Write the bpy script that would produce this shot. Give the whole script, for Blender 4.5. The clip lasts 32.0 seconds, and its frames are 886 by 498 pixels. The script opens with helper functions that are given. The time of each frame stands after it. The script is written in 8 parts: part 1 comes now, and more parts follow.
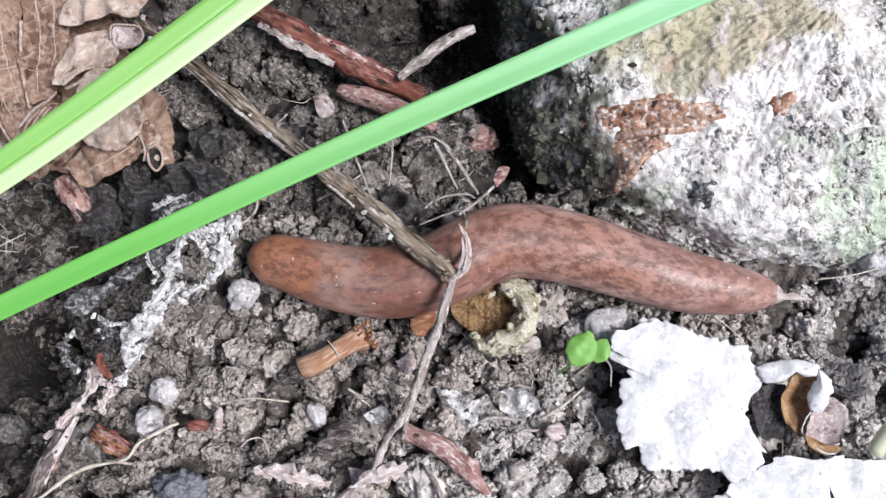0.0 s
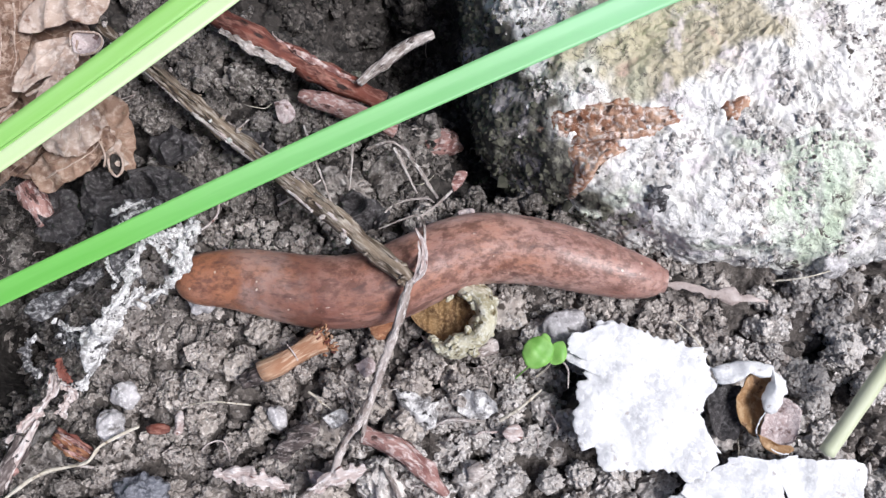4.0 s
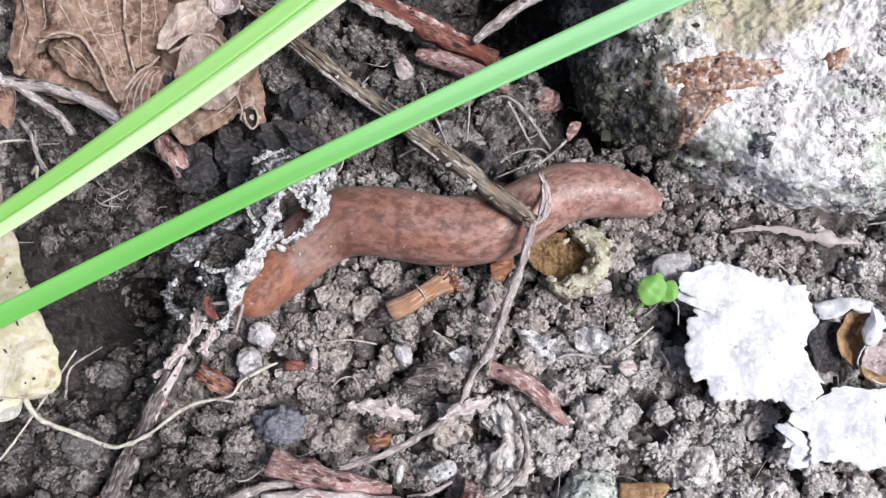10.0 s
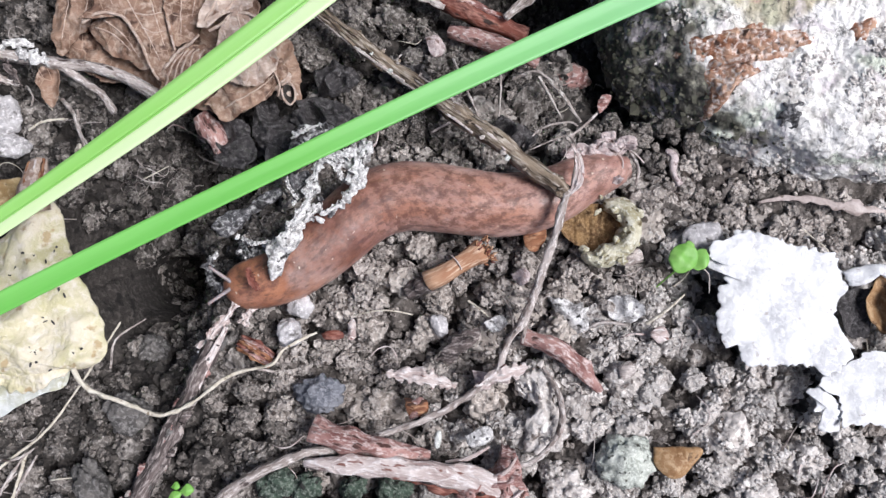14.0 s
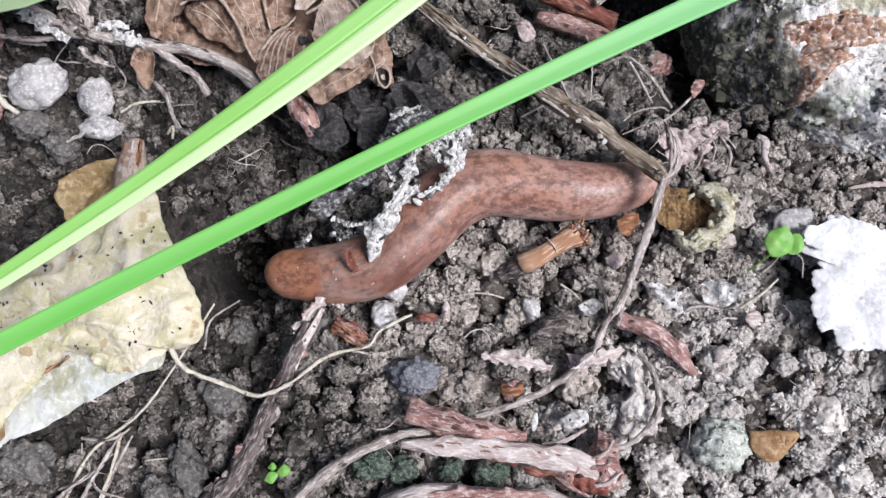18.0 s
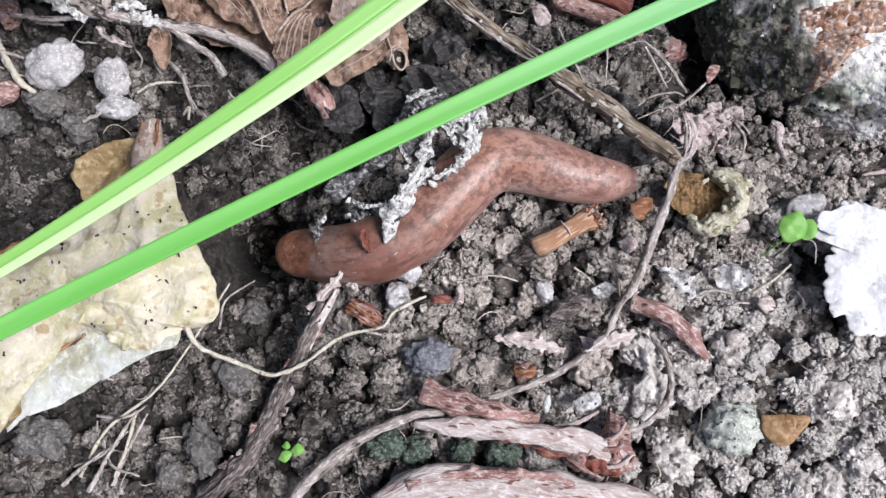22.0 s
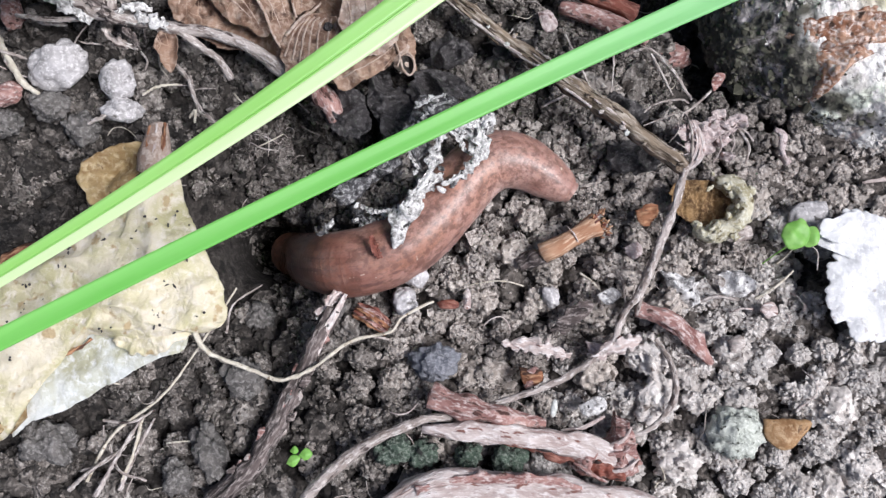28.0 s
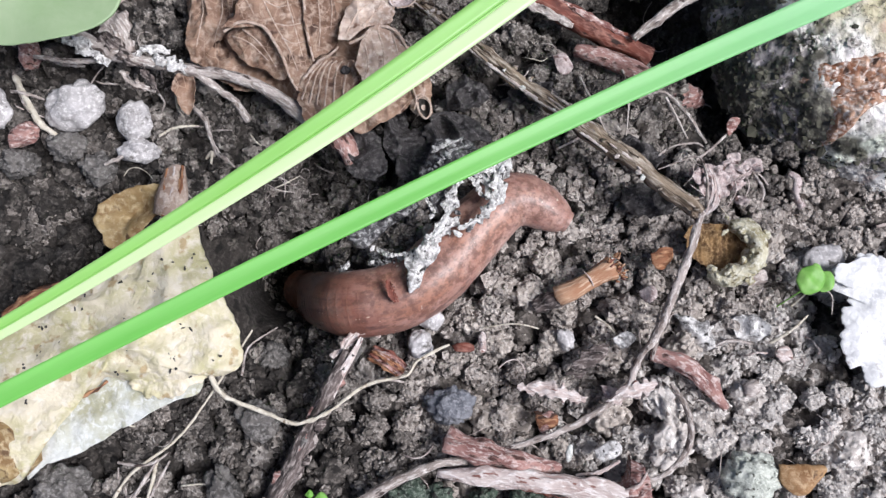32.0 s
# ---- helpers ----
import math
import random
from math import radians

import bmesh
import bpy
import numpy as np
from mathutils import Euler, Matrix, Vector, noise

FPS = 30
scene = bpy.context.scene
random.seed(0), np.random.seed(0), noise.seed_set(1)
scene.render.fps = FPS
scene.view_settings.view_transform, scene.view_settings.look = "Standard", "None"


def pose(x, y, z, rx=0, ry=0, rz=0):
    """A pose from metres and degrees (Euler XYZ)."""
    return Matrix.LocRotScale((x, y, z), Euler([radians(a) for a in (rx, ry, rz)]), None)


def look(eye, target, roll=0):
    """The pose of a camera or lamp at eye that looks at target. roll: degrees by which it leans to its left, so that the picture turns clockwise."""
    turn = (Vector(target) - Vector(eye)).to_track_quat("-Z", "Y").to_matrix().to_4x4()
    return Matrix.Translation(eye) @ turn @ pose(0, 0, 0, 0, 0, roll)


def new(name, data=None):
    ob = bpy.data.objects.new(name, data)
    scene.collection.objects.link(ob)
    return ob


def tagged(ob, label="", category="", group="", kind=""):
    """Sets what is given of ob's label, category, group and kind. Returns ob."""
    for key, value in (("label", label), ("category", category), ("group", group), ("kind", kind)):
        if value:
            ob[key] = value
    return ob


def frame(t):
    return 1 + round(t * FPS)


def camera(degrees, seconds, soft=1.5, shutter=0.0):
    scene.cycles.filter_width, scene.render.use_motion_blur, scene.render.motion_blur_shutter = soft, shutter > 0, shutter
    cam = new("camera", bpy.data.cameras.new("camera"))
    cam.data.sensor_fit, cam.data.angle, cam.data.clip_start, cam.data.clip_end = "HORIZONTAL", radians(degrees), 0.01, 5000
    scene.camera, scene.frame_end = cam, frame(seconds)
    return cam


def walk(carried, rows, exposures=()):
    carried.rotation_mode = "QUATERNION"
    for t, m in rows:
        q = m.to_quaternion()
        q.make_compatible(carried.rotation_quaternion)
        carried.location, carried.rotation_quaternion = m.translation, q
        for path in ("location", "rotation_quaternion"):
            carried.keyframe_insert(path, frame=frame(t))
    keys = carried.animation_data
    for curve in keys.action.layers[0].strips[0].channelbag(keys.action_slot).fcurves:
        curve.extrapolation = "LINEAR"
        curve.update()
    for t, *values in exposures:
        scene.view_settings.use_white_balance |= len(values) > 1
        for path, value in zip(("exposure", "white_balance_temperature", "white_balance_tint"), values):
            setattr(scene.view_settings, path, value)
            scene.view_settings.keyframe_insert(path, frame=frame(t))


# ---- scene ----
cam = camera(55.0, 32.0, soft=1.4)
ROWS = [
    (0.0, pose(-0.00000, -0.00000, 0.07972, -0.000, 0.000, 0.001)),
    (0.5, pose(-0.00012, 0.00054, 0.07949, 0.056, 0.032, 0.004)),
    (1.0, pose(0.00098, 0.00119, 0.07952, 0.046, 0.010, -0.026)),
    (1.5, pose(0.00122, 0.00015, 0.07905, 0.026, 0.035, -0.087)),
    (2.0, pose(0.00142, 0.00093, 0.07975, 0.014, 0.114, -0.090)),
    (2.5, pose(0.00408, -0.00057, 0.08027, -0.066, 0.037, -0.057)),
    (3.0, pose(0.00486, 0.00046, 0.08060, -0.015, -0.056, -0.164)),
    (3.5, pose(0.00404, 0.00035, 0.08036, -0.039, -0.151, -0.273)),
    (5.5, pose(0.00308, 0.00086, 0.08151, 0.298, -0.431, -0.025)),
    (6.0, pose(0.00231, 0.00204, 0.08175, 0.335, -0.455, -0.074)),
    (6.5, pose(0.00130, 0.00095, 0.08177, 0.310, -0.492, -0.141)),
    (7.0, pose(0.00217, -0.00095, 0.08208, 0.230, -0.498, -0.070)),
    (7.5, pose(0.00021, 0.00171, 0.08296, 0.171, -0.507, -0.207)),
    (8.0, pose(-0.00071, 0.00224, 0.08373, 0.095, -0.502, -0.368)),
    (8.5, pose(-0.00228, -0.00177, 0.08360, 0.047, -0.447, -0.521)),
    (9.0, pose(-0.00430, -0.00497, 0.08378, -0.062, -0.358, -0.481)),
    (9.5, pose(-0.00540, -0.00536, 0.08491, -0.090, -0.258, -0.534)),
    (10.0, pose(-0.00795, -0.00487, 0.08553, -0.038, -0.101, -0.624)),
    (10.5, pose(-0.00821, -0.00548, 0.08482, -0.105, 0.014, -0.645)),
    (11.0, pose(-0.00867, -0.00596, 0.08498, -0.181, 0.200, -0.660)),
    (11.5, pose(-0.00771, -0.00737, 0.08520, -0.213, 0.469, -0.681)),
    (12.0, pose(-0.00858, -0.00679, 0.08619, -0.199, 0.922, -0.706)),
    (12.5, pose(-0.01070, -0.00569, 0.08729, -0.139, 0.499, -0.775)),
    (13.0, pose(-0.01107, -0.00656, 0.08791, -0.048, 0.451, -0.998)),
    (13.5, pose(-0.01035, -0.00548, 0.08759, 0.035, 0.373, -1.105)),
    (14.0, pose(-0.01057, -0.00783, 0.08733, 0.025, 0.521, -1.145)),
    (14.5, pose(-0.01154, -0.00587, 0.08798, 0.032, 0.495, -0.930)),
    (16.5, pose(-0.01764, -0.00798, 0.08765, 0.751, 0.565, -0.941)),
    (17.0, pose(-0.01820, -0.00996, 0.08787, 0.563, 0.502, -0.775)),
    (17.5, pose(-0.02001, -0.01045, 0.08754, 0.412, 0.470, -0.732)),
    (18.0, pose(-0.02030, -0.01000, 0.08761, 0.424, 0.459, -0.799)),
    (18.5, pose(-0.02004, -0.00898, 0.08759, 0.411, 0.484, -0.817)),
    (19.0, pose(-0.02108, -0.00922, 0.08768, 0.401, 0.421, -0.635)),
    (19.5, pose(-0.01929, -0.01081, 0.08808, 0.260, 0.423, -0.533)),
    (20.0, pose(-0.02048, -0.01057, 0.08779, 0.068, 0.396, -0.390)),
    (20.5, pose(-0.02101, -0.00938, 0.08810, 0.174, 0.313, -0.377)),
    (21.0, pose(-0.02073, -0.00969, 0.08731, 0.130, 0.455, -0.395)),
    (21.5, pose(-0.02137, -0.01025, 0.08749, 0.066, 0.542, -0.382)),
    (22.0, pose(-0.02155, -0.01112, 0.08800, -0.020, 0.603, -0.270)),
    (22.5, pose(-0.02206, -0.00954, 0.08861, 0.205, 0.481, -0.157)),
    (23.0, pose(-0.02133, -0.00890, 0.08818, 0.393, 0.484, -0.209)),
    (23.5, pose(-0.02170, -0.00787, 0.08839, 0.651, 0.436, -0.247)),
    (24.0, pose(-0.02209, -0.00837, 0.08847, 0.738, 0.337, -0.345)),
    (24.5, pose(-0.02180, -0.00909, 0.08898, 0.532, 0.243, -0.272)),
    (26.5, pose(-0.02259, -0.00783, 0.08828, -0.412, -0.653, -0.345)),
    (27.0, pose(-0.02306, -0.00820, 0.08862, -0.521, -0.686, -0.251)),
    (27.5, pose(-0.02314, -0.00818, 0.08921, -0.581, -0.749, -0.063)),
    (28.0, pose(-0.02439, -0.00954, 0.08835, -0.698, -0.754, -0.001)),
    (28.5, pose(-0.02485, -0.00859, 0.08777, -0.518, -0.799, 0.013)),
    (29.0, pose(-0.02529, -0.00804, 0.08777, -0.348, -0.726, 0.031)),
    (29.5, pose(-0.02543, -0.00704, 0.08793, -0.378, -0.653, 0.164)),
    (30.0, pose(-0.02530, -0.00771, 0.08830, -0.382, -0.656, 0.174)),
    (30.5, pose(-0.02545, -0.00786, 0.08865, -0.379, -0.718, 0.304)),
    (31.0, pose(-0.02541, -0.00762, 0.08822, -0.349, -0.715, 0.322)),
    (31.5, pose(-0.02579, -0.00718, 0.08820, -0.146, -0.717, 0.292)),
    (32.0, pose(-0.02607, -0.00619, 0.08848, -0.002, -0.793, 0.265)),
]
walk(cam, ROWS, exposures=[(0.0, 0.47, 6000, 12), (32.0, 0.47, 6000, 12)])

# ---- light: bright overcast sky, broad soft sun ----
SUN_ELEVATION, SUN_TURN = 59.0, 0.0
world = bpy.data.worlds.new("sky")
scene.world = world
world.use_nodes = True
sky = world.node_tree.nodes.new("ShaderNodeTexSky")
sky.sky_type = "NISHITA"
sky.sun_disc = False
sky.sun_elevation, sky.sun_rotation = radians(SUN_ELEVATION), radians(90 - SUN_TURN)
sky.dust_density, sky.ozone_density = 4.0, 0.6
background = world.node_tree.nodes["Background"]
background.inputs["Strength"].default_value = 0.043
world.node_tree.links.new(sky.outputs["Color"], background.inputs["Color"])
sun = new("sun", bpy.data.lights.new("sun", "SUN"))
sun.data.energy, sun.data.angle, sun.data.color = 3.2, radians(24), (1.0, 0.97, 0.93)
sun.matrix_world = look((math.cos(radians(SUN_TURN)) * math.cos(radians(SUN_ELEVATION)), math.sin(radians(SUN_TURN)) * math.cos(radians(SUN_ELEVATION)), math.sin(radians(SUN_ELEVATION))), (0, 0, 0))

# ---- numbers: all plan figures are millimetres ----
MM = 0.001


def slope(y):
    return -0.17 * np.clip(y, -35, 35) - 2.8


def on(points, heights):
    """Plan points (mm) lifted to heights above the sloping ground; one height or one a point."""
    if not hasattr(heights, "__len__"):
        heights = [heights] * len(points)
    if len(heights) != len(points):
        heights = np.interp(np.linspace(0, 1, len(points)), np.linspace(0, 1, len(heights)), heights)
    return np.array([(x, y, slope(y) + h) for (x, y), h in zip(points, heights)], float)


def hashed(i, j, seed):
    v = np.sin(i * 127.1 + j * 311.7 + seed * 74.7) * 43758.5453
    return v - np.floor(v)


def grain(x, y, size, seed=0):
    """Smooth value noise, 0 to 1."""
    x, y = np.asarray(x, float) / size, np.asarray(y, float) / size
    i, j = np.floor(x), np.floor(y)
    u, v = x - i, y - j
    u, v = u * u * (3 - 2 * u), v * v * (3 - 2 * v)
    a = hashed(i, j, seed) * (1 - u) + hashed(i + 1, j, seed) * u
    b = hashed(i, j + 1, seed) * (1 - u) + hashed(i + 1, j + 1, seed) * u
    return a * (1 - v) + b * v


def lumps(x, y, size, seed=0):
    """Rounded bumps round scattered points, 0 to 1."""
    x, y = np.asarray(x, float) / size, np.asarray(y, float) / size
    i, j = np.floor(x), np.floor(y)
    best = np.zeros_like(x)
    for di in (-1, 0, 1):
        for dj in (-1, 0, 1):
            a, b = i + di, j + dj
            dx, dy = a + hashed(a, b, seed) - x, b + hashed(a, b, seed + 5) - y
            r = 0.45 + 0.4 * hashed(a, b, seed + 9)
            best = np.maximum(best, r * np.sqrt(np.maximum(0, 1 - (dx * dx + dy * dy) / (r * r))))
    return best / 0.85


def spline(points, count):
    """Points along a smooth curve through the given ones, evenly spaced."""
    p = np.asarray(points, float)
    if len(p) == 2:
        return p[0] + (p[1] - p[0]) * np.linspace(0, 1, count)[:, None]
    q = np.vstack([2 * p[0] - p[1], p, 2 * p[-1] - p[-2]])
    out = []
    for k in range(len(p) - 1):
        a, b, c, d = q[k:k + 4]
        for u in np.linspace(0, 1, 24, endpoint=False):
            out.append(0.5 * (2 * b + (c - a) * u + (2 * a - 5 * b + 4 * c - d) * u * u + (3 * b - a - 3 * c + d) * u ** 3))
    out = np.array(out + [p[-1]])
    s = np.concatenate([[0], np.cumsum(np.linalg.norm(np.diff(out, axis=0), axis=1))])
    t = np.linspace(0, s[-1], count)
    return np.stack([np.interp(t, s, out[:, k]) for k in range(out.shape[1])], 1)


# ---- building meshes ----
def mesh_of(name, verts, faces, material, smooth=True, attribute=None):
    me = bpy.data.meshes.new(name)
    me.from_pydata([tuple(v) for v in verts], [], faces)
    me.materials.append(material)
    if smooth:
        me.polygons.foreach_set("use_smooth", [True] * len(me.polygons))
    if attribute is not None:
        a = me.attributes.new("rest", "FLOAT_VECTOR", "POINT")
        a.data.foreach_set("vector", np.asarray(attribute, np.float32).ravel())
    me.update()
    return me


def thing(name, x, y, z, label, category, group="", kind=""):
    """An empty at a thing's base, that carries its parts."""
    ob = new(name)
    ob.empty_display_size = 0.002
    ob.location = (x * MM, y * MM, z * MM)
    return tagged(ob, label, category, group, kind)


def part(name, shape, material, parent=None, label="", smooth=True, attribute=None):
    """One mesh object from (verts, faces) in plan millimetres, its origin in its middle, low."""
    verts, faces = shape[:2]
    v = np.asarray(verts, float) * MM
    if attribute is None:
        attribute = np.asarray(shape[2] if len(shape) > 2 else verts, float) * MM
    c = (v.min(0) + v.max(0)) / 2
    c[2] = v[:, 2].min()
    ob = new(name, mesh_of(name, v - c, faces, material, smooth, attribute))
    base = Vector((0, 0, 0))
    if parent is not None:
        ob.parent = parent
        up = parent
        while up is not None:
            base += up.location
            up = up.parent
    ob.location = Vector(c) - base
    return tagged(ob, label)


def single(name, shape, material, label, category, group="", kind="", smooth=True):
    return tagged(part(name, shape, material, None, "", smooth), label, category, group, kind)


def tube(points, radii, sides=10, rough=0.12, seed=0, flat=1.0, count=None, ribs=0.0):
    """A round stalk along a curve, uneven in thickness, closed at both ends."""
    p = np.asarray(points, float)
    length = np.linalg.norm(np.diff(p, axis=0), axis=1).sum()
    radii = radii if hasattr(radii, "__len__") else [radii] * 2
    count = count or int(min(90, max(8, length / (0.55 * max(radii)))))
    c = spline(p, count)
    t = np.gradient(c, axis=0)
    t /= np.linalg.norm(t, axis=1)[:, None]
    r = np.interp(np.linspace(0, 1, count), np.linspace(0, 1, len(radii)), radii)
    side = np.cross(t, (0, 0, 1.0))
    side /= np.linalg.norm(side, axis=1)[:, None] + 1e-9
    up = np.cross(side, t)
    a = np.linspace(0, 2 * np.pi, sides, endpoint=False)
    verts = []
    for k in range(count):
        wob = 1 + rough * 2 * (grain(a * 1.3 + seed * 17.3, np.full(sides, k * 0.45), 1.0, seed) - 0.5) + ribs * np.cos(a * sides / 2)
        ring = c[k] + r[k] * wob[:, None] * (np.cos(a)[:, None] * side[k] + flat * np.sin(a)[:, None] * up[k])
        verts.append(ring)
    verts = np.vstack(verts + [c[:1] - t[:1] * r[0] * 0.3, c[-1:] + t[-1:] * r[-1] * 0.3])
    run = np.linspace(0, length, count) + seed * 13.7
    rest = np.vstack([np.column_stack([np.full(sides, run[k]), r[k] * np.cos(a), r[k] * np.sin(a)]) for k in range(count)] + [[[run[0] - 0.2, 0, 0], [run[-1] + 0.2, 0, 0]]])
    faces = []
    for k in range(count - 1):
        for m in range(sides):
            n = (m + 1) % sides
            faces.append((k * sides + m, (k + 1) * sides + m, (k + 1) * sides + n, k * sides + n))
    e = count * sides
    for m in range(sides):
        n = (m + 1) % sides
        faces.append((e, m, n))
        faces.append((e + 1, e - sides + n, e - sides + m))
    return verts, faces, rest


def ribbon(points, widths, thick=0.12, fold=0.0, crumple=0.0, seed=0, across=7, count=40, ragged=0.0, twist=0.0, span=(-1, 1)):
    """A flat strip along a curve with thickness; fold lifts its edges, crumple dents it."""
    c = spline(points, count)
    t = np.gradient(c, axis=0)
    t /= np.linalg.norm(t, axis=1)[:, None]
    side = np.cross(t, (0, 0, 1.0))
    side /= np.linalg.norm(side, axis=1)[:, None] + 1e-9
    up = np.cross(side, t)
    if twist:
        ang = np.linspace(0, radians(twist), count)[:, None]
        side, up = side * np.cos(ang) + up * np.sin(ang), up * np.cos(ang) - side * np.sin(ang)
    widths = widths if hasattr(widths, "__len__") else [widths] * 2
    w = np.interp(np.linspace(0, 1, count), np.linspace(0, 1, len(widths)), widths)
    u = np.linspace(*span, across)
    kk = np.arange(count)
    half = np.ones((count, across)) * w[:, None] / 2
    if ragged:
        for edge, s in ((0, 1), (-1, 2)):
            half[:, edge] *= 1 + ragged * 2 * (grain(kk * 0.45, kk * 0, 1.0, seed + s) - 0.5)
    off = fold * np.abs(u)[None, :] * w[:, None] / 2
    if crumple:
        gx, gy = np.meshgrid(kk * 1.0, u * 3, indexing="ij")
        off = off + crumple * 2 * (grain(gx, gy, 2.6, seed) - 0.5) + crumple * (grain(gx, gy, 1.1, seed + 3) - 0.5)
    top = c[:, None, :] + (u[None, :] * half)[:, :, None] * side[:, None, :] + off[:, :, None] * up[:, None, :]
    low = top - thick * up[:, None, :]
    verts = np.vstack([top.reshape(-1, 3), low.reshape(-1, 3)])
    n, faces = count * across, []
    for k in range(count - 1):
        for m in range(across - 1):
            q = (k * across + m, k * across + m + 1, (k + 1) * across + m + 1, (k + 1) * across + m)
            faces += [q, tuple(n + i for i in reversed(q))]
    rim = [m for m in range(across)] + [k * across + across - 1 for k in range(1, count)] + [(count - 1) * across + m for m in range(across - 2, -1, -1)] + [k * across for k in range(count - 2, 0, -1)]
    for a, b in zip(rim, rim[1:] + rim[:1]):
        faces.append((b, a, n + a, n + b))
    run = np.concatenate([[0], np.cumsum(np.linalg.norm(np.diff(c, axis=0), axis=1))]) + seed * 7.3
    rest = np.stack([np.repeat(run[:, None], across, 1), u[None, :] * half, half * 0], -1).reshape(-1, 3)
    return verts, faces, np.vstack([rest, rest])


def leaf(outline, height, thick=0.15, rings=22, around=120, ragged=0.3, seed=0, centre=None):
    """A sheet inside a closed outline; height(x, y, r) lifts it, r from 0 in the middle to 1 at the rim."""
    o = np.asarray(outline, float)
    m = o.mean(0) if centre is None else np.asarray(centre, float)
    rim = spline(np.vstack([o, o[:1]]), around + 1)[:-1]
    out = rim - m
    run = np.concatenate([[0], np.cumsum(np.linalg.norm(np.diff(rim, axis=0), axis=1))])
    tooth = 0.7 * (grain(run, run * 0, 2.2, seed) - 0.5) - 1.0 * np.maximum(0, grain(run, run * 0, 0.9, seed + 1) - 0.55) + 0.28 * (grain(run, run * 0, 0.37, seed + 2) - 0.5)
    jag = 1 + ragged * tooth / np.maximum(1, np.linalg.norm(out, axis=1))
    torn = out * (jag - 1)[:, None]
    verts = []
    for k in range(1, rings + 1):
        r = k / rings
        xy = m + out * r + torn * r ** 16
        verts.append(np.column_stack([xy, slope(xy[:, 1]) + height(xy[:, 0], xy[:, 1], np.full(around, r))]))
    mid = np.array([[m[0], m[1], slope(m[1]) + height(np.array([m[0]]), np.array([m[1]]), np.array([0.0]))[0]]])
    top = np.vstack(verts + [mid])
    n = len(top)
    low = top - np.array([0, 0, thick])
    faces = []
    for k in range(rings - 1):
        for a in range(around):
            b = (a + 1) % around
            q = (k * around + a, (k + 1) * around + a, (k + 1) * around + b, k * around + b)
            faces += [q, tuple(n + i for i in reversed(q))]
    for a in range(around):
        b = (a + 1) % around
        faces += [(n - 1, a, b), (2 * n - 1, n + b, n + a)]
        e = (rings - 1) * around
        faces.append((e + b, e + a, n + e + a, n + e + b))
    return np.vstack([top, low]), faces


def ball(level):
    bm = bmesh.new()
    bmesh.ops.create_icosphere(bm, subdivisions=level, radius=1)
    v = np.array([tuple(q.co) for q in bm.verts])
    f = [tuple(q.index for q in p.verts) for p in bm.faces]
    bm.free()
    return v, f


BALLS = {k: ball(k) for k in (1, 2, 3, 4)}


def dome(d, reach):
    """A rounded cap over each scattered point, from the distance to it."""
    return np.sqrt(np.maximum(0, 1 - (d / reach) ** 2))


def pebble(x, y, h, sx, sy, sz, turn=0.0, seed=0, rough=0.25, level=3, knobs=0.0):
    """A worn lump: half-widths sx, sy, sz; h is its middle above the ground."""
    v, f = BALLS[level]
    a = np.array([noise.noise(Vector(q * 1.3) + Vector((seed * 7.1, 0, 0))) for q in v])
    b = np.array([noise.noise(Vector(q * 3.4) + Vector((0, seed * 3.3, 0))) for q in v])
    s = 1 + rough * a + rough * 0.5 * b
    if knobs:
        c = np.array([noise.cell(Vector(q * 2.8 + 50 + seed)) for q in v])
        d = np.array([noise.noise(Vector(q * 7.0 + seed)) for q in v])
        s = s + knobs * (np.abs(d) + 0.3 * c)
    if knobs > 0.3:
        e = np.array([noise.voronoi(Vector(q * 2.8 + seed))[0][0] for q in v])
        g = np.array([noise.voronoi(Vector(q * 7.0 + seed))[0][0] for q in v])
        s = 0.8 + rough * a + 0.3 * b * rough + 0.26 * dome(e, 0.62) + 0.10 * dome(g, 0.55)
    v = v * s[:, None] * (sx, sy, sz)
    ca, sa = math.cos(radians(turn)), math.sin(radians(turn))
    v = v @ np.array([[ca, sa, 0], [-sa, ca, 0], [0, 0, 1]])
    return v + (x, y, slope(y) + h), f


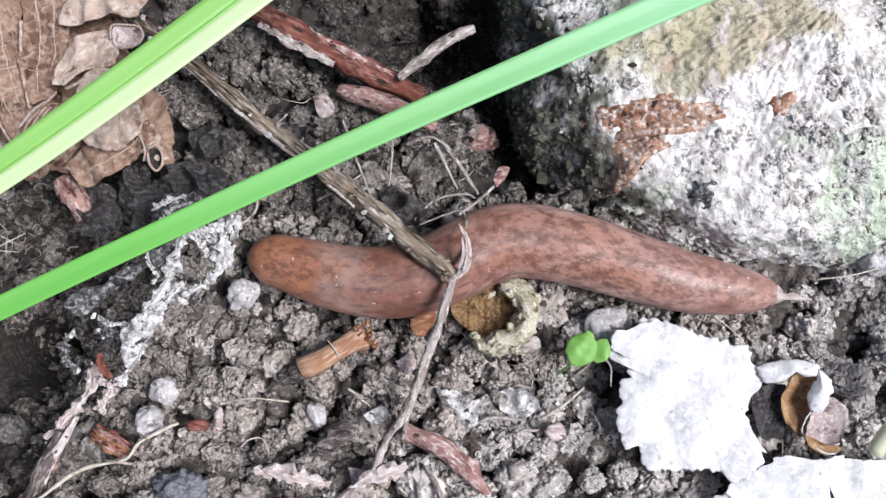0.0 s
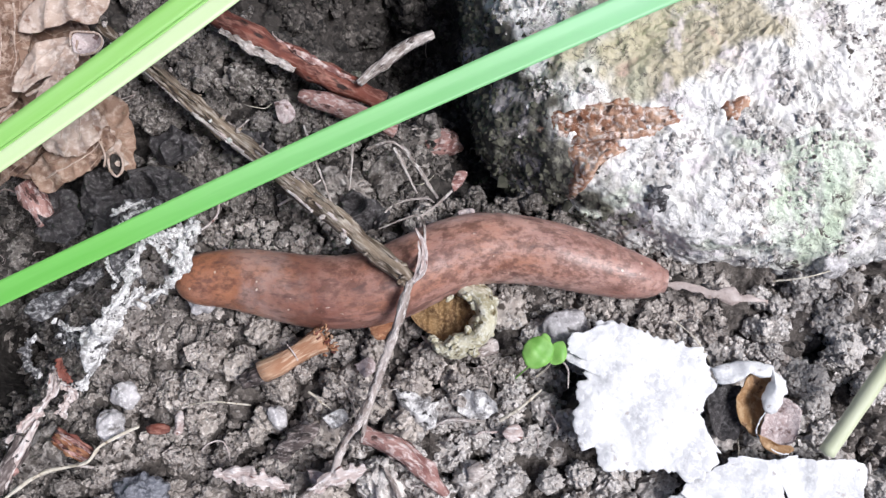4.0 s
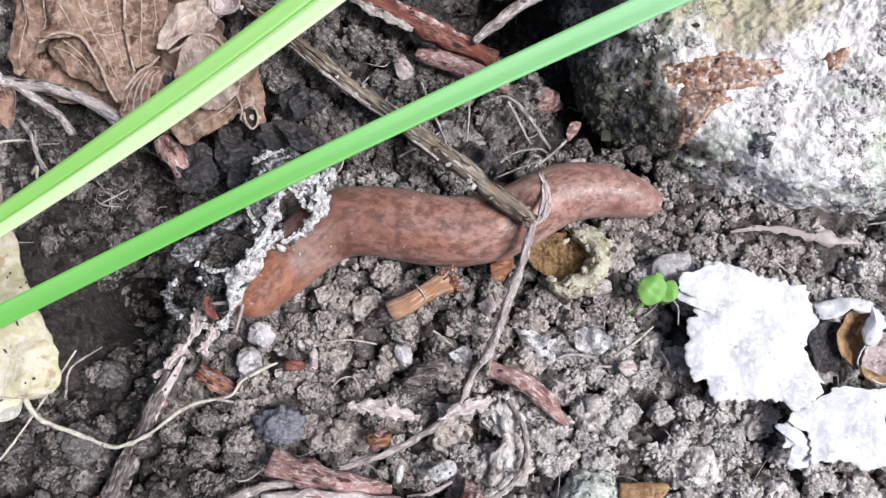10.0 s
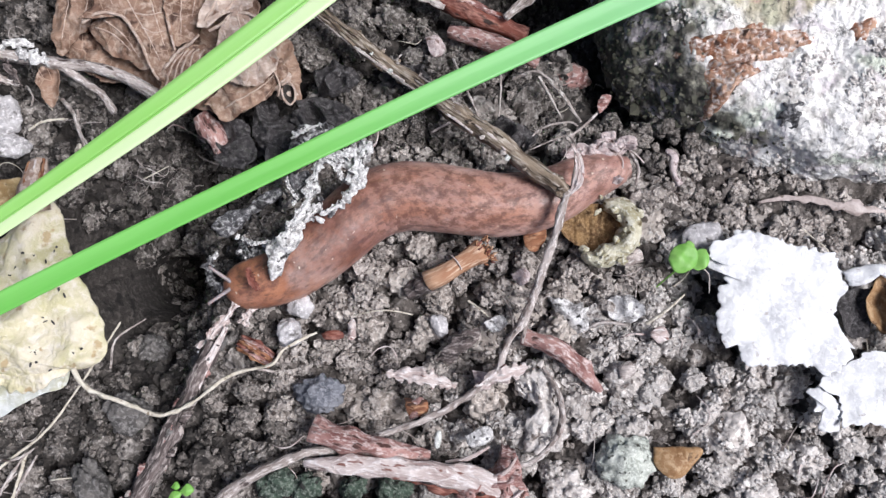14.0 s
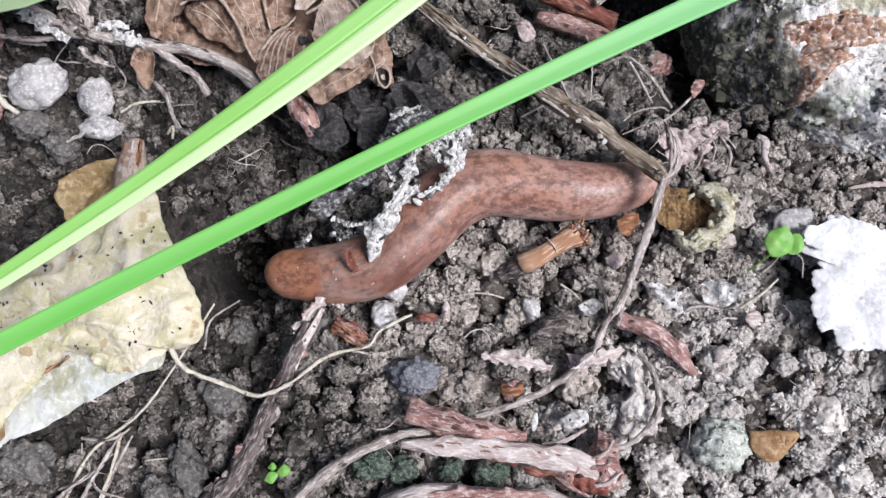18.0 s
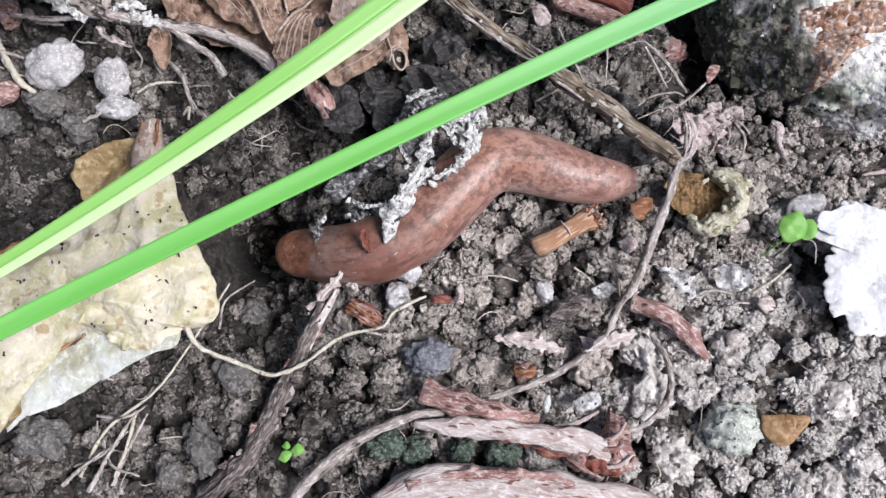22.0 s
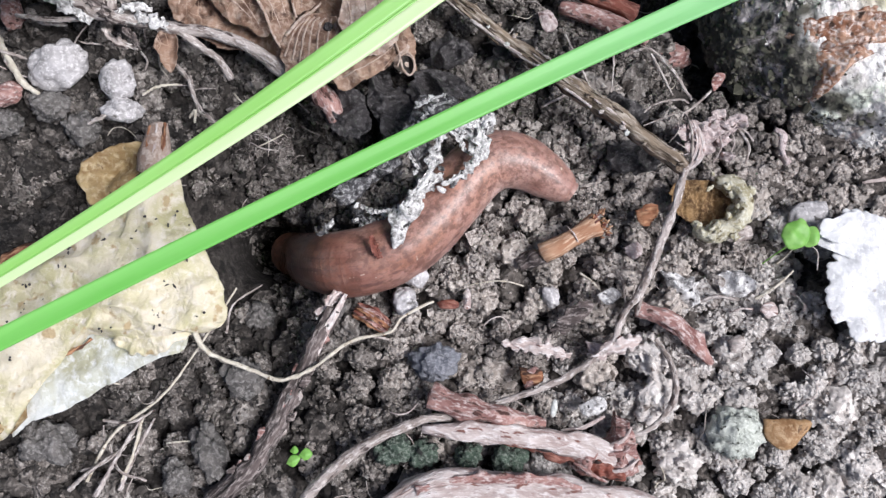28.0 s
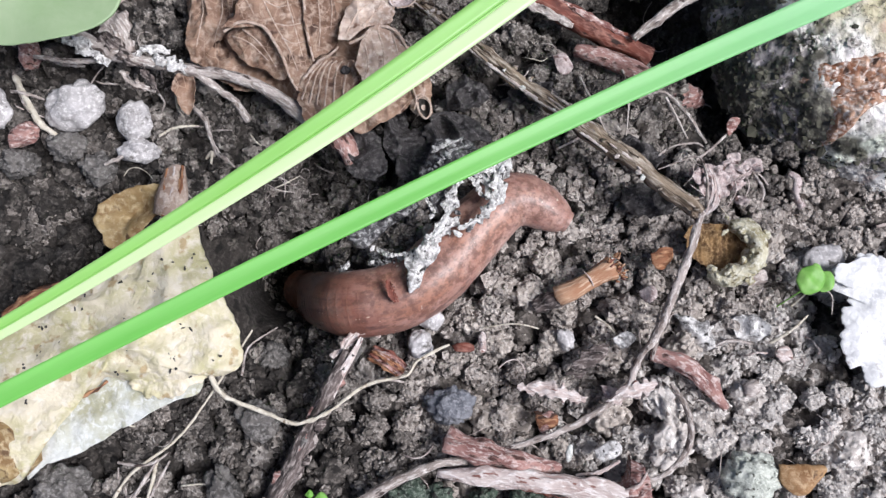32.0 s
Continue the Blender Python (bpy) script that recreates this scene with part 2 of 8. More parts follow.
# ---- materials ----
def material(name, colours, size=2.0, fine=0.4, rough=0.8, bump=0.4, relief=0.3, speck=None, through_light=0.0, coat=0.0, streak=1.0, attribute="rest", spread=0.0, contrast=0.25, scatter=0.0, stretch_axis=0, pieces=0.0, along=None, veins=None, granules=0.0):
    """colours: two or three tones, mixed by noise of the given sizes (mm) and by the piece."""
    m = bpy.data.materials.new(name)
    m.use_nodes = True
    nt = m.node_tree
    bs = nt.nodes["Principled BSDF"]
    link = nt.links.new
    if attribute:
        src = nt.nodes.new("ShaderNodeAttribute")
        src.attribute_name = attribute
        vec = src.outputs["Vector"]
    else:
        vec = nt.nodes.new("ShaderNodeTexCoord").outputs["Object"]
    if spread:
        info = nt.nodes.new("ShaderNodeObjectInfo")
        add = nt.nodes.new("ShaderNodeVectorMath")
        add.operation = "ADD"
        link(vec, add.inputs[0])
        link(info.outputs["Random"], add.inputs[1])
        vec = add.outputs[0]
    if streak != 1.0:
        mp = nt.nodes.new("ShaderNodeMapping")
        sc = [1.0, 1.0, 1.0]
        sc[stretch_axis] = 1.0 / streak
        mp.inputs["Scale"].default_value = sc
        link(vec, mp.inputs["Vector"])
        vec = mp.outputs["Vector"]

    def noise_node(mm, detail=6.0, roughness=0.6, distortion=0.3):
        n = nt.nodes.new("ShaderNodeTexNoise")
        n.inputs["Scale"].default_value = 1000.0 / mm
        n.inputs["Detail"].default_value = detail
        n.inputs["Roughness"].default_value = roughness
        n.inputs["Distortion"].default_value = distortion
        link(vec, n.inputs["Vector"])
        return n.outputs["Fac"]

    def mixed(fac, a, b):
        x = nt.nodes.new("ShaderNodeMix")
        x.data_type = "RGBA"
        link(fac, x.inputs[0])
        for socket, value in ((x.inputs[6], a), (x.inputs[7], b)):
            if hasattr(value, "links") or hasattr(value, "is_output"):
                link(value, socket)
            else:
                socket.default_value = (*value, 1)
        return x.outputs[2]

    def ramp(fac, lo, hi):
        r = nt.nodes.new("ShaderNodeMapRange")
        r.inputs[1].default_value, r.inputs[2].default_value = lo, hi
        link(fac, r.inputs[0])
        return r.outputs[0]

    def ramp_to(fac, lo, hi):
        r = nt.nodes.new("ShaderNodeMapRange")
        r.inputs[3].default_value, r.inputs[4].default_value = lo, hi
        link(fac, r.inputs[0])
        return r.outputs[0]

    big, small = noise_node(size), noise_node(fine)
    half = contrast / 2
    col = mixed(ramp(big, 0.5 - half, 0.5 + half), colours[0], colours[1])
    if len(colours) > 2:
        col = mixed(ramp(small, 0.48, 0.66), col, colours[2])
    if speck:
        v = noise_node(speck[1], 3.0, 0.5, 0.0)
        col = mixed(ramp(v, speck[2], speck[2] + 0.07), col, speck[0])
    if along:
        xyz = nt.nodes.new("ShaderNodeSeparateXYZ")
        link(src.outputs["Vector"], xyz.inputs[0])
        end = mixed(ramp(big, 0.5 - half, 0.5 + half), along[0], along[1])
        col = mixed(ramp(xyz.outputs[0], along[2] * MM, along[3] * MM), col, end)
    if veins:
        net = nt.nodes.new("ShaderNodeTexVoronoi")
        net.feature = "DISTANCE_TO_EDGE"
        net.inputs["Scale"].default_value = 1000.0 / veins[1]
        link(vec, net.inputs["Vector"])
        col = mixed(ramp(net.outputs["Distance"], veins[2], 0.0), col, veins[0])
    if spread:
        tint = nt.nodes.new("ShaderNodeHueSaturation")
        link(ramp(info.outputs["Random"], -0.0, 1.0), tint.inputs["Fac"])
        tint.inputs["Value"].default_value = 1 + spread
        link(col, tint.inputs["Color"])
        col = tint.outputs["Color"]
    if pieces:
        geo = nt.nodes.new("ShaderNodeNewGeometry")
        tone = nt.nodes.new("ShaderNodeHueSaturation")
        link(ramp_to(geo.outputs["Random Per Island"], 1 - pieces, 1 + pieces), tone.inputs["Value"])
        link(col, tone.inputs["Color"])
        col = tone.outputs["Color"]
    link(col, bs.inputs["Base Color"])
    bs.inputs["Roughness"].default_value = rough
    bs.inputs["Coat Weight"].default_value = coat
    bs.inputs["Coat Roughness"].default_value = 0.25
    if scatter:
        bs.inputs["Subsurface Weight"].default_value = scatter
        bs.inputs["Subsurface Radius"].default_value = (0.8, 0.35, 0.2)
        bs.inputs["Subsurface Scale"].default_value = 0.001
    b1 = nt.nodes.new("ShaderNodeBump")
    b1.inputs["Strength"].default_value, b1.inputs["Distance"].default_value = bump, relief * MM
    summed = nt.nodes.new("ShaderNodeMath")
    summed.operation = "ADD"
    link(big, summed.inputs[0])
    link(small, summed.inputs[1])
    height = summed.outputs[0]
    if granules:
        beads = nt.nodes.new("ShaderNodeTexVoronoi")
        beads.inputs["Scale"].default_value = 1000.0 / granules
        link(vec, beads.inputs["Vector"])
        less = nt.nodes.new("ShaderNodeMath")
        less.operation = "SUBTRACT"
        link(height, less.inputs[0])
        link(beads.outputs["Distance"], less.inputs[1])
        height = less.outputs[0]
    link(height, b1.inputs["Height"])
    link(b1.outputs["Normal"], bs.inputs["Normal"])
    if through_light:
        tr = nt.nodes.new("ShaderNodeBsdfTranslucent")
        link(col, tr.inputs["Color"])
        mx = nt.nodes.new("ShaderNodeMixShader")
        mx.inputs[0].default_value = through_light
        link(bs.outputs[0], mx.inputs[1])
        link(tr.outputs[0], mx.inputs[2])
        link(mx.outputs[0], nt.nodes["Material Output"].inputs["Surface"])
    return m


def slug_skin():
    """Wet brown skin: redder before, flecked along the body, a pale sheen painted behind the head, tubercles as fine
    relief.
    """
    m = bpy.data.materials.new("slug_skin")
    m.use_nodes = True
    nt = m.node_tree
    link = nt.links.new
    bs = nt.nodes["Principled BSDF"]
    src = nt.nodes.new("ShaderNodeAttribute")
    src.attribute_name = "rest"

    def mapped(sx, sy, sz):
        mp = nt.nodes.new("ShaderNodeMapping")
        mp.inputs["Scale"].default_value = (sx, sy, sz)
        link(src.outputs["Vector"], mp.inputs["Vector"])
        return mp.outputs["Vector"]

    def cloud(vec, mm, detail=5.0, rough=0.6):
        n = nt.nodes.new("ShaderNodeTexNoise")
        n.inputs["Scale"].default_value, n.inputs["Detail"].default_value, n.inputs["Roughness"].default_value = 1000.0 / mm, detail, rough
        link(vec, n.inputs["Vector"])
        return n.outputs["Fac"]

    def step(value, a, b, lo=0.0, hi=1.0):
        r = nt.nodes.new("ShaderNodeMapRange")
        for k, q in enumerate((a, b, lo, hi)):
            r.inputs[k + 1].default_value = q
        link(value, r.inputs[0])
        return r.outputs[0]

    def times(a, b):
        x = nt.nodes.new("ShaderNodeMath")
        x.operation = "MULTIPLY"
        link(a, x.inputs[0])
        link(b, x.inputs[1])
        return x.outputs[0]

    def blend(fac, a, b):
        x = nt.nodes.new("ShaderNodeMix")
        x.data_type = "RGBA"
        link(fac, x.inputs[0])
        for socket, value in ((x.inputs[6], a), (x.inputs[7], b)):
            if isinstance(value, tuple):
                socket.default_value = (*value, 1)
            else:
                link(value, socket)
        return x.outputs[2]

    along, flat = mapped(0.35, 1, 1), mapped(1, 1, 1)
    parts = nt.nodes.new("ShaderNodeSeparateXYZ")
    link(src.outputs["Vector"], parts.inputs[0])
    x, y, z = parts.outputs
    shift = nt.nodes.new("ShaderNodeMath")
    shift.operation = "ADD"
    link(x, shift.inputs[0])
    link(step(cloud(flat, 4.5), 0.3, 0.7, -0.003, 0.003), shift.inputs[1])
    x = shift.outputs[0]
    col = blend(step(cloud(along, 3.5), 0.36, 0.64), (0.31, 0.158, 0.127), (0.58, 0.39, 0.343))
    back = step(z, 0.0010, 0.0027)
    col = blend(times(back, step(cloud(along, 3.4), 0.42, 0.62, 0.1, 0.8)), col, (0.35, 0.135, 0.068))
    col = blend(times(step(x, 0.027, 0.012), step(cloud(flat, 4.0), 0.36, 0.58, 0.35, 0.95)), col, (0.165, 0.056, 0.037))
    # where a pale wet sheen is painted behind the head
    sheen_band = times(step(x, 0.0060, 0.0090), step(x, 0.0140, 0.0100))
    col = blend(times(step(x, 0.0150, 0.0050), step(cloud(flat, 2.5), 0.3, 0.7, 0.4, 0.85)), col, (0.45, 0.19, 0.095))
    col = blend(times(step(z, 0.0012, -0.0004), step(cloud(along, 2.0), 0.3, 0.6, 0.3, 0.8)), col, (0.46, 0.32, 0.29))
    col = blend(times(step(z, 0.0, 0.0022), step(cloud(mapped(0.8, 1, 1), 1.0, 6.0, 0.7), 0.45, 0.59, 0.0, 0.75)), col, (0.12, 0.048, 0.033))
    # painted sheen: pale pink blended over the skin
    col = blend(times(sheen_band, step(cloud(flat, 3.0), 0.34, 0.54, 0.0, 0.3)), col, (0.57, 0.46, 0.43))
    col = blend(step(cloud(mapped(0.7, 1, 1), 0.6, 4.0), 0.53, 0.67, 0.0, 0.5), col, (0.075, 0.034, 0.025))
    col = blend(step(cloud(mapped(0.3, 1, 1), 0.9, 3.0), 0.60, 0.68, 0.0, 0.6), col, (0.085, 0.04, 0.035))
    col = blend(step(cloud(flat, 0.5, 0.0), 0.82, 0.85), col, (0.55, 0.43, 0.35))
    link(col, bs.inputs["Base Color"])
    bs.inputs["Roughness"].default_value = 0.55
    bs.inputs["Coat Weight"].default_value, bs.inputs["Coat Roughness"].default_value = 0.25, 0.28
    bs.inputs["Subsurface Weight"].default_value = 0.12
    bs.inputs["Subsurface Radius"].default_value, bs.inputs["Subsurface Scale"].default_value = (0.8, 0.35, 0.2), 0.001
    cells = nt.nodes.new("ShaderNodeTexVoronoi")
    cells.inputs["Scale"].default_value = 1000.0 / 0.34
    cells.inputs["Randomness"].default_value = 1.0
    warp = nt.nodes.new("ShaderNodeTexNoise")
    warp.inputs["Scale"].default_value = 1500.0
    link(mapped(0.55, 1, 1), warp.inputs["Vector"])
    bent = nt.nodes.new("ShaderNodeMix")
    bent.data_type = "VECTOR"
    bent.inputs[0].default_value = 0.0006
    link(mapped(0.55, 1, 1), bent.inputs[4])
    link(warp.outputs["Color"], bent.inputs[5])
    link(bent.outputs[1], cells.inputs["Vector"])
    sum_ = nt.nodes.new("ShaderNodeMath")
    sum_.operation = "ADD"
    link(cells.outputs["Distance"], sum_.inputs[0])
    link(cloud(along, 1.6), sum_.inputs[1])
    b = nt.nodes.new("ShaderNodeBump")
    b.inputs["Strength"].default_value, b.inputs["Distance"].default_value, b.invert = 0.25, 0.00012, True
    link(sum_.outputs[0], b.inputs["Height"])
    link(b.outputs["Normal"], bs.inputs["Normal"])
    return m


def stone_crust():
    """Grey stone under white lichen crust; tan and greenish films in broad patches; dark pits."""
    m = bpy.data.materials.new("lichen_stone")
    m.use_nodes = True
    nt = m.node_tree
    link = nt.links.new
    bs = nt.nodes["Principled BSDF"]
    vec = nt.nodes.new("ShaderNodeTexCoord").outputs["Object"]

    def cloud(mm, detail=6.0, rough=0.62, distortion=0.4):
        n = nt.nodes.new("ShaderNodeTexNoise")
        n.inputs["Scale"].default_value, n.inputs["Detail"].default_value = 1000.0 / mm, detail
        n.inputs["Roughness"].default_value, n.inputs["Distortion"].default_value = rough, distortion
        link(vec, n.inputs["Vector"])
        return n.outputs["Fac"]

    def step(value, a, b, lo=0.0, hi=1.0):
        r = nt.nodes.new("ShaderNodeMapRange")
        for k, q in enumerate((a, b, lo, hi)):
            r.inputs[k + 1].default_value = q
        link(value, r.inputs[0])
        return r.outputs[0]

    def blend(fac, a, b):
        x = nt.nodes.new("ShaderNodeMix")
        x.data_type = "RGBA"
        link(fac, x.inputs[0])
        for socket, value in ((x.inputs[6], a), (x.inputs[7], b)):
            if isinstance(value, tuple):
                socket.default_value = (*value, 1)
            else:
                link(value, socket)
        return x.outputs[2]

    crust = cloud(2.4)
    col = blend(step(crust, 0.36, 0.50), (0.58, 0.55, 0.51), (0.93, 0.90, 0.87))
    stain = nt.nodes.new("ShaderNodeAttribute")
    stain.attribute_name = "rest"
    zones = nt.nodes.new("ShaderNodeSeparateXYZ")
    link(stain.outputs["Vector"], zones.inputs[0])
    col = blend(step(zones.outputs[0], 0.35, 0.65, 0.0, 0.8), col, (0.50, 0.43, 0.27))
    col = blend(step(cloud(14.0, 3.0), 0.56, 0.66, 0.0, 0.6), col, (0.52, 0.47, 0.31))
    col = blend(step(cloud(11.0, 3.0, 0.5, 1.0), 0.58, 0.68, 0.0, 0.6), col, (0.58, 0.66, 0.50))
    col = blend(step(cloud(6.0, 4.0), 0.62, 0.70, 0.0, 0.7), col, (0.62, 0.42, 0.34))
    # flank and foot: moss tone, with the shade there painted in
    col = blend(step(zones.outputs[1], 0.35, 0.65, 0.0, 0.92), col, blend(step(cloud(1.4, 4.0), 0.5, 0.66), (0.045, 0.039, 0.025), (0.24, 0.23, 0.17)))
    col = blend(step(zones.outputs[2], 0.35, 0.65, 0.0, 0.6), col, (0.62, 0.74, 0.55))
    col = blend(step(cloud(5.0, 4.0, 0.6, 1.5), 0.55, 0.65, 0.0, 0.6), col, (0.74, 0.66, 0.69))
    line = cloud(3.2, 5.0, 0.65, 1.0)
    crack = nt.nodes.new("ShaderNodeMath")
    crack.operation = "MULTIPLY"
    link(step(line, 0.475, 0.5), crack.inputs[0])
    link(step(line, 0.525, 0.5), crack.inputs[1])
    gate = nt.nodes.new("ShaderNodeMath")
    gate.operation = "MULTIPLY"
    link(crack.outputs[0], gate.inputs[0])
    link(step(cloud(2.0, 3.0), 0.50, 0.58, 0.0, 0.85), gate.inputs[1])
    col = blend(gate.outputs[0], col, (0.085, 0.075, 0.065))
    pit = nt.nodes.new("ShaderNodeMath")
    pit.operation = "MULTIPLY"
    link(step(cloud(1.7, 5.0, 0.7, 1.2), 0.575, 0.62), pit.inputs[0])
    link(step(cloud(16.0, 2.0), 0.42, 0.58, 0.1, 1.0), pit.inputs[1])
    col = blend(pit.outputs[0], col, (0.10, 0.085, 0.072))
    col = blend(step(cloud(0.7, 3.0), 0.64, 0.74, 0.0, 0.6), col, (0.26, 0.24, 0.21))
    link(col, bs.inputs["Base Color"])
    bs.inputs["Roughness"].default_value = 0.92
    total = nt.nodes.new("ShaderNodeMath")
    total.operation = "ADD"
    link(crust, total.inputs[0])
    link(cloud(1.0), total.inputs[1])
    b = nt.nodes.new("ShaderNodeBump")
    b.inputs["Strength"].default_value, b.inputs["Distance"].default_value = 1.0, 0.0006
    link(total.outputs[0], b.inputs["Height"])
    link(b.outputs["Normal"], bs.inputs["Normal"])
    return m


M_SOIL = material("soil", [(0.06, 0.049, 0.043), (0.135, 0.116, 0.103), (0.23, 0.203, 0.184)], 7.0, 0.5, 0.95, 1.0, 0.5, speck=((0.02, 0.016, 0.014), 1.4, 0.56), attribute="")
# the shade of deep, covered ground is painted into this dark tone
M_SOIL_DARK = material("shade_dark_soil", [(0.02, 0.016, 0.014), (0.05, 0.042, 0.037), (0.09, 0.078, 0.07)], 7.0, 0.6, 0.9, 1.0, 0.5, speck=((0.01, 0.008, 0.007), 1.4, 0.58), attribute="")
M_CRUMB = material("soil_crumb", [(0.25, 0.212, 0.19), (0.45, 0.40, 0.366), (0.62, 0.567, 0.53)], 5.0, 0.35, 0.95, 1.0, 0.45, speck=((0.065, 0.05, 0.042), 0.7, 0.585), pieces=0.42, attribute="", granules=0.4)
# crumbs darkened to paint the shade of the same zones
M_SHADE_CRUMB = material("shade_dark_crumb", [(0.022, 0.018, 0.016), (0.065, 0.056, 0.05), (0.15, 0.133, 0.12)], 5.0, 0.5, 0.9, 1.0, 0.4, speck=((0.012, 0.01, 0.009), 1.1, 0.57), pieces=0.55, attribute="")
M_LOAM = material("grey_loam", [(0.10, 0.085, 0.075), (0.25, 0.218, 0.196), (0.42, 0.38, 0.35)], 4.0, 0.35, 0.95, 1.0, 0.45, speck=((0.045, 0.036, 0.03), 0.8, 0.58), pieces=0.45, attribute="", granules=0.4)
M_GRIT = material("pale_grit", [(0.40, 0.362, 0.338), (0.63, 0.582, 0.55), (0.75, 0.715, 0.69)], 4.0, 0.35, 0.95, 1.0, 0.4, speck=((0.11, 0.09, 0.08), 0.8, 0.59), pieces=0.3, attribute="", granules=0.4)
M_CLOD_DRY = material("dry_clod", [(0.19, 0.162, 0.142), (0.35, 0.308, 0.276), (0.54, 0.49, 0.45)], 2.2, 0.3, 0.95, 1.0, 0.4, speck=((0.06, 0.048, 0.04), 0.6, 0.585), pieces=0.16, spread=0.36, attribute="", granules=0.42)
M_CLOD_PALE = material("pale_clod", [(0.31, 0.277, 0.256), (0.49, 0.45, 0.423), (0.66, 0.625, 0.60)], 2.2, 0.3, 0.95, 1.0, 0.4, speck=((0.10, 0.08, 0.07), 0.6, 0.60), pieces=0.16, spread=0.28, attribute="", granules=0.42)
M_CLOD_LOAM = material("loam_clod", [(0.075, 0.065, 0.058), (0.17, 0.15, 0.136), (0.30, 0.275, 0.255)], 2.2, 0.3, 0.95, 1.0, 0.4, speck=((0.035, 0.028, 0.024), 0.7, 0.59), pieces=0.2, spread=0.6, attribute="", granules=0.42)
M_PEBBLE = material("pebble_stone", [(0.27, 0.255, 0.255), (0.49, 0.465, 0.47), (0.66, 0.635, 0.64)], 2.2, 0.35, 0.9, 0.4, 0.1, speck=((0.12, 0.11, 0.105), 0.9, 0.63), spread=0.2)
M_CLOD = material("dark_clod", [(0.06, 0.055, 0.052), (0.145, 0.133, 0.125), (0.25, 0.235, 0.225)], 2.5, 0.4, 0.9, 1.0, 0.4, spread=0.3)
M_SLUG = slug_skin()
M_TENTACLE = material("tentacle_skin", [(0.20, 0.155, 0.16), (0.32, 0.265, 0.27)], 1.0, 0.3, 0.35, 0.2, 0.03, coat=0.3, scatter=0.2)
M_STONE = stone_crust()
M_RUST = material("rusty_crust", [(0.24, 0.10, 0.052), (0.54, 0.34, 0.235), (0.86, 0.77, 0.72)], 2.2, 0.6, 0.85, 1.0, 0.4, speck=((0.06, 0.03, 0.02), 1.3, 0.595), contrast=0.22)
M_LICHEN = material("pale_lichen", [(0.42, 0.43, 0.40), (0.64, 0.64, 0.61), (0.72, 0.72, 0.69)], 1.2, 0.3, 0.95, 0.9, 0.2, spread=0.1)
M_GRASS = material("grass_blade", [(0.22, 0.64, 0.115), (0.32, 0.74, 0.19)], 4.0, 0.4, 0.42, 0.25, 0.05, through_light=0.4, streak=16.0, coat=0.1, along=((0.34, 0.73, 0.37), (0.46, 0.82, 0.50), 45.0, 95.0))
M_GRASS_DEEP = material("grass_midrib", [(0.22, 0.64, 0.11), (0.30, 0.71, 0.17)], 4.0, 0.4, 0.42, 0.2, 0.04, through_light=0.4, streak=16.0, along=((0.32, 0.71, 0.33), (0.42, 0.79, 0.43), 45.0, 95.0))
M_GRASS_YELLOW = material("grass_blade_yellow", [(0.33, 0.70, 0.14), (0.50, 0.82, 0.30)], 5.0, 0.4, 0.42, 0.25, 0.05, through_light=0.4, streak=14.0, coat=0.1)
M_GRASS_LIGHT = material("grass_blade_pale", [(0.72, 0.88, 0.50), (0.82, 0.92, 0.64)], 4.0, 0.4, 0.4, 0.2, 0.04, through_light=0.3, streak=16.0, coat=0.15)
M_STALK = material("pale_stalk", [(0.52, 0.55, 0.36), (0.66, 0.68, 0.52)], 4.0, 0.5, 0.6, 0.3, 0.08, streak=6.0)
M_LEAF_BROWN = material("dead_leaf_brown", [(0.155, 0.082, 0.052), (0.37, 0.235, 0.165), (0.52, 0.39, 0.31)], 5.0, 0.7, 0.62, 0.9, 0.3, through_light=0.15, speck=((0.085, 0.042, 0.028), 1.8, 0.61), contrast=0.24, veins=((0.45, 0.32, 0.24), 2.4, 0.02))
M_LEAF_PALE = material("dead_leaf_pale", [(0.40, 0.275, 0.215), (0.60, 0.47, 0.39), (0.72, 0.61, 0.54)], 4.0, 0.6, 0.65, 0.9, 0.25, through_light=0.15, speck=((0.25, 0.14, 0.095), 1.6, 0.63))
M_LEAF_YELLOW = material("fading_leaf", [(0.60, 0.55, 0.32), (0.76, 0.68, 0.53), (0.81, 0.74, 0.63)], 4.5, 0.9, 0.55, 0.9, 0.4, through_light=0.12, speck=((0.50, 0.38, 0.22), 1.4, 0.615), contrast=0.2)
M_LEAF_FOLD = material("pale_leaf_underside", [(0.42, 0.41, 0.30), (0.56, 0.575, 0.56), (0.66, 0.67, 0.66)], 5.0, 0.7, 0.7, 0.8, 0.25, contrast=0.16)
M_LEAF_TAN = material("tan_leaf_back", [(0.24, 0.14, 0.055), (0.48, 0.35, 0.17), (0.58, 0.46, 0.28)], 2.4, 0.6, 0.65, 0.8, 0.25, through_light=0.15, speck=((0.13, 0.07, 0.03), 1.2, 0.60))
M_LEAF_WHITE = material("bleached_leaf", [(0.58, 0.575, 0.59), (0.77, 0.765, 0.77), (0.84, 0.835, 0.835)], 3.2, 0.5, 0.85, 0.6, 0.2, speck=((0.45, 0.41, 0.40), 0.9, 0.66), contrast=0.2)
M_LEAF_ORANGE = material("orange_leaf", [(0.26, 0.13, 0.05), (0.45, 0.27, 0.13), (0.55, 0.38, 0.22)], 2.0, 0.5, 0.65, 0.8, 0.2, through_light=0.15, speck=((0.14, 0.07, 0.03), 1.0, 0.62))
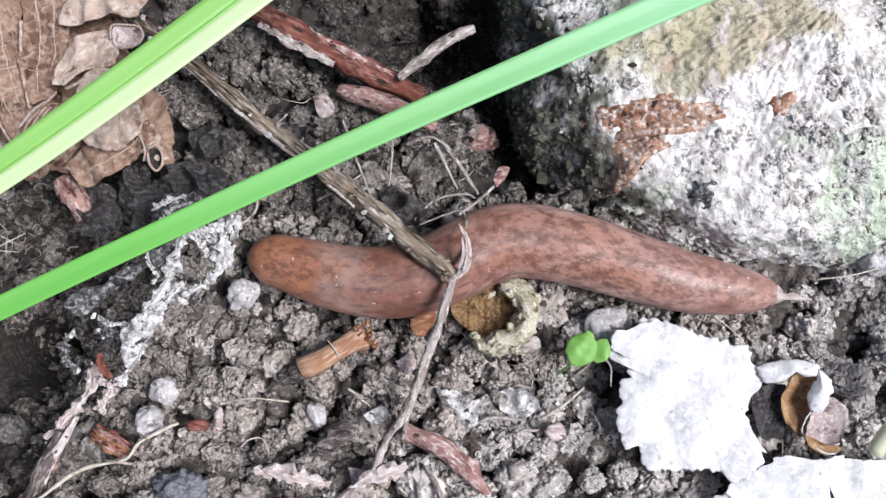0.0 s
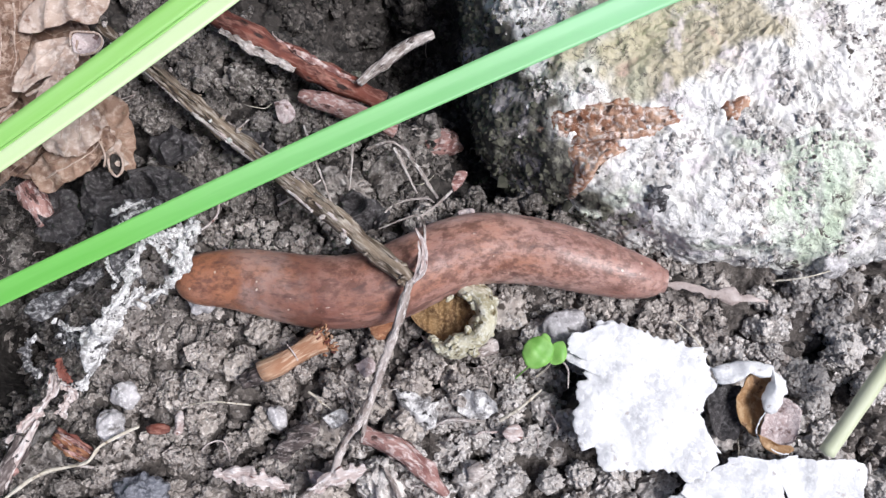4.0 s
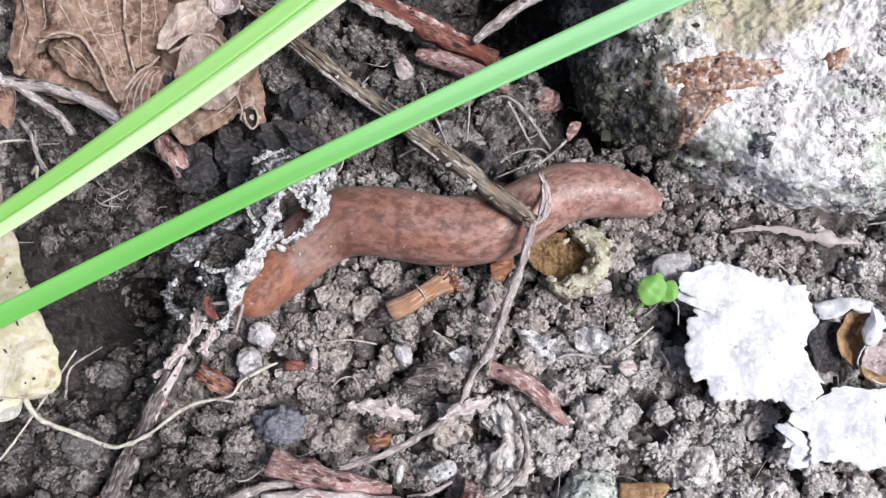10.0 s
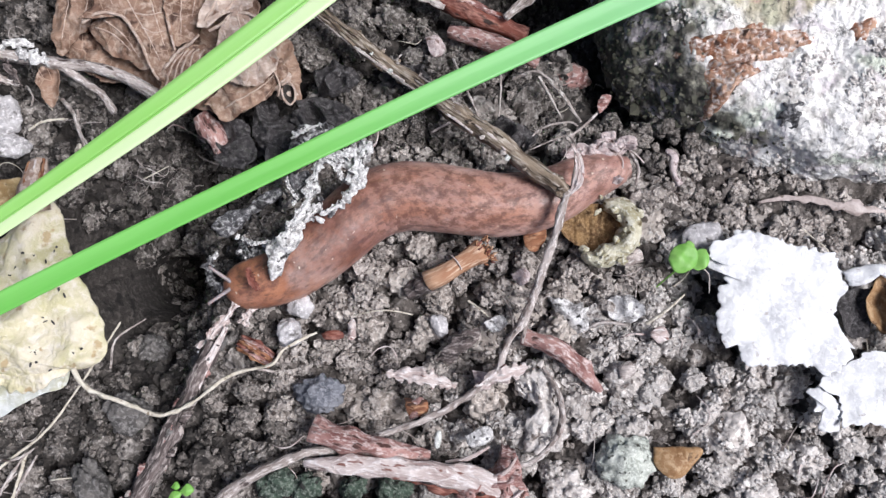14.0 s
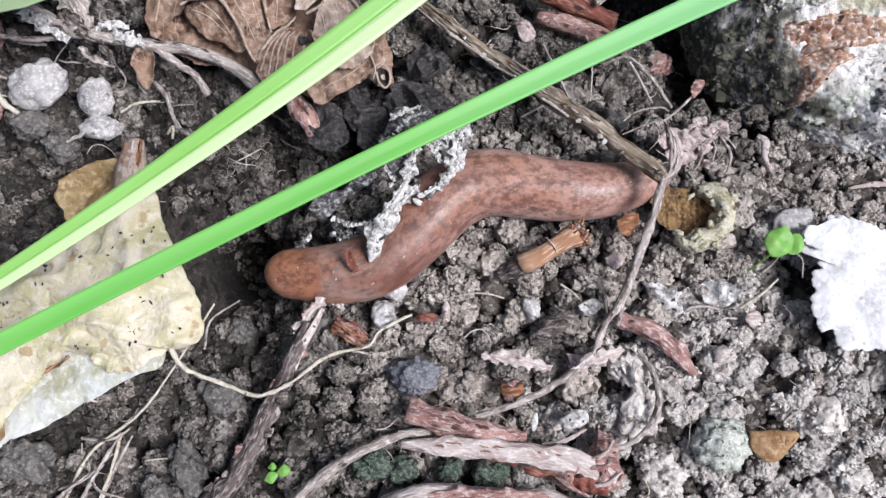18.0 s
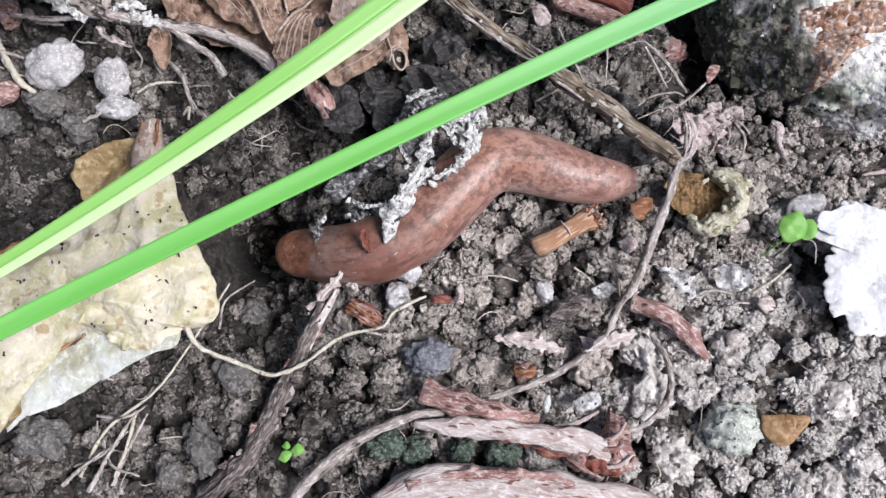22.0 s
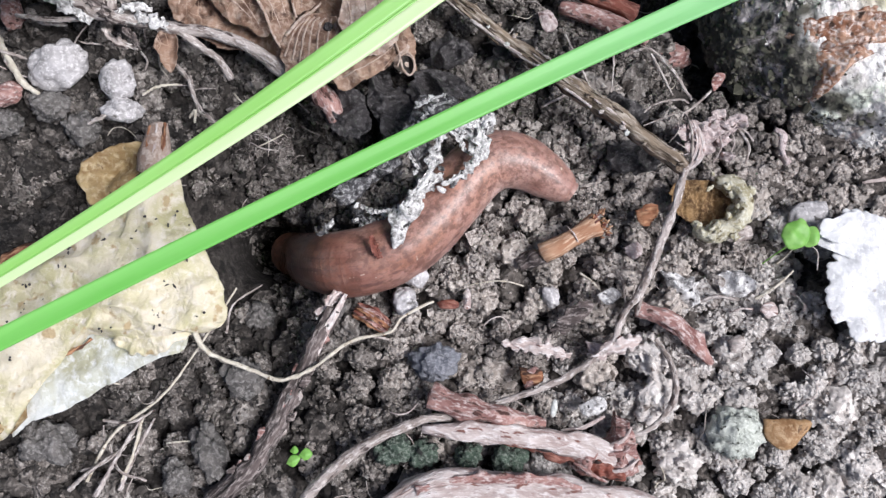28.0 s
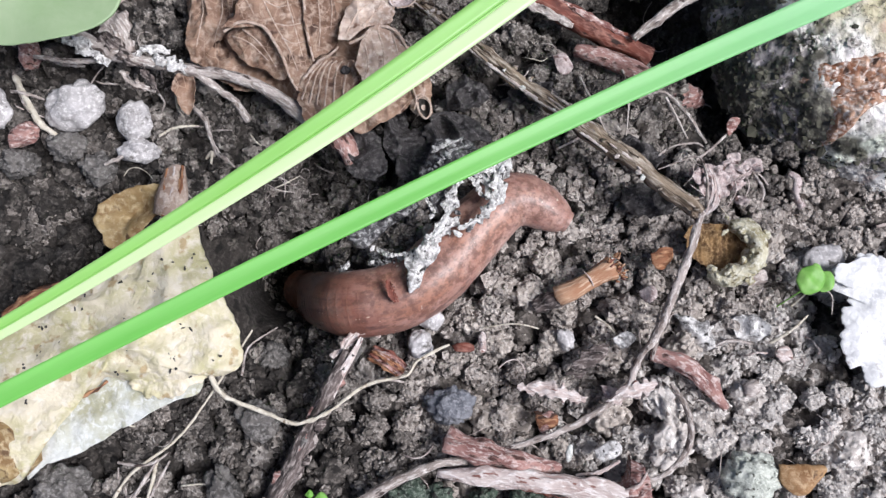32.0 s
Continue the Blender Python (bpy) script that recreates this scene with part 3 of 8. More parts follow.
M_LEAF_GREY = material("decayed_leaf", [(0.27, 0.255, 0.25), (0.70, 0.68, 0.67), (0.88, 0.86, 0.85)], 1.1, 0.3, 0.95, 0.8, 0.25, speck=((0.035, 0.032, 0.032), 0.7, 0.60), contrast=0.16)
M_LEAF_ASH = material("ashen_leaf", [(0.03, 0.028, 0.03), (0.10, 0.095, 0.10), (0.46, 0.45, 0.45)], 1.6, 0.4, 0.5, 0.9, 0.35, speck=((0.02, 0.018, 0.018), 0.9, 0.60), contrast=0.18, coat=0.15)
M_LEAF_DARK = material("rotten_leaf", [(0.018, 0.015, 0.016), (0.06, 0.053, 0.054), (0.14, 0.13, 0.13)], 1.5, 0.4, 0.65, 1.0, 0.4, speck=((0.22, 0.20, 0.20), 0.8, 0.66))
M_STEM = material("dry_stem", [(0.10, 0.068, 0.044), (0.29, 0.222, 0.16), (0.52, 0.45, 0.38)], 0.9, 0.3, 0.85, 1.0, 0.4, speck=((0.045, 0.03, 0.022), 0.7, 0.565), streak=6.0, contrast=0.18)
M_TWIG = material("grey_twig", [(0.21, 0.165, 0.145), (0.50, 0.435, 0.405), (0.74, 0.685, 0.655)], 1.0, 0.3, 0.9, 1.0, 0.3, speck=((0.07, 0.05, 0.045), 0.6, 0.59), streak=2.6, contrast=0.26)
M_BARK_DARK = material("dark_bark", [(0.045, 0.034, 0.032), (0.145, 0.112, 0.105), (0.40, 0.345, 0.325)], 0.9, 0.25, 0.88, 1.0, 0.35, speck=((0.025, 0.019, 0.017), 0.7, 0.575), streak=4.0, contrast=0.24)
M_RED = material("red_bark", [(0.085, 0.026, 0.020), (0.22, 0.062, 0.04), (0.36, 0.17, 0.13)], 1.8, 0.45, 0.75, 0.9, 0.25, speck=((0.03, 0.014, 0.011), 1.0, 0.59), streak=3.0)
M_PINK = material("pink_bark", [(0.20, 0.085, 0.075), (0.44, 0.255, 0.225), (0.70, 0.58, 0.55)], 1.3, 0.35, 0.88, 1.0, 0.35, speck=((0.07, 0.03, 0.024), 0.7, 0.59), streak=2.2, contrast=0.26)
M_TUFT = material("pink_scraps", [(0.36, 0.27, 0.26), (0.56, 0.47, 0.46), (0.68, 0.60, 0.59)], 1.3, 0.35, 0.85, 0.9, 0.25, speck=((0.16, 0.10, 0.09), 0.9, 0.61))
M_PALE_WOOD = material("pale_wood", [(0.40, 0.29, 0.265), (0.69, 0.605, 0.575), (0.82, 0.765, 0.75)], 1.2, 0.3, 0.88, 1.0, 0.35, speck=((0.22, 0.10, 0.08), 0.6, 0.61), streak=3.0, contrast=0.28)
M_BROWN = material("brown_stub", [(0.15, 0.052, 0.025), (0.34, 0.15, 0.075), (0.52, 0.30, 0.17)], 1.1, 0.35, 0.75, 1.0, 0.3, streak=4.0, contrast=0.18, speck=((0.06, 0.025, 0.015), 0.8, 0.60))
M_STUB = material("peeled_stem", [(0.34, 0.165, 0.09), (0.53, 0.33, 0.21), (0.64, 0.46, 0.33)], 1.3, 0.3, 0.75, 0.9, 0.2, streak=7.0, contrast=0.2, speck=((0.16, 0.06, 0.03), 0.8, 0.62))
M_HUSK = material("husk", [(0.34, 0.30, 0.18), (0.60, 0.56, 0.42), (0.72, 0.70, 0.61)], 1.3, 0.35, 0.9, 1.0, 0.3, speck=((0.12, 0.09, 0.04), 0.9, 0.60), contrast=0.18)
M_HUSK_IN = material("husk_inside", [(0.10, 0.05, 0.018), (0.24, 0.14, 0.055), (0.36, 0.24, 0.12)], 1.2, 0.3, 0.8, 0.9, 0.25, contrast=0.2)
M_ROOT = material("fine_root", [(0.50, 0.44, 0.35), (0.70, 0.65, 0.56)], 0.9, 0.25, 0.85, 0.9, 0.15, speck=((0.26, 0.20, 0.14), 0.5, 0.61))
M_SPROUT = material("seedling_green", [(0.22, 0.50, 0.09), (0.32, 0.60, 0.15)], 1.5, 0.3, 0.5, 0.4, 0.08, through_light=0.25)
# moss colour taken darker to carry the stone flank's shade
M_MOSS_SHADE = material("mossy_shade_crumb", [(0.045, 0.043, 0.03), (0.115, 0.112, 0.085), (0.26, 0.255, 0.215)], 1.2, 0.3, 0.95, 0.9, 0.25, pieces=0.5)
M_GREY_GREEN = material("grey_green_crust", [(0.32, 0.34, 0.295), (0.57, 0.59, 0.53), (0.72, 0.74, 0.68)], 1.0, 0.3, 0.95, 0.9, 0.25, speck=((0.07, 0.07, 0.055), 0.7, 0.60))
M_BLUE = material("blue_grey_clod", [(0.10, 0.105, 0.125), (0.22, 0.225, 0.25), (0.30, 0.30, 0.33)], 1.2, 0.3, 0.9, 0.8, 0.25)
# dark green that paints the green-tinged shadows among the sticks
M_GREEN_SHADE = material("green_shade_clod", [(0.022, 0.035, 0.025), (0.07, 0.105, 0.075), (0.22, 0.25, 0.21)], 1.3, 0.35, 0.85, 1.0, 0.3, speck=((0.02, 0.02, 0.018), 1.0, 0.58))
M_FILM = material("dried_slime", [(0.34, 0.27, 0.245), (0.48, 0.40, 0.375)], 1.4, 0.3, 0.5, 0.7, 0.2, coat=0.2, speck=((0.16, 0.12, 0.10), 0.8, 0.60))
M_GREEN_LEAF = material("pale_green_leaf", [(0.36, 0.50, 0.27), (0.46, 0.58, 0.36)], 6.0, 1.0, 0.5, 0.3, 0.1, through_light=0.3)


# ---- the slug's way: its back line at several times, head first (mm) ----
SPINES = []


def spine(t, points):
    line = spline(points, 61)
    for _ in range(5):
        line[1:-1] = (line[:-2] + 2 * line[1:-1] + line[2:]) / 4
    SPINES.append((t, line))


spine(0, [(-18.5, -0.5), (-14.1, -1.5), (-9.8, -2.8), (-5.5, -3.2), (-1.3, -2.5), (2.5, -0.5), (6.2, 0.9), (11.6, 0.2), (16.8, -1.3), (22.1, -2.9), (27.4, -3.9), (31.2, -4.2)])
spine(3, [(-20.7, -1.5), (-16.8, -2), (-12.5, -3.2), (-8.2, -4), (-3.3, -3.9), (0.4, -2.6), (4.2, -0.7), (8.5, 0.3), (13.9, -0.3), (19.3, -1.7), (23.5, -2.9), (27, -3.4)])
spine(6, [(-23.6, -5.6), (-20.9, -3.5), (-17.7, -1.5), (-13.6, -2), (-9.2, -3.1), (-4.9, -3.4), (-0.5, -1.8), (3.8, 0.7), (9.3, 1.1), (14.8, 0.1), (18.6, -1), (21.1, -1.4)])
spine(9, [(-26.8, -9.9), (-23.4, -6.5), (-19.6, -2.6), (-16.8, -1.3), (-11.8, -2.3), (-6.2, -3.3), (-0.6, -2.2), (3.4, 0.3), (7.3, 1.1), (11.8, 0.5), (15.8, -0.6)])
spine(11, [(-30.4, -11.8), (-27.1, -9.3), (-23.3, -6), (-19.4, -2.7), (-14.8, -2), (-9.7, -3), (-4.6, -3.3), (-0.6, -2), (3.4, 0.5), (8, 0.9), (12.5, -0.5)])
spine(13, [(-31.8, -10.6), (-28.3, -10), (-24.2, -7.2), (-20.7, -4.1), (-16.6, -1.9), (-10.8, -2.6), (-4.9, -3.6), (-0.2, -2.7), (4, -0.1), (7, 0.8), (9.8, 0.2)])
spine(14.5, [(-34.8, -11.1), (-31.7, -11.5), (-27.1, -10.1), (-23, -7), (-19.5, -3.6), (-16, -2.1), (-10.7, -2.6), (-5.5, -3.4), (-0.8, -3), (3.4, -1), (7, 0.5)])
spine(16.5, [(-38.2, -11.1), (-34.9, -12), (-30.3, -12), (-26.3, -10.7), (-22.2, -6.7), (-18.7, -3.5), (-14.6, -2.7), (-9.9, -3.7), (-5.3, -4.1), (-0.6, -3), (4.8, 0)])
spine(19, [(-40.3, -11.5), (-36.9, -11.5), (-32.9, -11.6), (-28.9, -10.8), (-24.8, -7.9), (-21.3, -4.2), (-17.8, -2.1), (-13.7, -2.5), (-9.1, -3.3), (-4.4, -3.6), (0.3, -3.4)])
spine(21, [(-40.4, -11), (-36.7, -11.1), (-32.6, -11.4), (-28.6, -10.5), (-24.5, -8), (-21, -4.5), (-17.5, -1.5), (-14.6, -1.6), (-10.5, -2.8), (-5.9, -3.7), (-1.2, -3.3)])
spine(23, [(-41.5, -12), (-37.5, -12), (-33.4, -12.2), (-29.3, -11.7), (-25.2, -9.1), (-21.7, -5.9), (-18.7, -2.6), (-15.8, -1.8), (-11.6, -3.1), (-7.5, -4.4), (-4.1, -4.6)])
spine(26.5, [(-43.4, -10.3), (-39.3, -11.8), (-34.7, -12.7), (-30, -12.4), (-25.9, -10.4), (-22.4, -6.9), (-19.4, -2.8), (-17, -1.3), (-14.6, -1.6), (-11.7, -3.4), (-8.8, -4.5)])
spine(28, [(-43.8, -10.8), (-39.2, -11.8), (-34.6, -12.2), (-30.5, -11.7), (-26.4, -9.4), (-22.9, -5.8), (-19.6, -2.2), (-17.5, -1.2), (-15.1, -1.3), (-12.4, -2.8), (-9.8, -4.5)])
spine(32, [(-44.1, -10.9), (-39.7, -11.8), (-35.3, -12), (-30.3, -11.4), (-26.2, -9.1), (-22.7, -5.5), (-19.4, -2), (-17.6, -0.8), (-15.5, -1), (-13.4, -2.2), (-11.8, -3.1)])
TRACK = np.vstack([p[::3] for _, p in SPINES])


def near_track(x, y):
    """Distance (mm) to where the slug passes."""
    x, y = np.asarray(x, float), np.asarray(y, float)
    best = np.full(x.shape, 1e9)
    for px_, py_ in TRACK:
        best = np.minimum(best, (x - px_) ** 2 + (y - py_) ** 2)
    return np.sqrt(best)


STONE_RIM = [(6.9, 21.8), (7.4, 16.5), (8.2, 11.8), (11.2, 7.3), (15.3, 4.2), (20.7, 1.4), (27.7, -0.8), (35.3, -1.6), (44.6, -1.6), (55.9, 2.3), (61.5, 25.4), (53.8, 43.5), (24.4, 45.3), (10.3, 36.5), (6.7, 27.9)]


def soil_height(x, y, fine=True):
    x, y = np.asarray(x, float), np.asarray(y, float)
    h = slope(y) + 2.4 * (grain(x, y, 13.0, 3) - 0.5) + 1.6 * (grain(x, y, 6.0, 4) - 0.5)
    # hollows: along the foot of the stone, and where the litter lies loose
    for hx, hy, r, d in HOLLOWS:
        h = h - d * np.exp(-((x - hx) ** 2 + (y - hy) ** 2) / (r * r))
    if fine:
        h = h + 2.2 * lumps(x, y, 2.6, 1) + 1.2 * lumps(x + 31, y, 1.25, 2) + 0.35 * grain(x, y, 0.5, 6) - 4.3
    return h


HOLLOWS = [(*p, r, d) for p, r, d in zip([(2.6, 21.8), (9.8, 6.2), (-31.3, 6.2), (-39.9, 2.3), (14.7, -12.8), (31.7, -13.8)], (7.0, 4.5, 6.0, 6.0, 3.2, 3.0), (13.0, 6.0, 6.0, 6.0, 4.0, 3.0))]
HOLLOWS += [(7.5, 12.5, 5.0, 8.0), (-4.0, 23.0, 6.0, 8.0), (-3.0, 30.0, 8.0, 7.0)]
HOLLOWS += [(*p, r, d) for p, r, d in zip([(-45, -7.5), (-43.5, -15.2), (-35.6, -1.5), (-64.3, -5.7)], (5.5, 5.0, 5.5, 7.0), (13.0, 8.0, 7.0, 6.0))]


def trail_dip(x, y):
    """The hole by the fading leaf into which the slug puts its head."""
    hx, hy = HOLE
    return 27.0 * np.exp(-((x - hx) ** 2 + (y - hy) ** 2) / 30.0)


HOLE = [(-44, -10.9)][0]


# ---- ground: one sheet, fine where the shot passes, coarse to the horizon ----
def build_ground():
    step = 0.3
    fx, fy = np.arange(-92, 62, step), np.arange(-58, 48, step)
    far = np.array([2, 5, 10, 20, 40, 80, 160, 300.0, 900, 3000, 10000, 40000])
    gx = np.concatenate([fx[0] - far[::-1], fx, fx[-1] + far])
    gy = np.concatenate([fy[0] - far[::-1], fy, fy[-1] + far])
    x, y = np.meshgrid(gx, gy, indexing="ij")
    z = soil_height(x, y)
    nx, ny = len(gx), len(gy)
    inner = (np.abs(x) < 95) & (np.abs(y) < 60)
    bed = np.full(x.shape, 99.0)
    bed[inner] = near_track(x[inner], y[inner])
    floor = slope(y) - trail_dip(x, y) - 2.6 + 0.9 * lumps(x, y, 1.9, 8) + 0.6 * lumps(x + 9, y, 0.9, 7)
    w = np.clip((4.2 - bed) / 1.2, 0, 1)
    z = z * (1 - w) + np.minimum(z, floor) * w
    v = np.stack([x, y, z], -1).reshape(-1, 3) * MM
    i = np.arange(nx * ny).reshape(nx, ny)
    q = np.stack([i[:-1, :-1], i[1:, :-1], i[1:, 1:], i[:-1, 1:]], -1).reshape(-1, 4)
    me = bpy.data.meshes.new("ground")
    me.vertices.add(len(v))
    me.vertices.foreach_set("co", v.ravel())
    me.loops.add(q.size)
    me.loops.foreach_set("vertex_index", q.ravel())
    me.polygons.add(len(q))
    me.polygons.foreach_set("loop_start", np.arange(len(q)) * 4)
    me.polygons.foreach_set("use_smooth", np.ones(len(q), bool))
    me.materials.append(M_SOIL)
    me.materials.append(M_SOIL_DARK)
    # darker ground tone paints shade into hollows and the stone's gap
    me.polygons.foreach_set("material_index", ((shade_zone(x[:-1, :-1], y[:-1, :-1]) | loam(x[:-1, :-1], y[:-1, :-1])) & inner[:-1, :-1]).ravel().astype(np.int32))
    me.update()
    me.validate()
    tagged(new("ground", me), "grey-brown crumbly garden soil", "soil", kind="structure")


def inside(x, y, rim):
    """Which of the points lie inside a closed outline."""
    rim = np.asarray(rim)
    r = np.zeros(np.shape(x), bool)
    for (ax, ay), (bx, by) in zip(rim, np.roll(rim, -1, 0)):
        c = ((ay > y) != (by > y)) & (x < (bx - ax) * (y - ay) / (by - ay + 1e-12) + ax)
        r ^= c
    return r


def many(name, centres, sizes, level, mat, label, seed, squash=0.8, rough=0.35):
    """Countless grains as one mesh."""
    rng = np.random.default_rng(seed)
    v0, f0 = BALLS[level]
    f0 = np.array(f0)
    kinds = []
    for k in range(14):
        a = np.array([noise.noise(Vector(q * 1.6) + Vector((k * 9.7, seed, 0))) for q in v0])
        b = np.array([noise.noise(Vector(q * 4.0) + Vector((seed, k * 5.1, 0))) for q in v0])
        c = np.array([noise.voronoi(Vector(q * 3.2) + Vector((k * 3.7, 0, seed)))[0][0] for q in v0]) if level > 1 else 0.0 * a
        d = np.array([noise.voronoi(Vector(q * 7.5) + Vector((k * 1.7, seed, 0)))[0][0] for q in v0]) if level > 2 else 0.0 * a
        kinds.append(v0 * (1.06 + rough * 1.5 * a + rough * 0.9 * b + (0.28 * dome(c, 0.62) - 0.18) * (level > 1) + (0.12 * dome(d, 0.55) - 0.07) * (level > 2))[:, None])
    n, m = len(centres), len(v0)
    pick = rng.integers(0, len(kinds), n)
    base = np.array(kinds)[pick]
    q = rng.normal(size=(n, 4))
    q /= np.linalg.norm(q, axis=1)[:, None]
    w, x, y, z = q.T
    rot = np.stack([np.stack([1 - 2 * (y * y + z * z), 2 * (x * y - z * w), 2 * (x * z + y * w)], -1), np.stack([2 * (x * y + z * w), 1 - 2 * (x * x + z * z), 2 * (y * z - x * w)], -1), np.stack([2 * (x * z - y * w), 2 * (y * z + x * w), 1 - 2 * (x * x + y * y)], -1)], 1)
    shape = rng.uniform(0.75, 1.25, (n, 1, 3))
    v = np.einsum("nij,nmj->nmi", rot, base * shape) * np.asarray(sizes)[:, None, None] * (1, 1, squash)
    v = ((v + np.asarray(centres)[:, None, :]) * MM).reshape(-1, 3)
    f = (f0[None] + (np.arange(n) * m)[:, None, None]).reshape(-1, 3)
    me = bpy.data.meshes.new(name)
    me.vertices.add(len(v))
    me.vertices.foreach_set("co", v.ravel())
    me.loops.add(f.size)
    me.loops.foreach_set("vertex_index", f.ravel())
    me.polygons.add(len(f))
    me.polygons.foreach_set("loop_start", np.arange(len(f)) * 3)
    me.polygons.foreach_set("use_smooth", np.full(len(f), level > 1))
    me.materials.append(mat)
    me.update()
    return tagged(new(name, me), label, "soil crumbs", kind="stuff")


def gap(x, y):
    """The gap along the stone's foot and behind the red stick, its shade painted dark."""
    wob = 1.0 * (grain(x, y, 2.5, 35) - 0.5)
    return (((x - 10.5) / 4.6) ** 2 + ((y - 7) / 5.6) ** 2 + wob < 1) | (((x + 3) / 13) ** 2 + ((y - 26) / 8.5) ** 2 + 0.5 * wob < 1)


def shade_zone(x, y):
    """Where shade is painted as dark soil: under the leaves, and in the gap at the stone's foot."""
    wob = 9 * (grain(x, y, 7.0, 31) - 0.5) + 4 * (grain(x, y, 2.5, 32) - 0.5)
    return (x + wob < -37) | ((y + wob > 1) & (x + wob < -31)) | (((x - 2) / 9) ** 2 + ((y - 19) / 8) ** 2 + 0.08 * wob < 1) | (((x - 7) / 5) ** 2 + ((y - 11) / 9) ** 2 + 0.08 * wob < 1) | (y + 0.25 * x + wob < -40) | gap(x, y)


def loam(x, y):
    """Where the soil is half dark: behind the trail and round the painted shade."""
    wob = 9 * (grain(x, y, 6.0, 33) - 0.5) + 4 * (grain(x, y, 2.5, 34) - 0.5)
    return ~shade_zone(x, y) & ((x + wob < -29) | ((y + wob > 4.5) & (x + wob < 13)) | (y + 0.25 * x + wob < -34) | (((x - 11) / 5) ** 2 + ((y - 3) / 4) ** 2 + 0.06 * wob < 1))


def grit(x, y):
    """Where pale grit lies: by the stone, and down the slope from it."""
    return x + 0.3 * np.maximum(y, 0) - 1.1 * np.minimum(y + 2, 0) + 16 * (grain(x, y, 6.0, 12) - 0.5) - 60 * gap(x, y) > 15.5


def clod_mesh(seed, mat):
    """A lump of soil with rounded granules all over, about one millimetre in radius."""
    v, f = BALLS[4]
    a = np.array([noise.noise(Vector(q * 1.2) + Vector((seed * 7.7, 0, 3))) for q in v])
    b = np.array([noise.voronoi(Vector(q * 2.9) + Vector((seed * 3.1, 5, 0)))[0][0] for q in v])
    c = np.array([noise.voronoi(Vector(q * 6.4) + Vector((0, seed * 2.3, 7)))[0][0] for q in v])
    e = np.array([noise.noise(Vector(q * 9.0) + Vector((3, seed, 1))) for q in v])
    s = 0.74 + 0.44 * a + 0.30 * dome(b, 0.66) + 0.19 * dome(c, 0.52) + 0.07 * e
    return mesh_of("soil_clod", v * s[:, None] * MM, f, mat)


def build_crumbs():
    rng = np.random.default_rng(5)

    def free(x, y, gap):
        ok = (near_track(x, y) > gap) & ~inside(x, y, STONE_RIM)
        for rim in COVERED:
            ok &= ~inside(x, y, rim)
        return ok
    # crumbly clods, each one a thing, set side by side over the middle of the ground
    rng_py = random.Random(41)
    meshes = {m.name: [clod_mesh(k, m) for k in range(9)] for m in (M_CLOD_DRY, M_CLOD_PALE, M_CLOD_LOAM)}
    words = {"dry_clod": "grey-brown crumbly clod of dry soil", "pale_clod": "pale gritty clod beside the stone and leaves", "loam_clod": "dark grey crumbly clod of soil"}
    placed = []
    for _ in range(9000):
        if len(placed) == 295:
            break
        x, y = rng_py.uniform(-58, 36), rng_py.uniform(-36, 22)
        r = min(2.5, 0.95 + rng_py.gammavariate(1.7, 0.38))
        if any((x - a) ** 2 + (y - b) ** 2 < (0.8 * (r + q)) ** 2 for a, b, q in placed) or ((x - 7) / 4.5) ** 2 + ((y - 12) / 9) ** 2 < 1 or ((x - 10.5) / 4) ** 2 + ((y - 7) / 5) ** 2 < 1 or ((x + 3) / 12) ** 2 + ((y - 25) / 8) ** 2 < 1 or not free(np.array([x]), np.array([y]), 3.3 + 0.75 * r)[0]:
            continue
        placed.append((x, y, r))
        spot = np.array([x]), np.array([y])
        m = M_CLOD_PALE if grit(*spot)[0] else M_CLOD_LOAM if shade_zone(*spot)[0] or loam(*spot)[0] else M_CLOD_DRY
        ob = new("soil_clod", rng_py.choice(meshes[m.name]))
        ob.location = (x * MM, y * MM, (float(soil_height(x, y, False)) - 1.1 - 0.25 * r + rng_py.uniform(-0.8, 0.6)) * MM)
        ob.rotation_euler = (rng_py.uniform(-0.6, 0.6), rng_py.uniform(-0.6, 0.6), rng_py.uniform(0, 6.28))
        ob.scale = (r * rng_py.uniform(0.9, 1.25), r * rng_py.uniform(0.85, 1.1), r * rng_py.uniform(0.8, 1.05))
        tagged(ob, words[m.name], "clod", "soil clods")
    placed = np.array(placed)
    # smaller clods in the gaps and beyond, dressed with grains
    n = 4200
    cx, cy = rng.uniform(-78, 48, n), rng.uniform(-50, 36, n)
    r = np.minimum(rng.gamma(2.4, 0.30, n) + 0.35, 2.0)
    near = np.zeros(n, bool)
    for x, y, q in placed:
        near |= (cx - x) ** 2 + (cy - y) ** 2 < (0.75 * q + 0.35 * r) ** 2
    keep = free(cx, cy, 3.3 + 0.5 * r) & ~near & (grain(cx, cy, 4.0, 77) + rng.uniform(-0.22, 0.22, n) > 0.36)
    cx, cy, r = cx[keep], cy[keep], r[keep]
    cz = soil_height(cx, cy, False) + rng.uniform(-2.8, -0.4, len(cx)) - 0.3 * r

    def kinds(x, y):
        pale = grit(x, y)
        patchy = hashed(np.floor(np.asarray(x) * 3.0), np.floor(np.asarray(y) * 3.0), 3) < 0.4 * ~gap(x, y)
        dark = shade_zone(x, y) & ~pale & ~patchy
        mid = (loam(x, y) | shade_zone(x, y)) & ~pale & ~dark
        return ((pale, M_GRIT, "pale gritty crumbs beside the stone"), (dark, M_SHADE_CRUMB, "dark crumbs of soil, shade painted into their tone"), (mid, M_LOAM, "grey crumbs of half-dark loam"), (~pale & ~dark & ~mid, M_CRUMB, "grey-brown dry crumbs of soil, loosely heaped"))
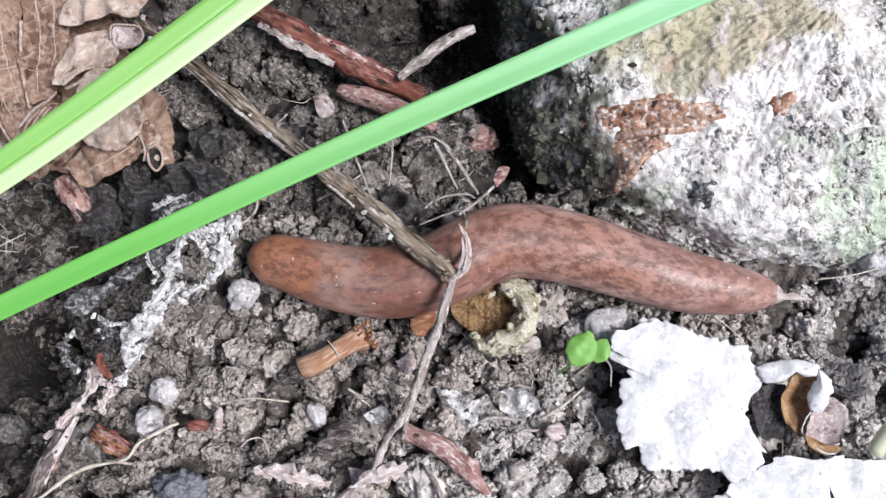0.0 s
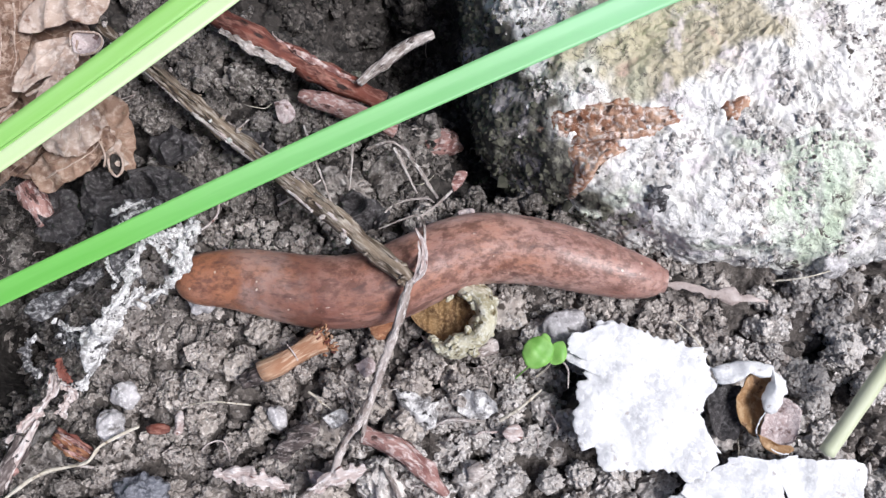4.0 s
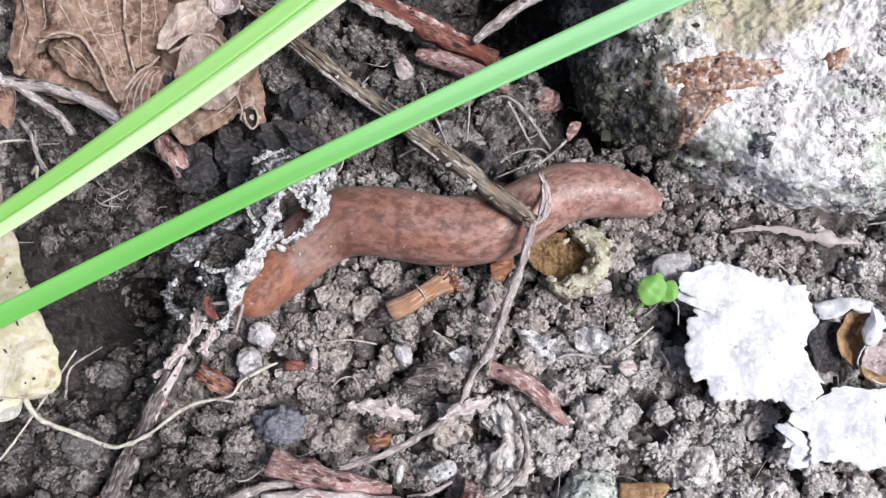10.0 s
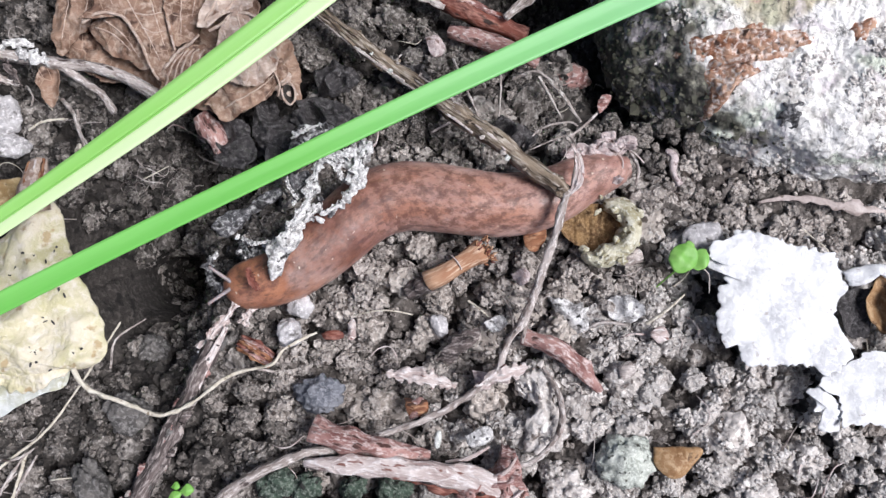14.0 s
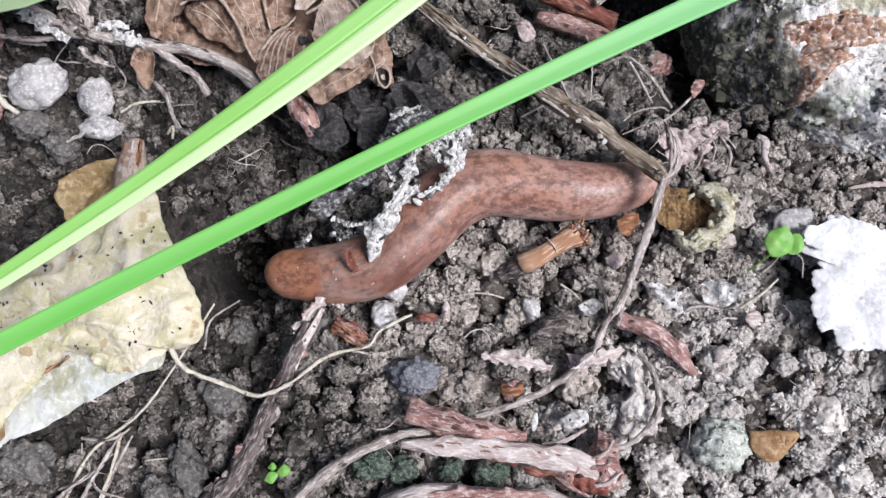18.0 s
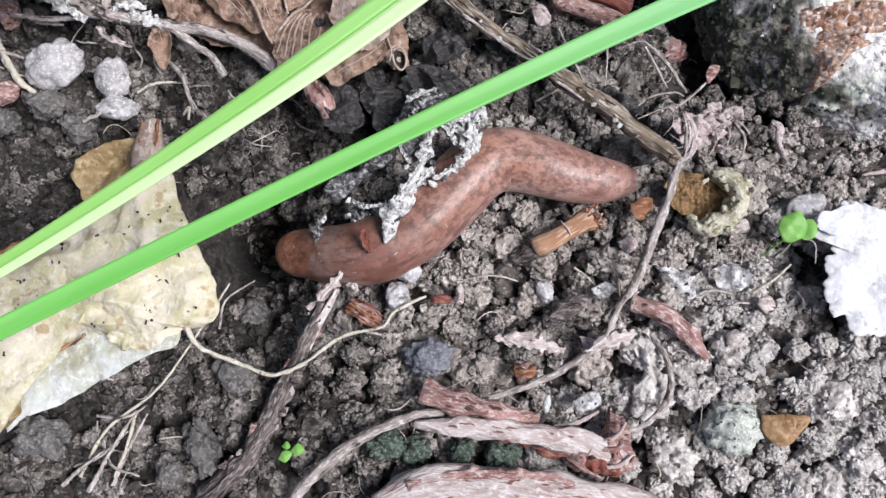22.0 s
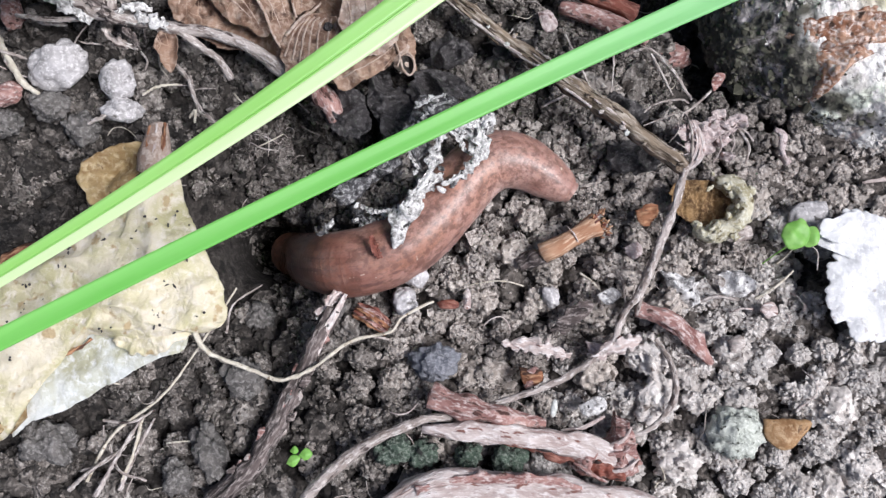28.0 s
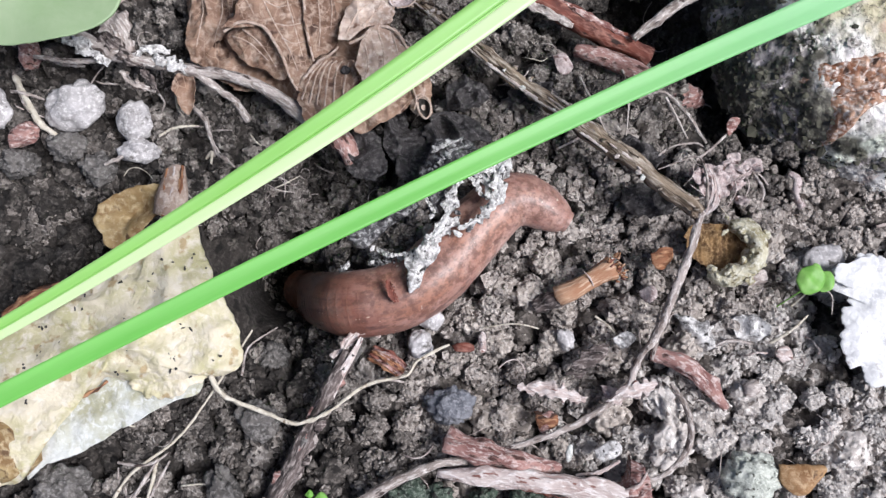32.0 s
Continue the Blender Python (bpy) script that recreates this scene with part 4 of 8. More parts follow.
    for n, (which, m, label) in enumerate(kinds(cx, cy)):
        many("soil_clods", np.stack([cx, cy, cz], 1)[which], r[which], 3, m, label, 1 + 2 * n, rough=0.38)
    centres, sizes = [], []
    for x, y, q in placed:
        k = int(14 + 18 * q)
        a = rng.uniform(0, 2 * np.pi, k)
        e = np.arcsin(rng.uniform(-0.1, 1, k))
        z = soil_height(x, y, False) - 1.2 - 0.25 * q
        centres.append(np.stack([x + 1.0 * q * np.cos(e) * np.cos(a), y + 0.92 * q * np.cos(e) * np.sin(a), z + 0.92 * q * np.sin(e)], 1))
        sizes.append(0.12 + rng.gamma(1.6, 0.10, k))
    for x, y, z, q in zip(cx, cy, cz, r):
        k = int(4 + 8 * q)
        a = rng.uniform(0, 2 * np.pi, k)
        e = np.arcsin(rng.uniform(0.0, 1, k))
        centres.append(np.stack([x + q * np.cos(e) * np.cos(a), y + q * np.cos(e) * np.sin(a), z + 0.85 * q * np.sin(e)], 1))
        sizes.append(0.13 + rng.gamma(1.6, 0.09, k))
    centres, sizes = np.vstack(centres), np.concatenate(sizes)
    for n, (which, m, label) in enumerate(kinds(centres[:, 0], centres[:, 1])):
        many("soil_grains", centres[which], sizes[which], 1, m, "small grains: " + label, 6 + n, rough=0.6)
    n = 9000
    x, y = rng.uniform(-78, 48, n), rng.uniform(-50, 36, n)
    keep = free(x, y, 4.0)
    x, y = x[keep], y[keep]
    q = rng.gamma(2.0, 0.13, len(x)) + 0.10
    dark = shade_zone(x, y)
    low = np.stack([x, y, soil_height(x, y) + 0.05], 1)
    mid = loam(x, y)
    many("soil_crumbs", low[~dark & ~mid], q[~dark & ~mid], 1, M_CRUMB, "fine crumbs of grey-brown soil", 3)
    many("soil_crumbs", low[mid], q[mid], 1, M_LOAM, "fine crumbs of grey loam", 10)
    many("soil_crumbs", low[dark], q[dark], 1, M_SHADE_CRUMB, "fine dark crumbs, shade painted into their tone", 5)
    # low crumbs where the slug has its way
    n = 7000
    x, y = rng.uniform(-60, 32, n), rng.uniform(-30, 18, n)
    d = near_track(x, y)
    keep = (d < 4.4) & ~inside(x, y, STONE_RIM)
    x, y, d = x[keep], y[keep], d[keep]
    q = np.minimum(rng.gamma(1.3, 0.34, len(x)) + 0.14, 1.3)
    dark = shade_zone(x, y) | loam(x, y)
    low = np.stack([x, y, slope(y) - 1.2 + rng.uniform(-0.9, 0.1, len(x)) - 0.8 * q + 0.28 * np.maximum(0, d - 2.0) - trail_dip(x, y)], 1)
    many("soil_crumbs", low[~dark], q[~dark], 2, M_CRUMB, "crumbs of soil pressed flat along a trail", 4, squash=0.65, rough=0.6)
    many("soil_crumbs", low[dark], q[dark], 2, M_LOAM, "dark crumbs of soil along a trail", 9, squash=0.65, rough=0.6)


# ---- the lichen-covered stone ----
def build_stone():
    stone = thing("stone", *STONE_MID, 0, "pale stone crusted with white lichen, set in soil", "stone")
    rings, around = 150, 460
    rim = spline(np.vstack([STONE_RIM, STONE_RIM[:1]]), around + 1)[:-1]
    mid = np.array(STONE_MID)
    grid = np.zeros((rings, around, 3))
    for k in range(rings):
        v = k / (rings - 1)
        if v < 0.72:
            r = v / 0.72 * 0.94
            xy = mid + (rim - mid) * r
            z = stone_profile(r)
        else:
            q = (v - 0.72) / 0.28
            r = 0.94 + 0.075 * math.sin(q * math.pi * 0.62)
            xy = mid + (rim - mid) * r
            z = stone_profile(0.94) * (1 - q) - 6.5 * q
        grid[k, :, :2] = xy
        grid[k, :, 2] = slope(xy[:, 1]) + z + stone_dip(xy[:, 0], xy[:, 1])
    du, dv = np.gradient(grid, axis=0), np.roll(grid, -1, 1) - np.roll(grid, 1, 1)
    nrm = np.cross(du, dv)
    nrm /= np.linalg.norm(nrm, axis=2)[:, :, None] + 1e-9
    flat, n = grid.reshape(-1, 3), nrm.reshape(-1, 3)
    if n[around * 40, 2] < 0:
        n = -n
    lift = np.array([1.2 * noise.noise(Vector(p) * 0.2) + 0.35 * noise.noise(Vector(p) * 0.6) + 0.35 * abs(noise.noise(Vector(p) * 1.1)) + 0.3 * noise.noise(Vector(p) * 2.3) + 0.2 * noise.noise(Vector(p) * 5.0) for p in flat])
    plate = np.array([noise.voronoi(Vector(p) * 0.75)[0][0] for p in flat])
    flat = flat + n * (lift + 0.4 * (0.6 - np.minimum(plate, 0.6)))[:, None]
    flat[:around] = flat[:around].mean(0)
    faces = []
    for k in range(rings - 1):
        for a in range(around):
            b = (a + 1) % around
            faces.append((k * around + a, (k + 1) * around + a, (k + 1) * around + b, k * around + b))
    x, y = flat[:, 0], flat[:, 1]
    wob = 0.55 * (grain(x, y, 3.0, 88) - 0.5) + 0.35 * (grain(x, y, 1.1, 89) - 0.5)
    (fx, fy), (gx, gy) = [(24.4, 20), (38.4, 5.6)]
    film = np.clip(1.0 - 0.5 * (((x - fx) / 9.5) ** 2 + ((y - fy) / 5.0) ** 2) + wob, 0, 1)
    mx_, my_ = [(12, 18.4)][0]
    # dark foot band and left flank: moss plus painted shade
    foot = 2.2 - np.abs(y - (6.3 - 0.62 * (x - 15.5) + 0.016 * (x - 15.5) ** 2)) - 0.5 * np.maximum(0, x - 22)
    moss_shade = np.clip(np.maximum(0.5 + (mx_ + 0.31 * (my_ - y) - x) / 5.0 + wob * 1.3, 0.35 * foot + wob * 2.2), 0, 1)
    green = np.clip(1.0 - 0.5 * (((x - gx) / 5.0) ** 2 + ((y - gy) / 6.0) ** 2) + wob, 0, 1)
    part("body", (flat, faces), M_STONE, stone, attribute=np.stack([film, moss_shade, green], 1))
    dice = np.random.default_rng(17)
    body = flat.reshape(rings, around, 3)
    k, a = dice.integers(12, rings - 8, 15000), dice.integers(0, around, 15000)
    p = body[k, a] + dice.normal(0, 0.12, (15000, 3))
    p = p[(p[:, 0] < 48) & (p[:, 1] < 36) & (p[:, 1] > -6)]
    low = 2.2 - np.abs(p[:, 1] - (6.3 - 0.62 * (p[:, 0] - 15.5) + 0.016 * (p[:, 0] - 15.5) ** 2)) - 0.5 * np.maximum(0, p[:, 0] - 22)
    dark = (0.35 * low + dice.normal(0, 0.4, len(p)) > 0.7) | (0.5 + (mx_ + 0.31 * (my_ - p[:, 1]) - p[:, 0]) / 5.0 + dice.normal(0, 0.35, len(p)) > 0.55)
    size = np.minimum(dice.gamma(1.4, 0.08, len(p)) + 0.07, 0.5)
    tan = (((p[:, 0] - fx) / 9.5) ** 2 + ((p[:, 1] - fy) / 5.0) ** 2) < 1
    pale = ~dark & ~tan & (grain(p[:, 0], p[:, 1], 2.5, 15) > 0.6)
    many("lichen_crust", p[pale], size[pale], 1, M_GRIT, "crumbly white lichen crust on the stone", 21, squash=0.35, rough=1.0)
    # crumbs of moss, darkened to paint the flank's shade
    many("moss_crust", p[dark], size[dark], 1, M_MOSS_SHADE, "mossy crumbs on the stone flank, shade painted into their tone", 22, squash=0.6, rough=0.9)
    rims = [
        [(12.6, 12.2), (13.4, 13.3), (14.7, 13.6), (16.9, 13.9), (19.1, 14.1), (21.8, 13.8), (24.6, 13.4), (25.9, 12.9), (26.3, 11.8), (25, 10.8), (22.8, 10.2), (21.2, 10.8), (18.5, 10.7), (15.7, 10.7), (13.9, 10.9)],
        [(15.2, 10.6), (17.9, 10.8), (21.2, 10.7), (22.8, 10.2), (21.4, 9.5), (19.7, 8.7), (18.6, 7.7), (17.8, 6.3), (16.7, 5), (15.7, 5.5), (16.2, 7.7), (15.4, 9.1)],
        [(14.2, 13), (16.9, 13.7), (20.4, 13.8), (24.5, 13.2), (25.4, 12.4), (21.5, 12.5), (17.2, 12.3)],
        [(15.2, 11.4), (18.6, 11.5), (22.9, 11.3), (25, 11.6), (23.2, 10.4), (19.2, 10.3), (16, 10.2)],
        [(29.1, 13.9), (30.3, 14.3), (31.7, 14.5), (32.5, 13.4), (31.9, 12.2), (30.4, 11.5), (29.3, 12.2)],
    ]
    for k, rim in enumerate(rims):
        def bark(x, y, r, k=k):
            ridge = 0.6 - np.abs(2 * grain(x * 0.6 + y * 0.2, y * 0.9 - x * 0.2, 1.7, 40 + k) - 1)
            return top_at(x, y) + (0.8, 0.85, 1.05, 1.0, 0.0)[k] - (1.2, 1.4, 1.3, 1.2, 1.0)[k] * r ** 3 + 0.9 * ridge + 0.5 * (grain(x, y, 1.2, 50 + k) - 0.5) + 0.3 * (grain(x, y, 0.4, 60 + k) - 0.5)
        part("broken_flake", leaf(rim, bark, thick=0.5, rings=44, around=180, ragged=1.8, seed=k), M_RUST, stone, "rust-brown broken flake")
    part("dark_pit", leaf([(23.4, 6.2), (25, 6.3), (25.3, 4.9), (24.1, 4.2), (23.1, 4.9)], lambda x, y, r: top_at(x, y) + 0.9 - 0.8 * r * r + 1.3 * (grain(x, y, 0.7, 68) - 0.5), 0.4, 14, 80, 3.0, 69), M_LEAF_ASH, stone, "blackish crumb set in the crust")


STONE_MID = [(35.3, 21.8)][0]
PATCH_MID = [(20.5, 11)][0]


def stone_profile(r):
    d = np.maximum(0, 1 - r) * 22
    return 9.0 * (1 - np.exp(-d / 2.6)) + 0.16 * d - 3.0


def stone_dip(x, y):
    px_, py_ = PATCH_MID
    return -1.6 * np.exp(-(((x - px_) / 6.5) ** 2 + ((y - py_) / 3.0) ** 2))


def top_at(x, y):
    """Roughly the stone's upper face above the slope."""
    mx, my = STONE_MID
    rim = spline(np.vstack([STONE_RIM, STONE_RIM[:1]]), 361)[:-1] - np.array(STONE_MID)
    ang = np.arctan2(rim[:, 1], rim[:, 0])
    order = np.argsort(ang)
    dist = np.interp(np.arctan2(y - my, x - mx), ang[order], np.linalg.norm(rim, axis=1)[order], period=2 * np.pi)
    return stone_profile(np.minimum(np.hypot(x - mx, y - my) / dist, 0.95)) + stone_dip(x, y)


# ---- grass blades hanging over the soil ----
BLADES = []


def build_blades():
    path = on([(-62, -19.3), (-43.3, -9.5), (-24.7, 0), (-6, 9.2), (12.7, 18), (31.3, 26.6), (50, 34.8)], [20.3, 17.9, 15.6, 13.6, 11.8, 10.2, 8.7])
    blade = thing("tall_grass", -28.6, -1.9, 13.8, "smooth bright green grass blade hanging above the soil", "grass", "grass blades")
    part("blade", ribbon(path, [1.75, 1.8, 1.85, 2.1, 2.45, 2.75, 2.85], 0.12, 0.06, across=9, count=90), M_GRASS, blade)
    part("midrib", ribbon(path + (0, 0, -0.008), [0.25, 0.3, 0.4, 0.4], 0.05, 0.0, across=3, count=90), M_GRASS_DEEP, blade)
    top = on([(-74, -20.9), (-60, -12.7), (-46, -3.6), (-32, 6.3), (-18, 17.1), (-4, 28.7), (10, 41.3)], [18.6, 18.8, 19.1, 19.3, 19.6, 19.8, 20])
    two = thing("tall_grass", -35.2, 4.0, 15.8, "yellow-green grass blade folded along its midrib", "grass", "grass blades")
    wide = [1.2, 1.65, 2.2, 3.0, 3.3, 3.4, 3.4]
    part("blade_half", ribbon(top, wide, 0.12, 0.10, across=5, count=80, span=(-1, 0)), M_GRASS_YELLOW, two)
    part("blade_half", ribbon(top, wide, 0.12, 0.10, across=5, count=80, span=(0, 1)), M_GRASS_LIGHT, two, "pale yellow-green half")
    part("midrib", ribbon(top + (0.02, -0.03, 0.03), [0.08, 0.14, 0.26, 0.3], 0.05, 0.0, across=3, count=80), M_GRASS_YELLOW, two)
    c = on([(38.2, -18.1), (41.3, -13.5), (44.3, -8.9), (50.5, 0.4)], [4, 5, 6, 8])
    BLADES.extend([blade, two])
    single("grass_stalk", tube(c, [0.75, 0.7, 0.6], 10, 0.05), M_STALK, "pale whitish-green grass stalk leaning over soil", "grass")
    green = leaf([(-71.9, 19.5), (-62.9, 22.9), (-55.4, 19.7), (-54.9, 16.1), (-57.6, 13.7), (-61.6, 12.7), (-66.1, 12.4), (-72.2, 13)], lambda x, y, r: 15 + 1.2 * (grain(x, y, 6, 3) - 0.5), 0.2, ragged=0.2)
    single("green_leaf", green, M_GREEN_LEAF, "pale green leaf hanging over the litter", "leaf")


# ---- leaf litter ----
BROWN_RIM = [(-54.1, 27.4), (-52.6, 19.8), (-51.8, 15.5), (-50.6, 12.9), (-47.6, 10.7), (-43.5, 10.2), (-39.7, 8.6), (-35.6, 7), (-32.4, 6.9), (-29.8, 8.4), (-27.8, 10.5), (-25.8, 7.4), (-26.2, 12), (-27.6, 15), (-29.2, 16), (-30.5, 17.8), (-31.2, 22.5), (-36.1, 29.5), (-46.4, 30.7)]


def build_brown_leaf():
    rim = BROWN_RIM
    def crumpled(x, y, r):
        fold = 1 - np.abs(2 * grain(x * 0.75 + y * 0.55, y * 0.3 - x * 0.2, 3.4, 61) - 1)
        crease = 1 - np.abs(2 * grain(x * 0.9 - y * 0.4, y * 0.9 + x * 0.3, 1.7, 64) - 1)
        return 1.5 - 0.8 * r * r + 1.8 * fold + 0.9 * crease + 0.7 * (grain(x, y, 1.8, 62) - 0.5) + 0.25 * (grain(x, y, 0.8, 63) - 0.5)
    lf = thing("dead_leaf", *rim[0], 0, "crumpled brown dead leaf with pale veins", "leaf")
    part("blade", leaf(rim, crumpled, 0.15, 40, 220, 0.8, 6), M_LEAF_BROWN, lf)
    panels = [
        ("fold", [(-52.3, 16.4), (-51.8, 18.9), (-51.2, 24), (-45.8, 24), (-45.6, 20.2), (-47.5, 16.7), (-49.4, 14.7), (-50.9, 13.2), (-51.9, 14.2)], 4.2, 0.3, 0.1, M_LEAF_BROWN, 66, [[(-50.6, 22), (-50.3, 18.5), (-50.9, 15)], [(-48.4, 22.5), (-48.2, 18.8), (-49, 15.6)], [(-46.6, 22), (-47, 18.9)]]),
        ("fold", [(-47.7, 16), (-45.7, 17.2), (-43.8, 16.8), (-42.5, 15.3), (-41.6, 13.4), (-40.7, 11.4), (-42.1, 11.2), (-43.6, 12.4), (-45.3, 13), (-46.9, 14.7)], 4.9, 0.25, 0.42, M_LEAF_BROWN, 67, [[(-46.8, 15.8), (-44.9, 15), (-43, 13.2)], [(-45.6, 16.4), (-43.8, 14.9), (-42.2, 12.6)]]),
        ("fold", [(-47.3, 15.9), (-46.2, 17.7), (-45.2, 20.8), (-43.6, 26.5), (-39.5, 26.5), (-39.6, 21.5), (-39.2, 17.2), (-38.7, 14.7), (-38.4, 13.2), (-39.3, 10.5), (-39.9, 10.1), (-40.8, 11.7), (-41.4, 13.5), (-42.3, 15), (-43.6, 16.5), (-45.6, 16.8)], 6.4, -0.28, 0.06, M_LEAF_BROWN, 68, [[(-44.2, 23), (-43.4, 19.5), (-42.2, 16.8), (-40.8, 14.4), (-39.8, 12)], [(-42, 25), (-41.3, 20.5), (-40.2, 16.5), (-39.4, 13.6)], [(-45.2, 19.4), (-44.2, 17.6)], [(-43.3, 19.2), (-42, 18.6), (-40.6, 18.9)], [(-42.2, 16.8), (-40.9, 16.6), (-39.6, 17)], [(-41.4, 15.3), (-40.4, 14.8), (-39.2, 15.2)]]),
        ("fold", [(-39.7, 21.7), (-39.3, 26.7), (-35.4, 26.8), (-35.6, 21.1), (-35.4, 17.4), (-35.8, 15.2), (-37.4, 13.7), (-38.4, 13.4), (-39, 16.1)], 5.7, -0.38, -0.04, M_LEAF_BROWN, 69, [[(-38.6, 24), (-38, 20), (-37.6, 16.4), (-37.8, 14.2)], [(-37, 24), (-36.6, 20), (-36.5, 16.5)]]),
        ("pleated_lobe", [(-40.1, 9.1), (-39.3, 11.2), (-38, 12.9), (-36.6, 13.8), (-34.2, 13.2), (-32.6, 11.2), (-35.6, 7.7), (-38.7, 6.2)], 5.2, 0.05, 0.25, M_LEAF_BROWN, 70, [[(-39.5, 9.2), (-38.4, 11.7), (-37.4, 13)], [(-38.7, 8.8), (-37.8, 11.9), (-36.9, 13.2)], [(-37.9, 8.6), (-37.2, 12.1), (-36.4, 13.2)], [(-37.1, 8.4), (-36.6, 12.3), (-35.9, 13.2)], [(-36.2, 8.6), (-35.9, 12.2), (-35.3, 13.1)], [(-35.2, 9), (-34.9, 12), (-34.6, 12.9)]]),
        ("fold", [(-35.6, 7.5), (-32.5, 9.9), (-29.5, 9.6), (-27.6, 12), (-27, 10.2), (-29.8, 7.8), (-33.3, 5.9)], 4.4, -0.05, 0.3, M_LEAF_BROWN, 71, [[(-33.5, 7.2), (-30.6, 8.6), (-28, 10.6)]]),
        ("pale_lobe", [(-35.7, 15), (-35.3, 17.5), (-33.4, 20), (-30.5, 20.3), (-29.8, 18.2), (-30.4, 16.7), (-32, 16.6), (-33.3, 15.9), (-34.5, 14.9)], 7.0, -0.02, -0.15, M_LEAF_PALE, 72, [[(-34.8, 15.6), (-33.9, 17.6), (-32.4, 19.4)], [(-33.2, 16.4), (-32.2, 17.8), (-31, 19.2)]]),
        ("pale_lobe", [(-33.3, 15.1), (-31.8, 16.5), (-30.4, 16.5), (-29.4, 15.6), (-28.4, 13.9), (-27.5, 11.6), (-29.7, 9.2), (-32.3, 9.5), (-33.2, 11), (-33.8, 12.2), (-33.6, 13.6)], 6.6, -0.1, 0.16, M_LEAF_PALE, 73, [[(-32.9, 14.6), (-32.6, 12.8), (-32.9, 11)], [(-31.6, 16), (-31, 13.6), (-31.2, 10.6)], [(-30.2, 16), (-29.6, 13.6), (-29.6, 10.6)]]),
    ]
    for name, rim, h, gx, gy, m, seed, veins in panels:
        mid = np.mean(rim, axis=0)
        def sheet(x, y, r=0.0, h=h, gx=gx, gy=gy, seed=seed, mid=mid):
            return h + gx * (x - mid[0]) + gy * (y - mid[1]) + 1.1 * (0.5 - np.abs(2 * grain(x * 0.9 + y * 0.3, y * 0.3, 2.0, seed) - 1)) + 0.5 * (grain(x, y, 1.1, seed + 20) - 0.5) + 0.2 * (grain(x, y, 0.45, seed + 40) - 0.5)
        part(name, leaf(rim, sheet, 0.14, 30, 150, 0.6, seed), m, lf, "paler curled lobe" if m is M_LEAF_PALE else "")
        for k, run in enumerate(veins):
            q = spline(run, 30)
            part("vein", tube(np.column_stack([q, slope(q[:, 1]) + sheet(q[:, 0], q[:, 1])]), [0.11, 0.05] if name != "pleated_lobe" else [0.13, 0.10], 6, 0.3, seed + k, count=30), M_LEAF_PALE, lf)
    for k, (run, h) in enumerate((([(-47.2, 15.7), (-45.5, 16.7), (-43.4, 16.4), (-42.2, 14.9), (-41.3, 13.3), (-40.6, 11.4), (-39.8, 9.9)], [7.4, 7.6, 7.2, 7.0, 6.8, 6.4, 6.0]), ([(-39.5, 21.3), (-39.1, 17), (-38.6, 14.6), (-38.2, 13)], [6.6, 6.5, 6.3, 6.1]), ([(-34.5, 14.7), (-33.2, 15.3), (-32, 16.3), (-30.4, 16.3), (-29.3, 15.4), (-28.5, 13.8)], [7.0, 7.3, 7.5, 7.4, 7.1, 6.6]), ([(-39.3, 11.1), (-37.9, 12.8), (-36.5, 13.7), (-35.7, 14.5)], [5.8, 6.0, 6.2, 6.4]))):
        part("ridge", tube(on(run, h), [0.16, 0.18, 0.12], 8, 0.4, 85 + k), M_LEAF_PALE, lf, "pale creased edge")
    # no opening here: a dark lump paints the hole's shade
    part("hole", pebble(-35.0, 12.2, 5.6, 0.5, 0.5, 0.3, 0, 4, 0.3, 2), M_LEAF_DARK, lf, "dark lump for the shade in a round hole")
    part("hollow", leaf([(-30.7, 20.1), (-30.3, 20.7), (-28.3, 20.5), (-27.7, 19.7), (-28.2, 18.8), (-29.7, 18.6), (-30.4, 18.9)], lambda x, y, r: 7.2 - 1.0 * (1 - r), 0.12, 8, 40, 0.2, 72), M_TUFT, lf, "pinkish hollow pocket")
    part("rim", tube(on([(-30.7, 19.4), (-30.6, 20.6), (-29.4, 20.7), (-28.1, 20.5), (-27.7, 19.6), (-28.4, 18.7), (-29.7, 18.5)], [7.3, 7.5, 7.4, 7.5, 7.2]), 0.11, 6, 0.4, 73), M_LEAF_PALE, lf, "pale rim of the pocket")
    part("pale_lobe", leaf([(-35.9, 21), (-35.4, 22.9), (-33.9, 24.4), (-32.3, 25.3), (-28, 25.3), (-27.5, 23.8), (-28.1, 22), (-29.2, 21.5), (-31.2, 21.9), (-33.2, 21), (-34.5, 20.8)], lambda x, y, r: 7.4 - 0.5 * r + 1.0 * (0.5 - np.abs(2 * grain(x, y * 0.5, 2.0, 173) - 1)), 0.15, 18, 90, 0.5, 74), M_LEAF_PALE, lf, "paler wrinkled lobe")
    part("curled_lobe", leaf([(-52.7, 11.6), (-51.6, 12.3), (-50.7, 11), (-50.7, 8.6), (-51.3, 7.5), (-52.3, 8.6), (-53, 10.1)], lambda x, y, r: 3.4 + 1.0 * r * r + 0.9 * (grain(x, y, 1.2, 174) - 0.5), 0.15, 12, 50, 0.6, 75), M_LEAF_BROWN, lf, "dark brown curled lobe")
    part("curled_tip", ribbon(on([(-31.1, 14.2), (-29.6, 12.2), (-28.2, 10.3), (-26.9, 8.1)], [5.0, 4.6, 4.0, 3.6]), [2.4, 2.6, 2.4, 1.6], 0.14, -0.35, 0.25, 76, ragged=0.3), M_LEAF_PALE, lf, "tip rolled into a tube")
